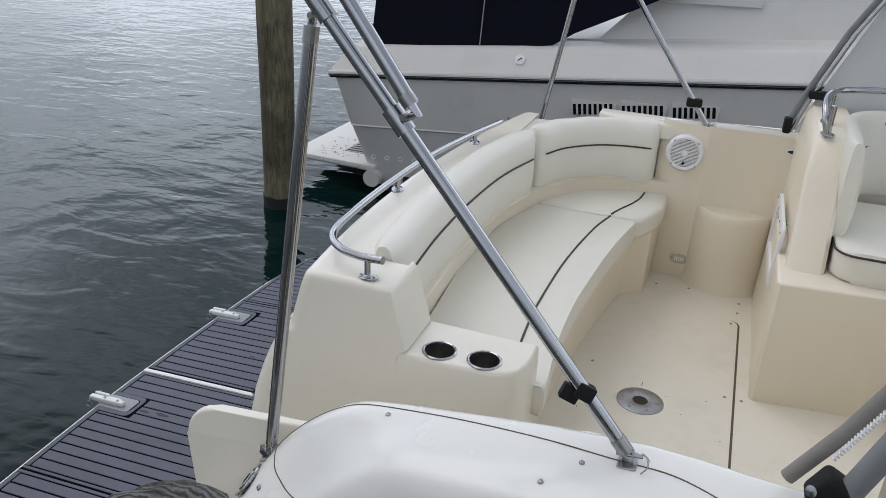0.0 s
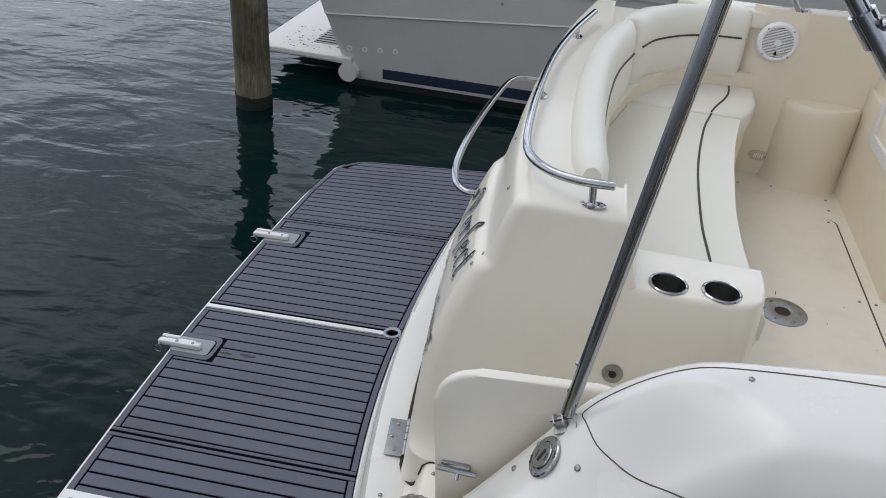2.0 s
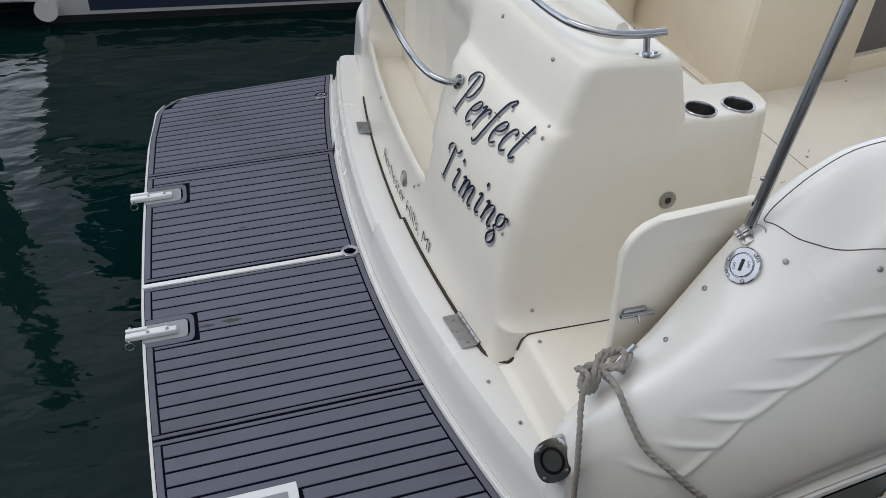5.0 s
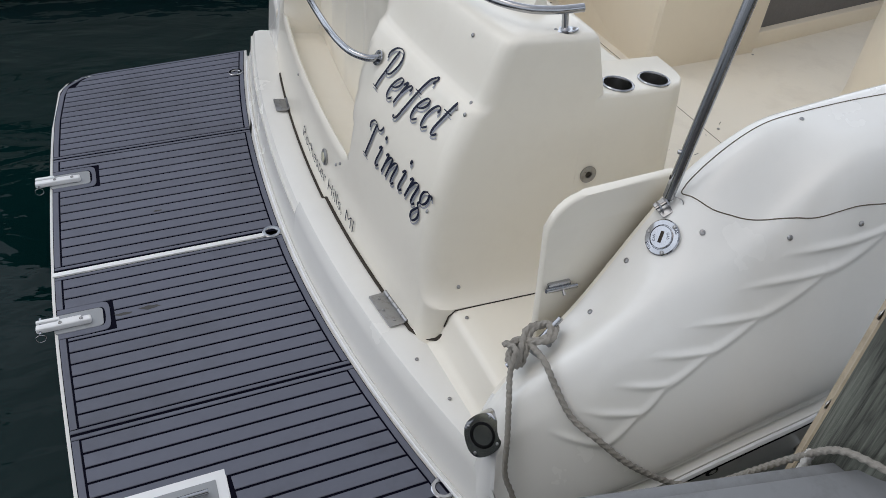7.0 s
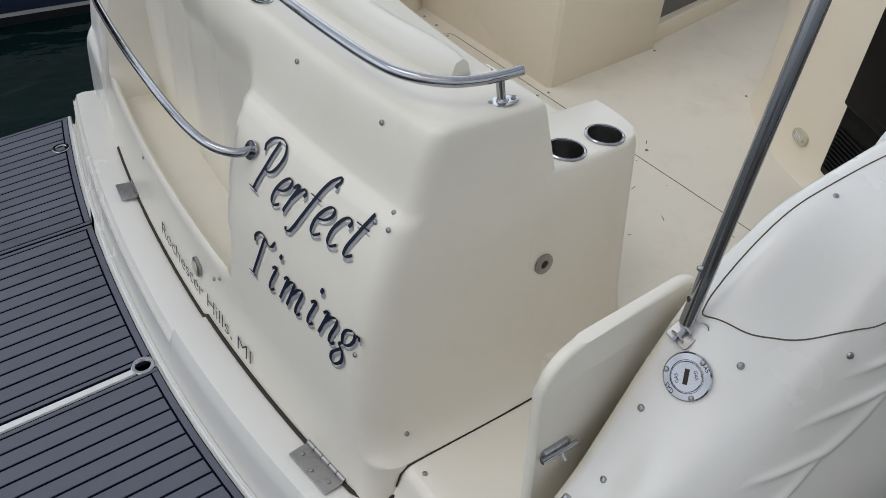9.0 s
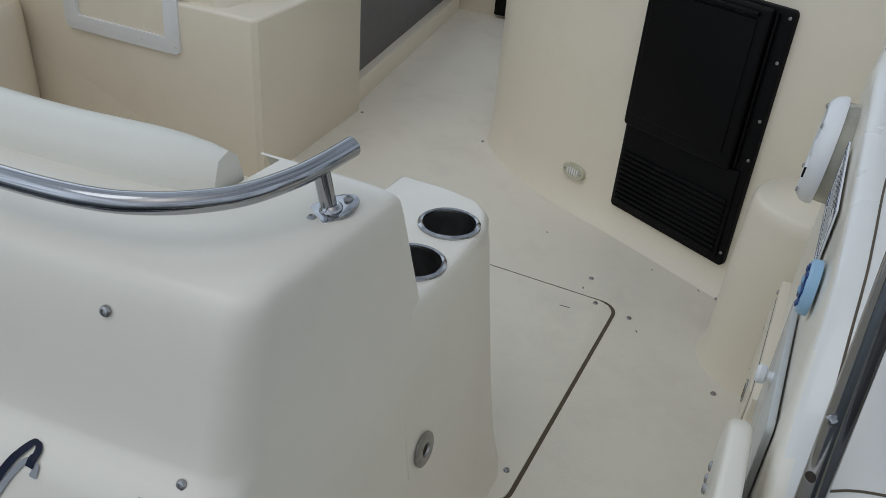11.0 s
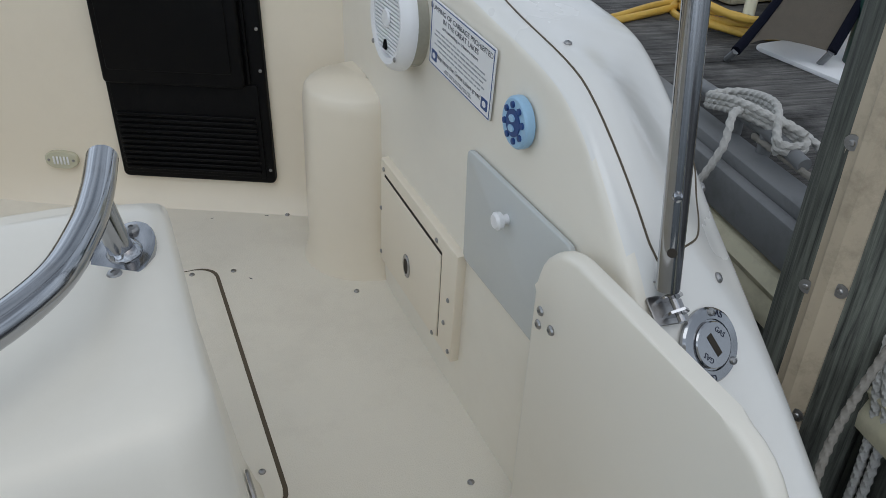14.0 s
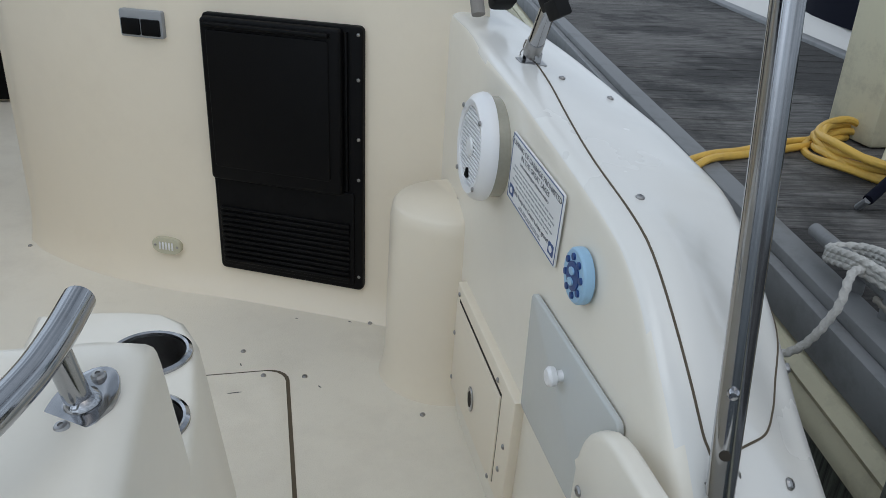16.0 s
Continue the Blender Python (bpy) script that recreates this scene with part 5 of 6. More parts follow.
part("corner_joint", box((1.73, 1.18, 1.49), (1.765, 1.235, 1.56), 0.01), RUBBER, ws)
part("strap", box((1.80, 1.16, 1.655), (1.90, 1.20, 1.69), 0.008), RUBBER, ws)
ws2 = thing("windshield", (1.76, -1.3, 1.48), "grey windshield frame end with a black joint and zipped canvas", "windshield")
part("frame_tube", tube([(1.765, -1.345, 1.49), (1.83, -1.325, 1.65), (2.0, -1.30, 2.0)], 0.020, 14), ALU, ws2)
part("joint", box((-0.026, -0.026, -0.03), (0.026, 0.026, 0.035), 0.012, Matrix.Translation((1.752, -1.335, 1.52)) @ pose(0, 0, 0, 0, 28, 0), 3), RUBBER, ws2, "black plastic joint")
part("joint_screw", lathe([(0, 0), (0.010, 0), (0.010, 0.004), (0, 0.005)], 14, facing((1.728, -1.352, 1.525), (-0.6, -0.7, 0.3))), STEEL, ws2)
part("canvas_edge", tube([(1.70, -1.275, 1.485), (1.77, -1.27, 1.60), (1.92, -1.25, 1.9)], 0.0135, 10), TAUPE, ws2, "rolled grey canvas edge")
b = bmesh.new()
for k in range(60):
    t = k / 60
    box((-0.003, -0.006, -0.0016), (0.003, 0.006, 0.0016), 0, Matrix.Translation((1.757 + 0.19 * t, -1.295 + 0.02 * t, 1.56 + 0.37 * t)) @ pose(0, 0, 0, 0, 28, 0), bm=b)
tagged(part("zip_teeth", b, WHITE, ws2, "white zip teeth"), kind="stuff")


# ---- fittings in the cockpit ----
def cup_holder(x, y, z):
    c = thing("cup_holder", (x, y, z), "stainless drop-in cup holder in the cream tower", "cup holder", "cup holders")
    m = pose(x, y, z)
    part("cup", lathe([(0.0425, 0.0015), (0.0415, 0.001), (0.040, -0.03), (0.039, -0.075), (0.0, -0.076)], 32, m, cap=False), STEEL_DULL, c, "brushed inside", 60)
    part("rim", lathe([(0.0412, 0.0005), (0.042, 0.004), (0.045, 0.0055), (0.049, 0.003), (0.0495, 0.0)], 36, m, cap=False), STEEL, c, "polished rim")
    return c


for x, y in ((0.867, -0.722), (0.996, -0.716)):
    cup_holder(x, y, 1.2086)

drain = thing("table_base", (1.39, 0.062, 0.689), "round white-steel table base socket in the floor", "socket")
m = pose(1.39, 0.075, 0.6893)
part("plate", lathe([(0.028, 0.004), (0.034, 0.0055), (0.080, 0.005), (0.0855, 0.003), (0.086, 0.0)], 40, m, cap=False), STEEL_DULL, drain)
part("socket", lathe([(0, 0.002), (0.029, 0.0025), (0.029, 0.004), (0.024, 0.0042), (0.0, 0.0022)], 28, m), GAP, drain)
screws(drain, [((1.39 + 0.064 * math.cos(a), 0.075 + 0.064 * math.sin(a), 0.6945), (0, 0, 1)) for a in np.arange(6) * math.pi / 3], 0.9)


def speaker(at, normal, spacer):
    s = thing("speaker", at, "round white marine speaker with a slatted grille", "speaker", "cockpit speakers")
    m = facing(at, normal)
    if spacer:
        part("spacer", lathe([(0, 0), (0.082, 0), (0.083, 0.004), (0.081, spacer), (0, spacer)], 40, m), CLEARRING, s, "clear spacer ring")
    m = m @ Matrix.Translation((0, 0, spacer))
    part("bezel", lathe([(0.0, 0.0), (0.088, 0.0), (0.089, 0.006), (0.085, 0.018), (0.076, 0.026), (0.066, 0.024), (0.064, 0.012), (0.0, 0.012)], 48, m), WHITE, s)
    part("cone", lathe([(0, 0.0125), (0.0635, 0.013), (0.0, 0.0135)], 32, m), BLACK, s)
    for k in range(19):
        yy = -0.0585 + 0.0065 * k
        w = math.sqrt(0.0655 ** 2 - yy ** 2)
        part("slat", box((-w, yy - 0.0021, 0.014), (w, yy + 0.0021, 0.022), 0.0008, m, 1), WHITE, s)
    part("hub", lathe([(0, 0.014), (0.016, 0.0225), (0.0135, 0.026), (0, 0.027)], 24, m), WHITE, s)
    part("badge", prism([(-0.007, -0.052), (0.007, -0.052), (0, -0.036)], 0.022, 0.0265, 0, m), BLACK, s)
    for a in range(4):
        t = radians(45 + 90 * a)
        screws(s, [(m @ Vector((0.077 * math.cos(t), 0.077 * math.sin(t), 0.0262)), normal)], 0.7)


speaker((1.362, -1.244, 1.328), (0, 1, 0.05), 0.036)
speaker((1.342, 1.268, 1.318), (0, -1, 0.05), 0.0)


def courtesy_light(at, normal):
    c = thing("courtesy_light", at, "small oval cream courtesy light low on the wall", "light", "courtesy lights")
    m = facing(at, normal)
    part("body", prism([(0.042 * math.copysign(abs(math.cos(a)) ** 0.75, math.cos(a)), 0.023 * math.copysign(abs(math.sin(a)) ** 0.75, math.sin(a))) for a in np.linspace(0, 2 * math.pi, 32, endpoint=False)], -0.01, 0.006, 0.003, m), LENS, c)
    for k in range(5):
        part("louvre", box((-0.020 + 0.009 * k, -0.011, 0.006), (-0.015 + 0.009 * k, 0.011, 0.0085), 0.001, m, 1), WHITE, c)
    screws(c, [(m @ Vector((s * 0.032, 0, 0.006)), normal) for s in (-1, 1)], 0.6)


courtesy_light((2.180, -0.584, 0.800), (-0.90, 0.43, 0.03))
courtesy_light((1.404, 1.262, 0.783), (0, -1, 0.03))

slot = thing("wall_vent", (1.80, 1.252, 1.40), "small dark oval vent in the cream wall", "vent")
m = facing((1.80, 1.254, 1.395), (0, -1, 0.05))
part("rim", prism([(0.030 * math.cos(a), 0.013 * math.sin(a)) for a in np.linspace(0, 6.283, 20, endpoint=False)], -0.006, 0.003, 0.001, m), WHITE, slot)
part("opening", prism([(0.022 * math.cos(a), 0.008 * math.sin(a)) for a in np.linspace(0, 6.283, 18, endpoint=False)], 0.002, 0.0036, 0, m), GAP, slot)

# warning placard on the starboard coaming
sign = thing("placard", (1.1, -1.21, 1.33), "white placard about dumping garbage in the lakes", "sign")
WALL = lambda x, z: Vector((x, -1.2265, z))
sm = Matrix.Translation(WALL(1.149, 1.3285)) @ Matrix.Diagonal((1.05, 1, 0.865, 1)) @ Matrix(((-1, 0, 0, 0), (0, 0, 1, 0), (0, 1, 0, 0), (0, 0, 0, 1))) @ Matrix.Rotation(radians(-4.5), 4, "Z")
part("plate", prism(rounded(-0.108, -0.062, 0.108, 0.062, 0.003, 2), 0.0, 0.0025, 0.0, sm), WHITE, sign)
b = bmesh.new()
for lo, hi in (((-0.106, 0.0585), (0.106, 0.0602)), ((-0.106, -0.0602), (0.106, -0.0585)), ((-0.1062, -0.06), (-0.1045, 0.06)), ((0.1045, -0.06), (0.1062, 0.06))):
    box((*lo, 0.0025), (*hi, 0.0029), bm=b, m=sm)
part("border", b, BLUE, sign)
for words, y, size in (("DUMPING OF GARBAGE PROHIBITED", 0.043, 0.0128), ("IN THE GREAT LAKES", 0.030, 0.0128), ("and connecting or tributary waters", 0.019, 0.0088), ("Help keep the Great Lakes great!", -0.040, 0.0118)):
    o = text("lettering", words, size, sm @ Matrix.Translation((0, 0, 0.0027)), NAVY, sign, 0.0001)
    w = max(v.co.x for v in o.data.vertices) - min(v.co.x for v in o.data.vertices)
    o.data.transform(Matrix.Translation(sm.to_3x3() @ Vector((-w / 2, y, 0))))
b = bmesh.new()
for y, w in ((0.008, 0.088), (0.000, 0.092), (-0.008, 0.080), (-0.017, 0.090), (-0.025, 0.072), (-0.049, 0.045), (-0.053, 0.05)):
    x = -w
    while x < w - 0.006:
        l = 0.006 + 0.012 * random.random()
        box((x, y - 0.0014, 0.0025), (min(x + l, w), y + 0.0014, 0.0028), bm=b, m=sm)
        x += l + 0.003
tagged(part("fine_print", b, SHADOWGREY, sign, "unreadable small print"), kind="stuff")
for x in (-0.089, 0.089):
    part("emblem", prism(rounded(x - 0.010, -0.051, x + 0.010, -0.031, 0.002, 2), 0.0025, 0.003, 0, sm), BLUE, sign)
    part("emblem_disc", prism([(x + 0.0055 * math.cos(a), -0.041 + 0.0055 * math.sin(a)) for a in np.linspace(0, 6.283, 14, endpoint=False)], 0.003, 0.0034, 0, sm), WHITE, sign)

# stereo remote
rem = thing("stereo_remote", (0.95, -1.226, 1.304), "round pale blue stereo remote with dark buttons", "remote control")
m = facing(WALL(0.950, 1.304), (0, 1, 0.02))
part("bezel", lathe([(0, 0), (0.035, 0), (0.0355, 0.004), (0.035, 0.010), (0.032, 0.013), (0, 0.013)], 36, m), PALEBLUE, rem)
m = m @ Matrix.Translation((0, 0, -0.006)) @ Matrix.Diagonal((0.86, 0.86, 1, 1))
part("dial", lathe([(0, 0.0185), (0.0215, 0.0185), (0.0215, 0.021), (0, 0.0215)], 28, m), BLUE, rem)
for k in range(8):
    a = 2 * math.pi * k / 8 + 0.2
    part("button", lathe([(0, 0.018), (0.0056, 0.018), (0.005, 0.0215), (0, 0.022)], 12, m @ Matrix.Translation((0.028 * math.cos(a), 0.028 * math.sin(a), 0))), BLUE, rem)
for dy in (-0.008, 0.008):
    part("key", prism([(0.008 * math.cos(a), dy + 0.0055 * math.sin(a)) for a in np.linspace(0, 6.283, 14, endpoint=False)], 0.021, 0.0235, 0, m), PALEBLUE, rem)

# locker panel with lock
lk = thing("locker_door", (1.3, -1.21, 0.87), "cream locker door with a recessed steel latch", "locker door")
xz = lambda pts: [(-x, z) for x, z in pts]
WM = Matrix.Translation((0, -1.224, 0)) @ Matrix(((-1, 0, 0, 0), (0, 0, 1, 0), (0, 1, 0, 0), (0, 0, 0, 1)))
fr = part("frame", prism(xz([(1.482, 1.016), (1.098, 1.008), (1.116, 0.772), (1.50, 0.766)]), -0.006, 0.014, 0.003, WM), LINER, lk)
part("door_gap", prism(xz([(1.459, 0.9905), (1.1615, 0.980), (1.1738, 0.7885), (1.4762, 0.7835)]), 0.012, 0.0144, 0, WM), GAP, fr)
part("door", prism(xz([(1.4575, 0.9835), (1.1630, 0.9730), (1.1750, 0.7897), (1.4750, 0.7847)]), 0.013, 0.0175, 0.0015, WM), LINER, fr)
lm = facing((1.325, -1.224 + 0.0175, 0.853), (0, 1, 0))
la = part("latch", prism([(0.017 * math.cos(a), 0.026 * math.sin(a)) for a in np.linspace(0, 6.283, 24, endpoint=False)], 0, 0.003, 0.001, lm), STEEL, fr, "oval stainless flush latch")
part("latch_hole", prism([(0.010 * math.cos(a), 0.017 * math.sin(a)) for a in np.linspace(0, 6.283, 20, endpoint=False)], 0.002, 0.0036, 0, lm), GAP, la)
screws(fr, [((x, -1.224 + 0.0145, z), (0, 1, 0)) for x, z in ((1.462, 0.999), (1.484, 0.90), (1.490, 0.79), (1.185, 0.992), (1.130, 0.90), (1.147, 0.84), (1.125, 0.79), (1.20, 0.779))], 0.75)

# sliding acrylic panel
ac = thing("access_panel", (0.93, -1.2, 1.1), "pale grey acrylic access panel with a white knob", "panel")
part("panel", prism([(-x, z) for x, z in rounded(0.79, 1.008, 1.095, 1.205, 0.012, 4)][::-1], 0.0, 0.009, 0.0025, Matrix.Translation((0, -1.2265, 0)) @ Matrix(((-1, 0, 0, 0), (0, 0, 1, 0), (0, 1, 0, 0), (0, 0, 0, 1)))), SMOKED, ac)
part("knob", lathe([(0, 0), (0.008, 0), (0.0065, 0.008), (0.0125, 0.011), (0.0135, 0.018), (0.010, 0.022), (0, 0.023)], 24, facing(WALL(0.955, 1.157) + Vector((0, 0.008, 0)), (0, 1, 0.0))), WHITE, ac)

# transom door, swung open against the coaming
dr = thing("transom_door", (0.6, -1.19, 0.64), "ivory transom door with rounded corners, swung open", "door")
DM = Matrix.Translation((0.8, -1.190, 0)) @ pose(0, 0, 0, 0, 0, 2.2) @ Matrix.Translation((-0.8, 0, 0)) @ Matrix(((-1, 0, 0, 0), (0, 0, 1, 0), (0, 1, 0, 0), (0, 0, 0, 1)))
o = [(0.815, 0.66), (0.80, 1.15)] + [(0.72 + 0.078 * math.cos(a), 1.158 + 0.078 * math.sin(a)) for a in np.linspace(0, math.pi / 2, 8)] + [(0.485 - 0.09 * math.sin(a), 1.126 + 0.09 * math.cos(a)) for a in np.linspace(0, math.pi / 2, 9)] + [(0.43, 0.66)]
part("leaf", prism(xz(o), -0.012, 0.014, 0.009, DM, 3), GEL, dr)
screws(dr, [((x, -1.178, z), (0, 1, 0)) for x, z in ((0.779, 1.130), (0.781, 1.108), (0.752, 1.119))], 1.1)
lt = part("barrel_bolt", box((0.425, -1.225, 0.935), (0.49, -1.212, 0.965), 0.004), STEEL, dr, "chrome barrel bolt")
part("bolt", tube([(0.418, -1.228, 0.95), (0.505, -1.228, 0.95)], 0.006, 10), STEEL, lt)
part("bolt_knob", tube([(0.465, -1.228, 0.95), (0.465, -1.243, 0.938)], 0.0045, 8), STEEL, lt)

# refrigerator in the bulkhead
P0, P1 = Vector((2.123, -0.730, 0)), Vector((1.941, -1.082, 0))
U = (P1 - P0).normalized()
NN = Vector((U.y, -U.x, 0))
if NN.x > 0:
    NN = -NN
fm = Matrix(((U.x, 0, NN.x, (P0.x + P1.x) / 2), (U.y, 0, NN.y, (P0.y + P1.y) / 2), (0, 1, 0, 0), (0, 0, 0, 1)))
W = (P1 - P0).length / 2
fridge = thing("refrigerator", ((P0.x + P1.x) / 2, (P0.y + P1.y) / 2, 0.76), "black built-in refrigerator with a vent grille below its door", "refrigerator")
part("frame", prism(rounded(-W, 0.762, W, 1.418, 0.012, 3), -0.02, 0.012, 0.004, fm), BLACK, fridge)
part("door", prism(rounded(-W + 0.006, 1.02, W - 0.045, 1.412, 0.010, 3), 0.010, 0.034, 0.007, fm), BLACK, fridge, "black textured door")
part("door_panel", prism(rounded(-W + 0.022, 1.055, W - 0.072, 1.385, 0.008, 3), 0.032, 0.0375, 0.003, fm), BLACK, fridge)
part("top_lip", box((-W + 0.02, 1.392, 0.03), (W - 0.07, 1.402, 0.046), 0.003, fm), BLACK, fridge)
part("hinge_bar", box((W - 0.040, 1.03, 0.010), (W - 0.034, 1.405, 0.022), 0.002, fm), BLACK, fridge)
part("grille_panel", prism(rounded(-W + 0.012, 0.778, W - 0.02, 1.025, 0.006, 2), 0.010, 0.018, 0.002, fm), BLACK, fridge)
for k in range(11):
    z = 0.79 + 0.0145 * k
    part("slat", box((-W + 0.018, z, 0.017), (W - 0.03, z + 0.008, 0.025), 0.0015, fm, 1), BLACK, fridge)
screws(fridge, [(fm @ Vector((W - 0.010, z, 0.012)), NN) for z in (0.80, 1.06, 1.16, 1.30, 1.40)], 0.7)
sw = thing("switch_panel", (2.2, -0.62, 1.40), "grey switch cover with two dark rockers", "switch")
m = facing((2.186, -0.588, 1.378), (-0.90, 0.43, 0))
part("cover", prism(rounded(-0.056, -0.032, 0.056, 0.032, 0.006, 3), -0.01, 0.012, 0.003, m), GREYPL, sw)
for s in (-1, 1):
    part("rocker", box((s * 0.026 - 0.024, -0.026, 0.010), (s * 0.026 + 0.024, 0.012, 0.018), 0.003, m), BLACK, sw)


# ---- fittings on the starboard quarter ----
def top_at(x, y):
    """Place and outward normal on the top of the side at a distance y out."""
    pr = spline(side_profile(x)[3:11], 57)
    z = float(np.interp(y, pr[:, 0], pr[:, 1]))
    pr2 = spline(side_profile(x + 0.02)[3:11], 57)
    dz_dx = (float(np.interp(y, pr2[:, 0], pr2[:, 1])) - z) / 0.02
    dz_dy = (float(np.interp(y + 0.01, pr[:, 0], pr[:, 1])) - float(np.interp(y - 0.01, pr[:, 0], pr[:, 1]))) / 0.02
    return Vector((x, -y, z)), Vector((-dz_dx, dz_dy, 1)).normalized()


lid = thing("coaming_hatch", (1.1, -1.34, 1.45), "outline of the white hatch lid along the coaming top", "hatch")
SEAM = [(1.62, 1.35), (1.52, 1.315), (1.40, 1.305), (1.2, 1.280), (1.07, 1.268), (0.94, 1.264), (0.88, 1.263), (0.80, 1.262), (0.735, 1.264), (0.705, 1.268), (0.695, 1.282), (0.722, 1.342), (0.765, 1.382), (0.81, 1.413), (0.87, 1.449), (0.936, 1.473), (1.081, 1.491), (1.3, 1.505), (1.5, 1.51)]
part("joint", tube([top_at(x, y)[0] + top_at(x, y)[1] * 0.0002 for x, y in spline(SEAM, 160)], 0.0014, 6), JOINT, lid, "dark joint")
screws(lid, [top_at(x, y) for x, y in ((0.96, 1.289), (1.30, 1.39), (1.36, 1.33))], 0.9)
screws(boat, [top_at(x, y) for x, y in ((0.585, 1.285), (0.70, 1.37), (0.86, 1.466), (1.02, 1.50), (0.50, 1.31))], 1.1)

gas = thing("fuel_filler", (0.641, -1.318, 1.15), "polished steel fuel filler cap marked GAS", "filler cap")
p, n = top_at(0.641, 1.318)
m = facing(p + n * 0.0005, n, (0.3, -0.9, 0.3))
part("flange", lathe([(0, 0), (0.0435, 0), (0.0435, 0.004), (0.041, 0.0065), (0.030, 0.007), (0.029, 0.005), (0, 0.005)], 40, m), STEEL, gas)
part("cap", lathe([(0, 0.005), (0.0275, 0.005), (0.0275, 0.0085), (0.026, 0.010), (0, 0.010)], 36, m), STEEL, gas)
part("key_slot", box((-0.014, -0.0042, 0.0095), (0.014, 0.0042, 0.0108), 0.0005, m), GAP, gas)
for a, y, mat in ((40, 0.0335, NAVY), (225, 0.0335, NAVY)):
    mm = m @ Matrix.Rotation(radians(a), 4, "Z") @ Matrix.Translation((-0.011, y, 0.0069))
    text("lettering", "GAS", 0.011, mm, mat, gas, 0.0002)
for a in (20, 200):
    text("lettering", "GAS", 0.009, m @ Matrix.Rotation(radians(a), 4, "Z") @ Matrix.Translation((-0.009, 0.0145, 0.0101)), NAVY, gas, 0.0002)
screws(gas, [(m @ Vector((0.0375 * math.cos(a), 0.0375 * math.sin(a), 0.0068)), n) for a in (0.4, 2.5, 4.6)], 0.8)

# stern cleat with the dock line made fast
cl = thing("mooring_cleat", (0.41, -1.3, 0.82), "stainless cleat on the quarter under a wound dock line", "cleat")
p, n = top_at(0.40, 1.30)
t = Vector((0.48, 0.02, 0.87)) - n * Vector((0.48, 0.02, 0.87)).dot(n)
t.normalize()
cc = p + n * 0.035
part("horn_bar", tube([cc - t * 0.092 + n * 0.004, cc - t * 0.03, cc + t * 0.03, cc + t * 0.092 + n * 0.006], 0.0075, 12), STEEL, cl)
for s in (-0.02, 0.02):
    part("leg", tube([p + t * s - n * 0.004, cc + t * s], 0.007, 10), STEEL, cl)
dl = thing("dock_line", (0.41, -1.3, 0.84), "grey laid dock line wound on the stern cleat", "rope")
sd = n.cross(t)
wind = []
wob = random.Random(3)
for k in range(4):
    out_ = 0.020 + 0.0075 * (k % 2) + 0.004 * (k // 2)
    up_ = 0.011 * (k // 2)
    for a, c, e in ((0.050, 1.0, 0.0), (0.068, 0.2, -0.004), (0.052, -1.0, 0.0), (0.018, -0.75, 0.012), (-0.018, 0.75, 0.016), (-0.052, 1.0, 0.0), (-0.068, 0.2, -0.004), (-0.052, -1.0, 0.0), (-0.018, -0.7, 0.020), (0.018, 0.7, 0.024)):
        wind.append(cc + t * (a - 0.004 * k + wob.uniform(-0.003, 0.003)) + sd * (c * out_ + wob.uniform(-0.003, 0.003)) + n * (e + up_))
part("coil", rope(wind, 0.0076, 460), ROPE_DK, dl)
a0 = cc - t * 0.03 + sd * 0.01 + n * 0.03
part("hanging_end", rope([a0, a0 + Vector((-0.035, 0.0, 0.006)), (0.305, -1.318, 0.868), (0.286, -1.345, 0.815), (0.272, -1.385, 0.765), (0.262, -1.426, 0.682), (0.258, -1.455, 0.582), (0.276, -1.487, 0.515), (0.29, -1.53, 0.40), (0.30, -1.56, 0.2)], 0.0072, 150), ROPE_DK, dl)
part("lead", rope([cc - t * 0.01 + sd * 0.01 + n * 0.02, (0.352, -1.372, 0.872), (0.366, -1.426, 0.828), (0.394, -1.477, 0.770), (0.443, -1.531, 0.734), (0.507, -1.574, 0.680), (0.580, -1.602, 0.632), (0.651, -1.630, 0.603), (0.690, -1.685, 0.667), (0.722, -1.735, 0.765), (0.735, -1.795, 0.885), (0.742, -1.862, 0.992), (0.765, -1.95, 1.03), (0.86, -2.0, 1.0), (1.1, -2.02, 0.985), (1.35, -2.05, 0.99)], 0.0078, 300), ROPE_DK, dl)

out = thing("bilge_outlet", (0.268, -1.335, 0.607), "diamond-shaped chrome vent with a dark round opening", "vent")
m = facing((0.232, -1.366, 0.636), (-0.74, -0.50, 0.46))
q = [(0.052 * math.copysign(abs(math.cos(a)) ** 1.25, math.cos(a)), 0.062 * math.copysign(abs(math.sin(a)) ** 1.25, math.sin(a))) for a in np.linspace(0, 2 * math.pi, 40, endpoint=False)]
part("plate", prism(q, -0.05, 0.006, 0.002, m), STEEL, out)
part("opening", lathe([(0, 0.004), (0.034, 0.004), (0.034, 0.0075), (0.028, 0.0085), (0.024, 0.004), (0, 0.003)], 28, m), BLACK, out)
for k in range(4):
    a = math.pi / 2 * k
    screws(out, [(m @ Vector((0.043 * math.cos(a), 0.052 * math.sin(a), 0.006)), m.to_3x3() @ Vector((0, 0, 1)))], 0.7)
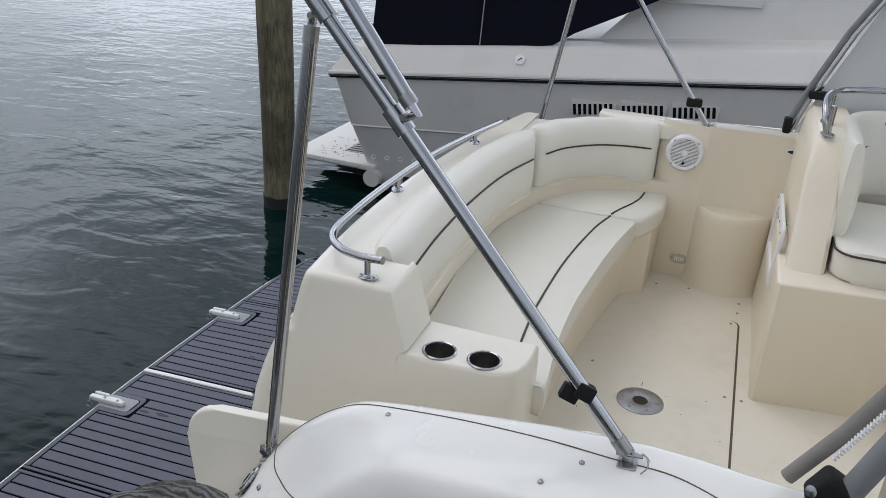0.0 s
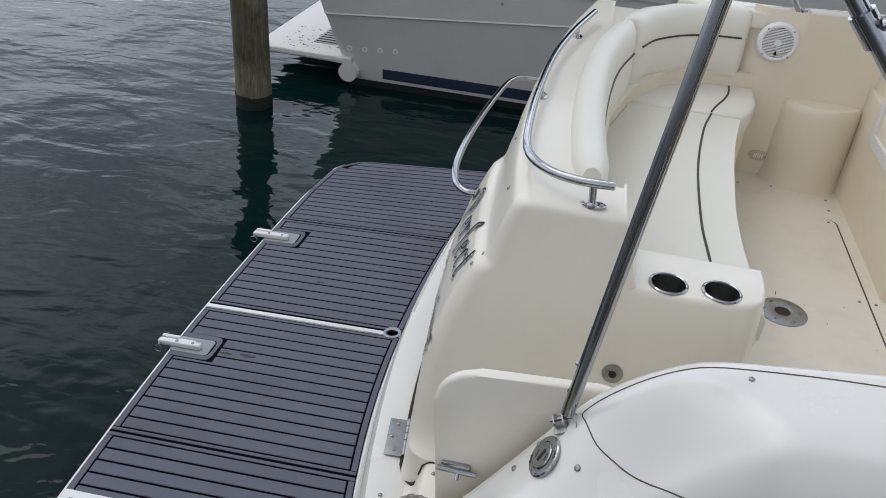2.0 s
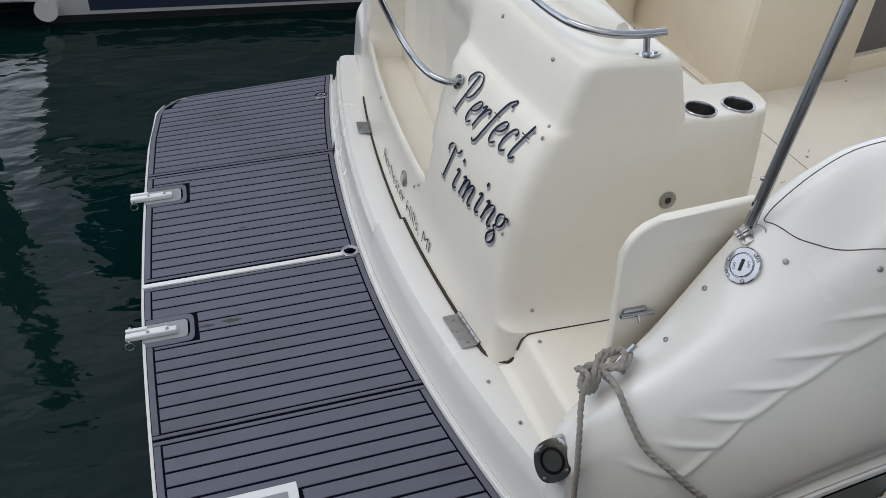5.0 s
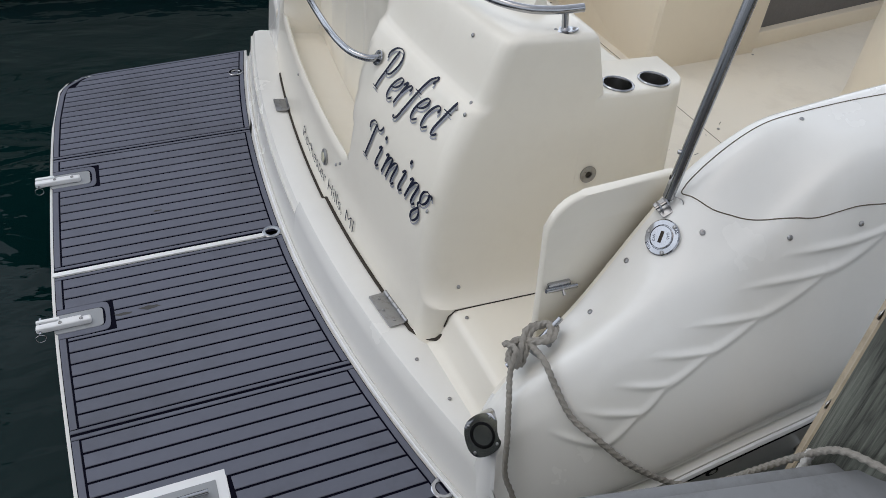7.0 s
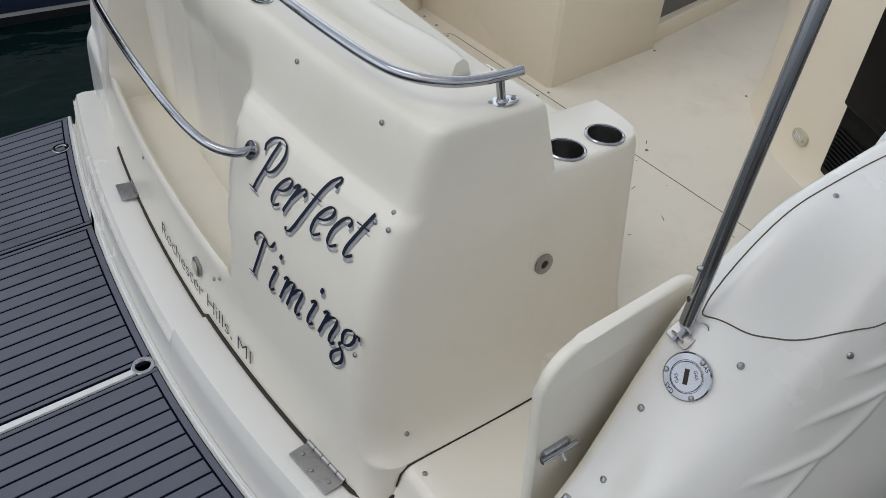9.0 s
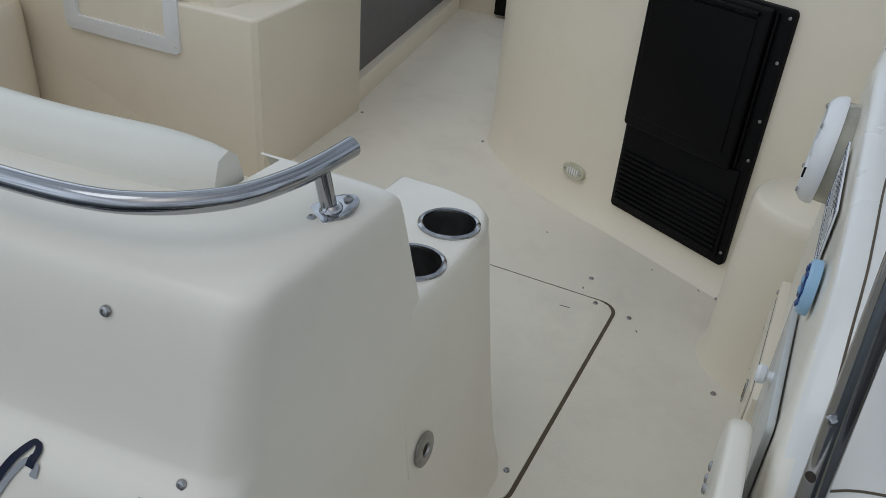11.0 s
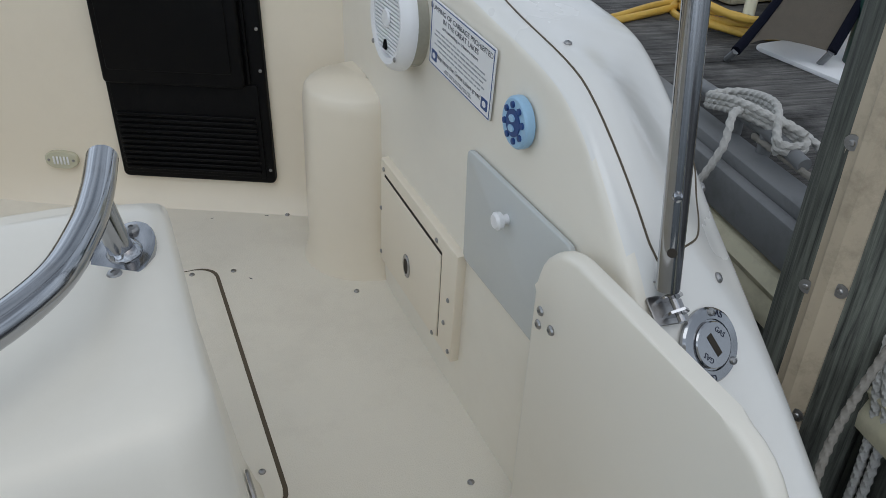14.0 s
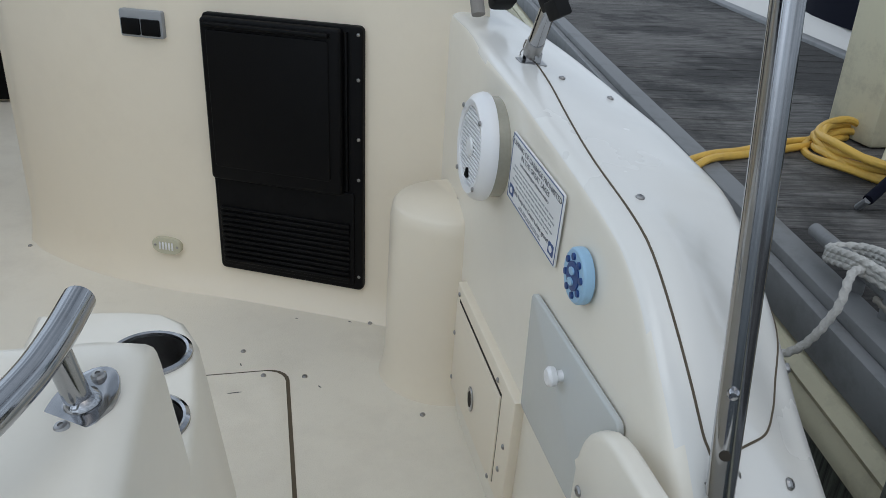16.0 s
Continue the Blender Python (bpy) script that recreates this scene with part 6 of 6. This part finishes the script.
for x, r, nm in ((0.837, 0.022, "drain_fitting"), (1.13, 0.016, "bolt_stub")):
    y = -(lerp(x, BEAM) - 0.055)
    part(nm, lathe([(0, -0.02), (r, -0.02), (r, 0.010 if nm == "drain_fitting" else 0.045), (r * 0.6, 0.012 if nm == "drain_fitting" else 0.047), (0, 0.004)], 18, facing((x, y, 0.497), (0, -1, -0.1))), RUBBER if nm == "drain_fitting" else STEEL_DULL, boat)


# ---- dock ----
DA = radians(-9.5)
DM2 = Matrix.Translation((0.8, -1.885, 0.95)) @ Matrix.Rotation(DA, 4, "Z")
dock = thing("dock", (1.5, -2.8, 0.5), "weathered grey wooden dock with a grey metal edge", "dock", kind="structure")
plank_me = []
rng = random.Random(4)
for v in range(6):
    bm = box((-0.068, -1.365, -0.04), (0.068, -0.09, 0.0), 0.004, None, 1)
    for vv in bm.verts:
        vv.co.z += 0.002 * rng.random()
    me = bpy.data.meshes.new("plank")
    bm.to_mesh(me)
    bm.free()
    me.transform(Matrix.Rotation(radians(90), 4, "Z"))
    me.materials.append(PLANK)
    plank_me.append(me)
x, k = -4.0, 0
while x < 13.5:
    ob = new("plank", plank_me[k % 6])
    ob.parent = dock
    ob.matrix_parent_inverse = dock.matrix_world.inverted()
    ob.matrix_basis = DM2 @ Matrix.Translation((x, 0, 0.0015 * rng.random())) @ Matrix.Rotation(radians(-90 + rng.uniform(-0.15, 0.15)), 4, "Z")
    x += 0.141
    k += 1
part("edge_beam", box((-4, -0.088, -0.10), (13.5, -0.012, 0.012), 0.008, DM2), ALU, dock, "grey metal edge beam")
part("edge_channel", box((-4, -0.010, -0.11), (13.5, 0.025, -0.012), 0.006, DM2), ALU, dock)
sec = [(0.0, -0.12), (0.028, -0.125), (0.045, -0.15), (0.03, -0.175), (0.045, -0.20), (0.04, -0.235), (0.0, -0.245)]
part("rub_strip", grid([[DM2 @ Vector((x, y, z)) for y, z in sec] for x in np.linspace(-4, 13.5, 8)], True, cap=True), RUBSTRIP, dock, "cream ribbed rub strip")
part("fascia", box((-4, -0.08, -0.55), (13.5, -0.002, -0.10), 0.01, DM2), POST, dock, "dark wet wooden fascia")
part("far_edge_beam", box((-4, -1.45, -0.12), (13.5, -1.368, 0.02), 0.008, DM2), ALU, dock)
part("under_beam", box((-4, -1.36, -0.35), (13.5, -0.1, -0.05), 0.02, DM2), ALGAE, dock)
for xx in (-3.0, 4.5, 9.0):
    part("dock_pile", tube([DM2 @ Vector((xx, -0.8, -2.2)), DM2 @ Vector((xx, -0.8, -0.1))], 0.13, 14), ALGAE, dock)


def piling(x, y, top, r, mat, label, name="piling", seed=1):
    """A rough log with a chewed cut end."""
    p = thing(name, (x, y, -0.4), label, "piling")
    rows = []
    for k, z in enumerate(np.linspace(-0.9, top, 26)):
        rows.append([(x + (r + 0.012 * noise.noise((math.cos(a) * 3 + seed, math.sin(a) * 3, z * 0.7))) * math.cos(a), y + (r + 0.012 * noise.noise((math.cos(a) * 3, math.sin(a) * 3 + seed, z * 0.7))) * math.sin(a),
                      z + (0.012 * noise.noise((a * 2, seed, 3)) if k == 25 else 0)) for a in np.linspace(0, 2 * math.pi, 36, endpoint=False)])
    part("log", grid(rows, True, cap=True), mat, p)
    return p


near = piling(0.868, -1.85, 1.545, 0.105, POST, "grey weathered piling at the dock edge with a rubbing strip", seed=5)
rows = []
for k, (f, dz) in enumerate(((1.02, -0.012), (0.97, 0.004), (0.80, 0.010), (0.62, 0.004), (0.45, 0.010), (0.28, 0.003), (0.12, 0.008), (0.0, 0.006))):
    rows.append([(0.868 + 0.105 * f * math.cos(a) + 0.004 * math.sin(3 * a), -1.85 + 0.105 * f * math.sin(a), 1.547 + dz + 0.008 * noise.noise((3 * math.cos(a) * f, 3 * math.sin(a) * f, 1)) + 0.01 * f * math.sin(2 * a + 1)) for a in np.linspace(0, 2 * math.pi, 40, endpoint=False)])
part("cut_end", grid(rows, True, cap=True), ENDGRAIN, near, "cracked grey cut end")
nd = Vector((-0.276, 0.961, 0)).normalized()
mm = facing((0.868, -1.85, 0.75), nd) @ Matrix.Translation((0, 0, -0.026))
part("rub_strip", grid([[mm @ Vector((0.78 * a, z, b_)) for a, b_ in ((-0.046, 0.105), (-0.046, 0.126), (-0.034, 0.130), (-0.022, 0.133), (-0.012, 0.143), (0.012, 0.143), (0.022, 0.133), (0.034, 0.130), (0.046, 0.126), (0.046, 0.105))] for z in np.linspace(-0.35, 0.66, 8)], True, cap=True), BEIGE, near, "beige vinyl rub strip")
for z in (0.48, 0.22, -0.05):
    for s in (-0.0265, 0.0265):
        part("washer", lathe([(0, 0), (0.013, 0), (0.013, 0.002), (0, 0.003)], 16, mm @ Matrix.Translation((s, z + 0.02 * (s > 0), 0.130))), STEEL_DULL, near)
        screws(near, [(mm @ Vector((s, z + 0.02 * (s > 0), 0.1325)), nd)], 0.9)
hang = thing("spare_line", (0.66, -2.0, 1.0), "white laid rope hanging beside the piling", "rope")
for dx in (0.0, 0.022):
    part("strand", rope([(0.745 - dx * 0.2, -1.815, 0.93), (0.742 - dx * 0.8, -1.827, 0.836), (0.734 - dx, -1.841, 0.762), (0.725 - dx, -1.846, 0.637), (0.72 - dx * 0.8, -1.85, 0.35)], 0.0085, 150), ROPE, hang)

far = piling(-2.16, 3.38, 3.2, 0.145, PILE_FAR, "brown timber piling standing in the water", seed=9)
part("tide_band", grid([[(-2.16 + 0.151 * math.cos(a), 3.38 + 0.151 * math.sin(a), z + 0.02 * noise.noise((a * 2, z, 4))) for a in np.linspace(0, 2 * math.pi, 32, endpoint=False)] for z in (-0.6, -0.31, -0.2)], True), ALGAE, far, "dark wet band")

# dock cleat with mooring rope
dc = thing("dock_cleat", (1.32, -2.12, 0.99), "grey dock cleat wound with white rope", "cleat")
D = lambda x, y, z: DM2 @ Vector((x + 0.10, y + 0.0, z))
part("horn_bar", tube([D(0.30, -0.085, 0.045), D(0.42, -0.085, 0.062), D(0.58, -0.085, 0.062), D(0.78, -0.09, 0.055)], 0.017, 14), ALU, dc)
for xx in (0.44, 0.56):
    part("leg", tube([D(xx, -0.085, 0.005), D(xx, -0.085, 0.06)], 0.016, 12), ALU, dc)
mr = thing("mooring_rope", (1.3, -2.1, 1.03), "white laid mooring rope on the dock cleat", "rope")
w = []
for k in range(3):
    s = 0.012 * k
    w += [D(0.36, -0.055, 0.05 + s), D(0.47, -0.11, 0.088 + s), D(0.62, -0.125, 0.06 + s), D(0.64, -0.05, 0.05 + s), D(0.50, -0.045, 0.085 + s), D(0.36, -0.12, 0.06 + s)]
part("winding", rope(w, 0.009, 320), ROPE, mr)
part("lead", rope([D(0.5, -0.05, 0.09), D(0.46, 0.0, 0.10), D(0.42, 0.04, 0.03), D(0.45, 0.10, -0.08), D(0.6, 0.22, -0.16), D(0.9, 0.36, -0.2)], 0.009, 130), ROPE, mr)
part("tail", rope([D(0.47, -0.10, 0.09), D(0.42, -0.16, 0.06), D(0.28, -0.20, 0.02), D(0.15, -0.28, 0.015), D(0.02, -0.25, 0.015), D(-0.10, -0.3, 0.015)], 0.009, 130), ROPE, mr)

# yellow hose coil by a pedestal
hose = thing("garden_hose", (2.1, -2.7, 0.99), "yellow garden hose coiled on the dock", "hose")
pts = []
for k in range(150):
    a = k * 0.21
    pts.append((2.20 + (0.31 + 0.035 * math.sin(k * 0.31)) * math.cos(a) * 0.8, -2.81 + (0.26 + 0.03 * math.cos(k * 0.23)) * math.sin(a), 0.954 + 0.011 + 0.0145 * (k // 30) + 0.008 * math.sin(k * 0.9)))
part("coil", tube(spline(pts, 420), 0.0125, 9), HOSE, hose)
part("run", tube(spline([pts[0], (2.36, -2.58, 0.968), (2.30, -2.32, 0.965), (2.25, -2.19, 0.975), (2.2, -2.10, 0.965)], 60), 0.0125, 9), HOSE, hose)
part("run", tube(spline([pts[3], (2.40, -2.52, 0.968), (2.34, -2.34, 0.965), (2.29, -2.21, 0.975), (2.26, -2.11, 0.965)], 60), 0.0125, 9), HOSE, hose)
ped = thing("power_pedestal", (2.25, -2.75, 0.98), "cream dock power pedestal with a grey edge strip", "pedestal")
part("cabinet", box((2.34, -3.06, 0.955), (2.58, -2.82, 2.1), 0.02), RUBSTRIP, ped)
part("corner_strip", box((2.328, -2.93, 0.96), (2.342, -2.90, 2.0), 0.003), ALU, ped)
part("conduit_stub", tube([(2.14, -2.72, 0.975), (2.22, -2.80, 1.02)], 0.02, 12), RUBSTRIP, ped)
um = thing("umbrella_base", (1.72, -2.66, 0.985), "white square base plate with a dark green post", "umbrella base")
part("plate", prism(rounded(-0.21, -0.22, 0.21, 0.22, 0.03), 0.0, 0.012, 0.004, pose(1.74, -2.80, 0.953, 0, 0, 2)), WHITE, um)
part("post", tube([(1.70, -2.76, 0.96), (1.70, -2.77, 1.9)], 0.05, 20), GREEN, um)
ch = thing("mesh_chair", (1.85, -2.75, 1.0), "tan mesh folding chair with navy trim", "chair")
CA, CB, CC, CD = Vector((1.825, -2.40, 1.0)), Vector((2.03, -2.90, 1.42)), Vector((1.69, -2.62, 1.015)), Vector((1.86, -3.02, 1.42))
rows = []
for u in np.linspace(0, 1, 12):
    a, c = CA.lerp(CB, u) + Vector((0, 0, -0.06 * math.sin(math.pi * u))), CC.lerp(CD, u)
    rows.append([a.lerp(c, v) + Vector((0.05, 0.0, 0.02)) * math.sin(math.pi * v) for v in np.linspace(0, 1, 10)])
bm = grid(rows)
bmesh.ops.solidify(bm, geom=bm.faces[:], thickness=0.006)
part("sling", bm, TANMESH, ch, "tan woven mesh sling")
part("trim", tube([r[0] for r in rows], 0.015, 10), CANVAS, ch, "navy edge trim")
part("trim", tube([r[-1] for r in rows], 0.015, 10), CANVAS, ch, "navy edge trim")
for p in (CA, CC):
    part("leg", tube([p, (p.x + 0.05, p.y - 0.02, 0.958)], 0.010, 8), ALU, ch)
for p, q in ((CB, CA), (CD, CC)):
    part("frame_tube", tube([p + Vector((0, 0, -0.01)), (q.x + 0.28, q.y - 0.36, 0.958)], 0.011, 8), ALU, ch)
# boat across the dock
ob2 = thing("far_boat", (6.0, -5.4, 0.3), "white boat with a dark navy cover across the dock", "boat")
part("hull", grid([[(x, -4.1 - 0.25 * max(0, 3.6 - x) ** 2 - d, z) for d, z in ((0.25, -0.6), (0.06, 0.2), (0.0, 0.9), (0.12, 1.0), (1.6, 1.1))] for x in np.linspace(2.2, 9.5, 16)]), NB_HULL, ob2)
rows = []
for x in np.linspace(2.4, 5.2, 14):
    u = (x - 3.8) / 1.4
    h = 0.75 * math.sqrt(max(0.001, 1 - u * u))
    rows.append([(x, -4.75 + 0.5 * math.cos(a) * (0.4 + h), 1.0 + h * math.sin(a)) for a in np.linspace(0, math.pi, 12)])
part("cover", grid(rows), CANVAS, ob2, "navy canvas cover")

# ---- neighbouring boat ----
nb = thing("neighbour_boat", (0, 5.2, 0), "grey-white cabin cruiser with a navy canvas in the next slip", "boat")
SHEER = lambda x: 0.83 + 0.100 * (x + 1.95) - 0.004 * max(0, x - 2) ** 2
KN = lambda x: 0.345 + 0.075 * (x + 1.8)
rows = []
for x in [-1.97, -1.955, -1.9] + list(np.linspace(-1.7, 7.5, 30)):
    c = 0.10 if x < -1.96 else (0.03 if x < -1.92 else 0)
    rake = lambda z: 0.36 * (0.83 - z) / 1.1 if x < -1.0 else 0.36 * (0.83 - z) / 1.1 * max(0, 1 - (x + 1.0) / 2.0)
    y0 = 4.0 + c + 0.02 * max(0, x - 3) ** 2
    rows.append([(x + rake(z), y0 + o, z) for o, z in ((0.55, -0.9), (0.19, -0.38), (0.17, -0.23), (0.165, -0.21), (0.15, -0.10), (0.055, KN(x) - 0.012), (0.032, KN(x)), (0.040, KN(x) + 0.012), (0.0, SHEER(x) - 0.02))] + [(x, y0 - 0.0, SHEER(x))])
part("hull", grid(rows), NB_HULL, nb, "", 30)
part("transom", grid([[(rows[0][k][0], rows[0][k][1], rows[0][k][2]), (rows[0][k][0] - 0.05, rows[0][k][1] + 1.5, rows[0][k][2]), (rows[0][k][0], rows[0][k][1] + 3.0, rows[0][k][2])] for k in range(10)]), NB_HULL, nb)
part("rub_rail", tube([(x, 3.985 + 0.02 * max(0, x - 3) ** 2, SHEER(x) - 0.015) for x in np.linspace(-1.97, 7.5, 40)], 0.026, 10), NB_HULL, nb)
part("rub_insert", tube([(x, 3.962 + 0.02 * max(0, x - 3) ** 2, SHEER(x) - 0.02) for x in np.linspace(-1.97, 7.5, 40)], 0.011, 8), STEEL_DULL, nb)
part("rub_lip", tube([(x, 3.985 + 0.02 * max(0, x - 3) ** 2, SHEER(x) - 0.048) for x in np.linspace(-1.97, 7.5, 40)], 0.010, 8), RUBBER, nb)
rows = []
for x in list(np.linspace(-1.97, 7.5, 26)):
    y0 = 4.0 + 0.02 * max(0, x - 3) ** 2
    s = SHEER(x)
    rows.append([(x, y0 + 0.0, s - 0.005), (x, y0 + 0.03, s + 0.03), (x + 0.12, y0 + 0.14, s + 0.20), (x + 0.15, y0 + 0.17, s + 0.225), (x + 0.15, y0 + 0.40, s + 0.25), (x + 0.2, y0 + 0.42, s + 0.27)] + [(x + 0.2, y0 + 1.0, s + (0.30 + 0.4 * min(1, max(0, x - 0.3))))] + [(x + 0.2, y0 + 2.6, s + 0.30 + 0.4 * min(1, max(0, x - 0.3)))])
part("deck", grid(rows), NB_DECK, nb, "offwhite moulded deck", 30)
# cabin side and canvas enclosure
rows = []
for x in np.linspace(0.35, 6.5, 14):
    s, y0 = SHEER(x) + 0.24, 4.42 + 0.02 * max(0, x - 3) ** 2
    rows.append([(x + 0.0, y0, s), (x + 0.05 + 0.2 * (x < 0.5), y0 + 0.06, s + 0.27), (x + 0.2, y0 + 0.16, s + 0.62), (x + 0.25, y0 + 0.9, s + 0.75)])
part("cabin_side", grid(rows), NB_DECK, nb, "", 30)
part("side_window_trim", prism([(0, 0), (0.9, 0.03), (0.9, 0.10), (-0.05, 0.05)], 0, 0.02, 0.005, Matrix.Translation((0.7, 4.44, SHEER(0.7) + 0.55)) @ pose(0, 0, 0, 78, 0, 0)), NB_HULL, nb)
rows = []
for u, (x, zb, zt) in enumerate(((-1.66, 0.235, 1.3), (-1.6, 0.215, 1.6), (-1.2, 0.205, 1.9), (-0.63, 0.20, 2.0), (-0.2, 0.20, 2.0), (0.05, 0.22, 2.0), (0.20, 0.32, 2.0), (0.42, 0.42, 2.0), (0.70, 0.54, 2.0), (1.0, 0.66, 2.0))):
    s = SHEER(x)
    rows.append([(x + 0.03 * math.sin(u), 4.20 + 0.012 * math.sin(2.1 * u) + 0.05 * k, s + zb + (zt - zb) * k / 5) for k in range(6)] + [(x, 5.6, s + zt + 0.05)])
part("canvas", grid(rows), CANVAS, nb, "navy canvas enclosure", 60)
part("canvas_end", grid([[rows[0][k], (rows[0][k][0] + 0.02, 5.6, rows[0][k][2])] for k in range(6)]), CANVAS, nb)
part("canvas_seam", tube([(-0.62, 4.185 + 0.05 * k, SHEER(-0.62) + 0.21 + 0.36 * k) for k in range(6)], 0.005, 6), GREYPL, nb)
cap = part("deck_filler", lathe([(0, 0), (0.045, 0), (0.045, 0.008), (0.03, 0.014), (0, 0.014)], 24, facing((-0.22, 4.08, SHEER(-0.22) + 0.115), (0, -0.85, 0.55))), WHITE, nb, "white round deck filler")
part("filler_slot", box((-0.022, -0.005, 0.013), (0.022, 0.005, 0.016), 0.001, facing((-0.22, 4.08, SHEER(-0.22) + 0.115), (0, -0.85, 0.55)) @ pose(0, 0, 0, 0, 0, 40)), GAP, cap)
part("hull_button", lathe([(0, 0), (0.014, 0), (0.012, 0.006), (0, 0.008)], 14, facing((-0.26, 4.018, 0.62), (0, -1, 0))), GREYPL, nb)
for k in range(3):
    x0 = 0.27 + 0.40 * k
    zz = SHEER(x0) - 0.245
    v = part("air_vent", prism(rounded(-0.185, -0.062, 0.185, 0.062, 0.006, 2), -0.02, 0.010, 0.003, facing((x0 + 0.185, 4.008, zz), (0, -1, -0.05))), NB_HULL, nb, "louvred engine vent")
    for j in range(8):
        part("louvre", box((-0.165 + 0.043 * j, -0.045, 0.008), (-0.140 + 0.043 * j, 0.045, 0.0125), 0.002, facing((x0 + 0.185, 4.008, zz), (0, -1, -0.05)) @ pose(0, 0, 0, 0, 0, 8), 1), BLACK, v)
for k in range(4):
    x0 = -1.60 + 0.14 * k
    th = part("through_hull", lathe([(0.0, 0.001), (0.013, 0.001), (0.014, 0.012), (0.024, 0.012), (0.026, 0.002)], 18, cap=False, m= facing((x0 + 0.02, 4.125, 0.035 + 0.01 * k), (0, -1, -0.15))), WHITE, nb)
    part("hole", lathe([(0, 0.001), (0.0135, 0.001), (0, 0.0025)], 14, facing((x0 + 0.02, 4.124, 0.035 + 0.01 * k), (0, -1, -0.15))), GAP, th)
part("exhaust", tube([(-1.58, 4.28, -0.17), (-1.585, 4.08, -0.175)], 0.085, 20), NB_DECK, nb, "pale exhaust outlet")
part("boot_stripe", grid([[(x, 4.148, -0.115 + 0.004 * x), (x, 4.162, -0.215)] for x in np.linspace(-1.28, 7, 20)]), BOOT, nb, "navy boot stripe")
part("bottom_paint", grid([[(x, 4.165, -0.245), (x, 4.19, -0.40)] for x in np.linspace(-1.60, 7, 20)]), BOTTOM, nb)
pl = part("swim_step", prism([(-2.40, 4.12), (-1.55, 4.08), (-1.55, 6.9), (-2.40, 6.9), (-2.48, 6.8), (-2.48, 4.22)], -0.105, -0.045, 0.015), NB_DECK, nb, "offwhite swim step with a dark grating")
part("step_edge", tube([(-1.72, 4.085, -0.085), (-2.36, 4.115, -0.085), (-2.49, 4.23, -0.085), (-2.49, 6.8, -0.085)], 0.014, 8), GREYPL, pl)
part("grating", prism(rounded(-2.02, 4.38, -1.78, 4.90, 0.02), -0.06, -0.040, 0.002), GREYPL, pl)
for k in range(7):
    part("grating_slot", box((-2.0, 4.41 + 0.068 * k, -0.045), (-1.80, 4.435 + 0.068 * k, -0.0375), 0.002), GAP, pl)
leaf = bmesh.new()
r2 = random.Random(8)
for k in range(70):
    x, y = r2.uniform(-2.3, -1.75), r2.uniform(4.2, 4.8)
    lathe([(0, 0), (r2.uniform(0.004, 0.012), 0.001), (0, 0.004)], 6, pose(x, y, -0.044, 0, 0, 0), leaf)
tagged(finish("leaf_litter", leaf, ALGAE, None, "scattered dark leaf litter on the swim step"), category="debris", kind="stuff")

# flecks and short scuffs on the cockpit floor
fleck = random.Random(12)
for k in range(26):
    x, y = fleck.uniform(1.0, 2.0), fleck.uniform(-1.05, 0.2)
    z = 0.6893 if 0.98 < x < 1.70 and -0.86 < y < 0.88 else 0.6853
    a, long = fleck.uniform(0, 3.1), fleck.choice((0.003, 0.004, 0.006, 0.016))
    o = [(x + long * math.cos(t) * math.cos(a) - 0.0016 * math.sin(t) * math.sin(a), y + long * math.cos(t) * math.sin(a) + 0.0016 * math.sin(t) * math.cos(a)) for t in (0, 0.9, 2.0, 3.1, 4.2, 5.3)]
    part("scuff", prism(o, z, z + 0.0004, 0.0), SMUDGE, boat, "dark scuff on the floor")
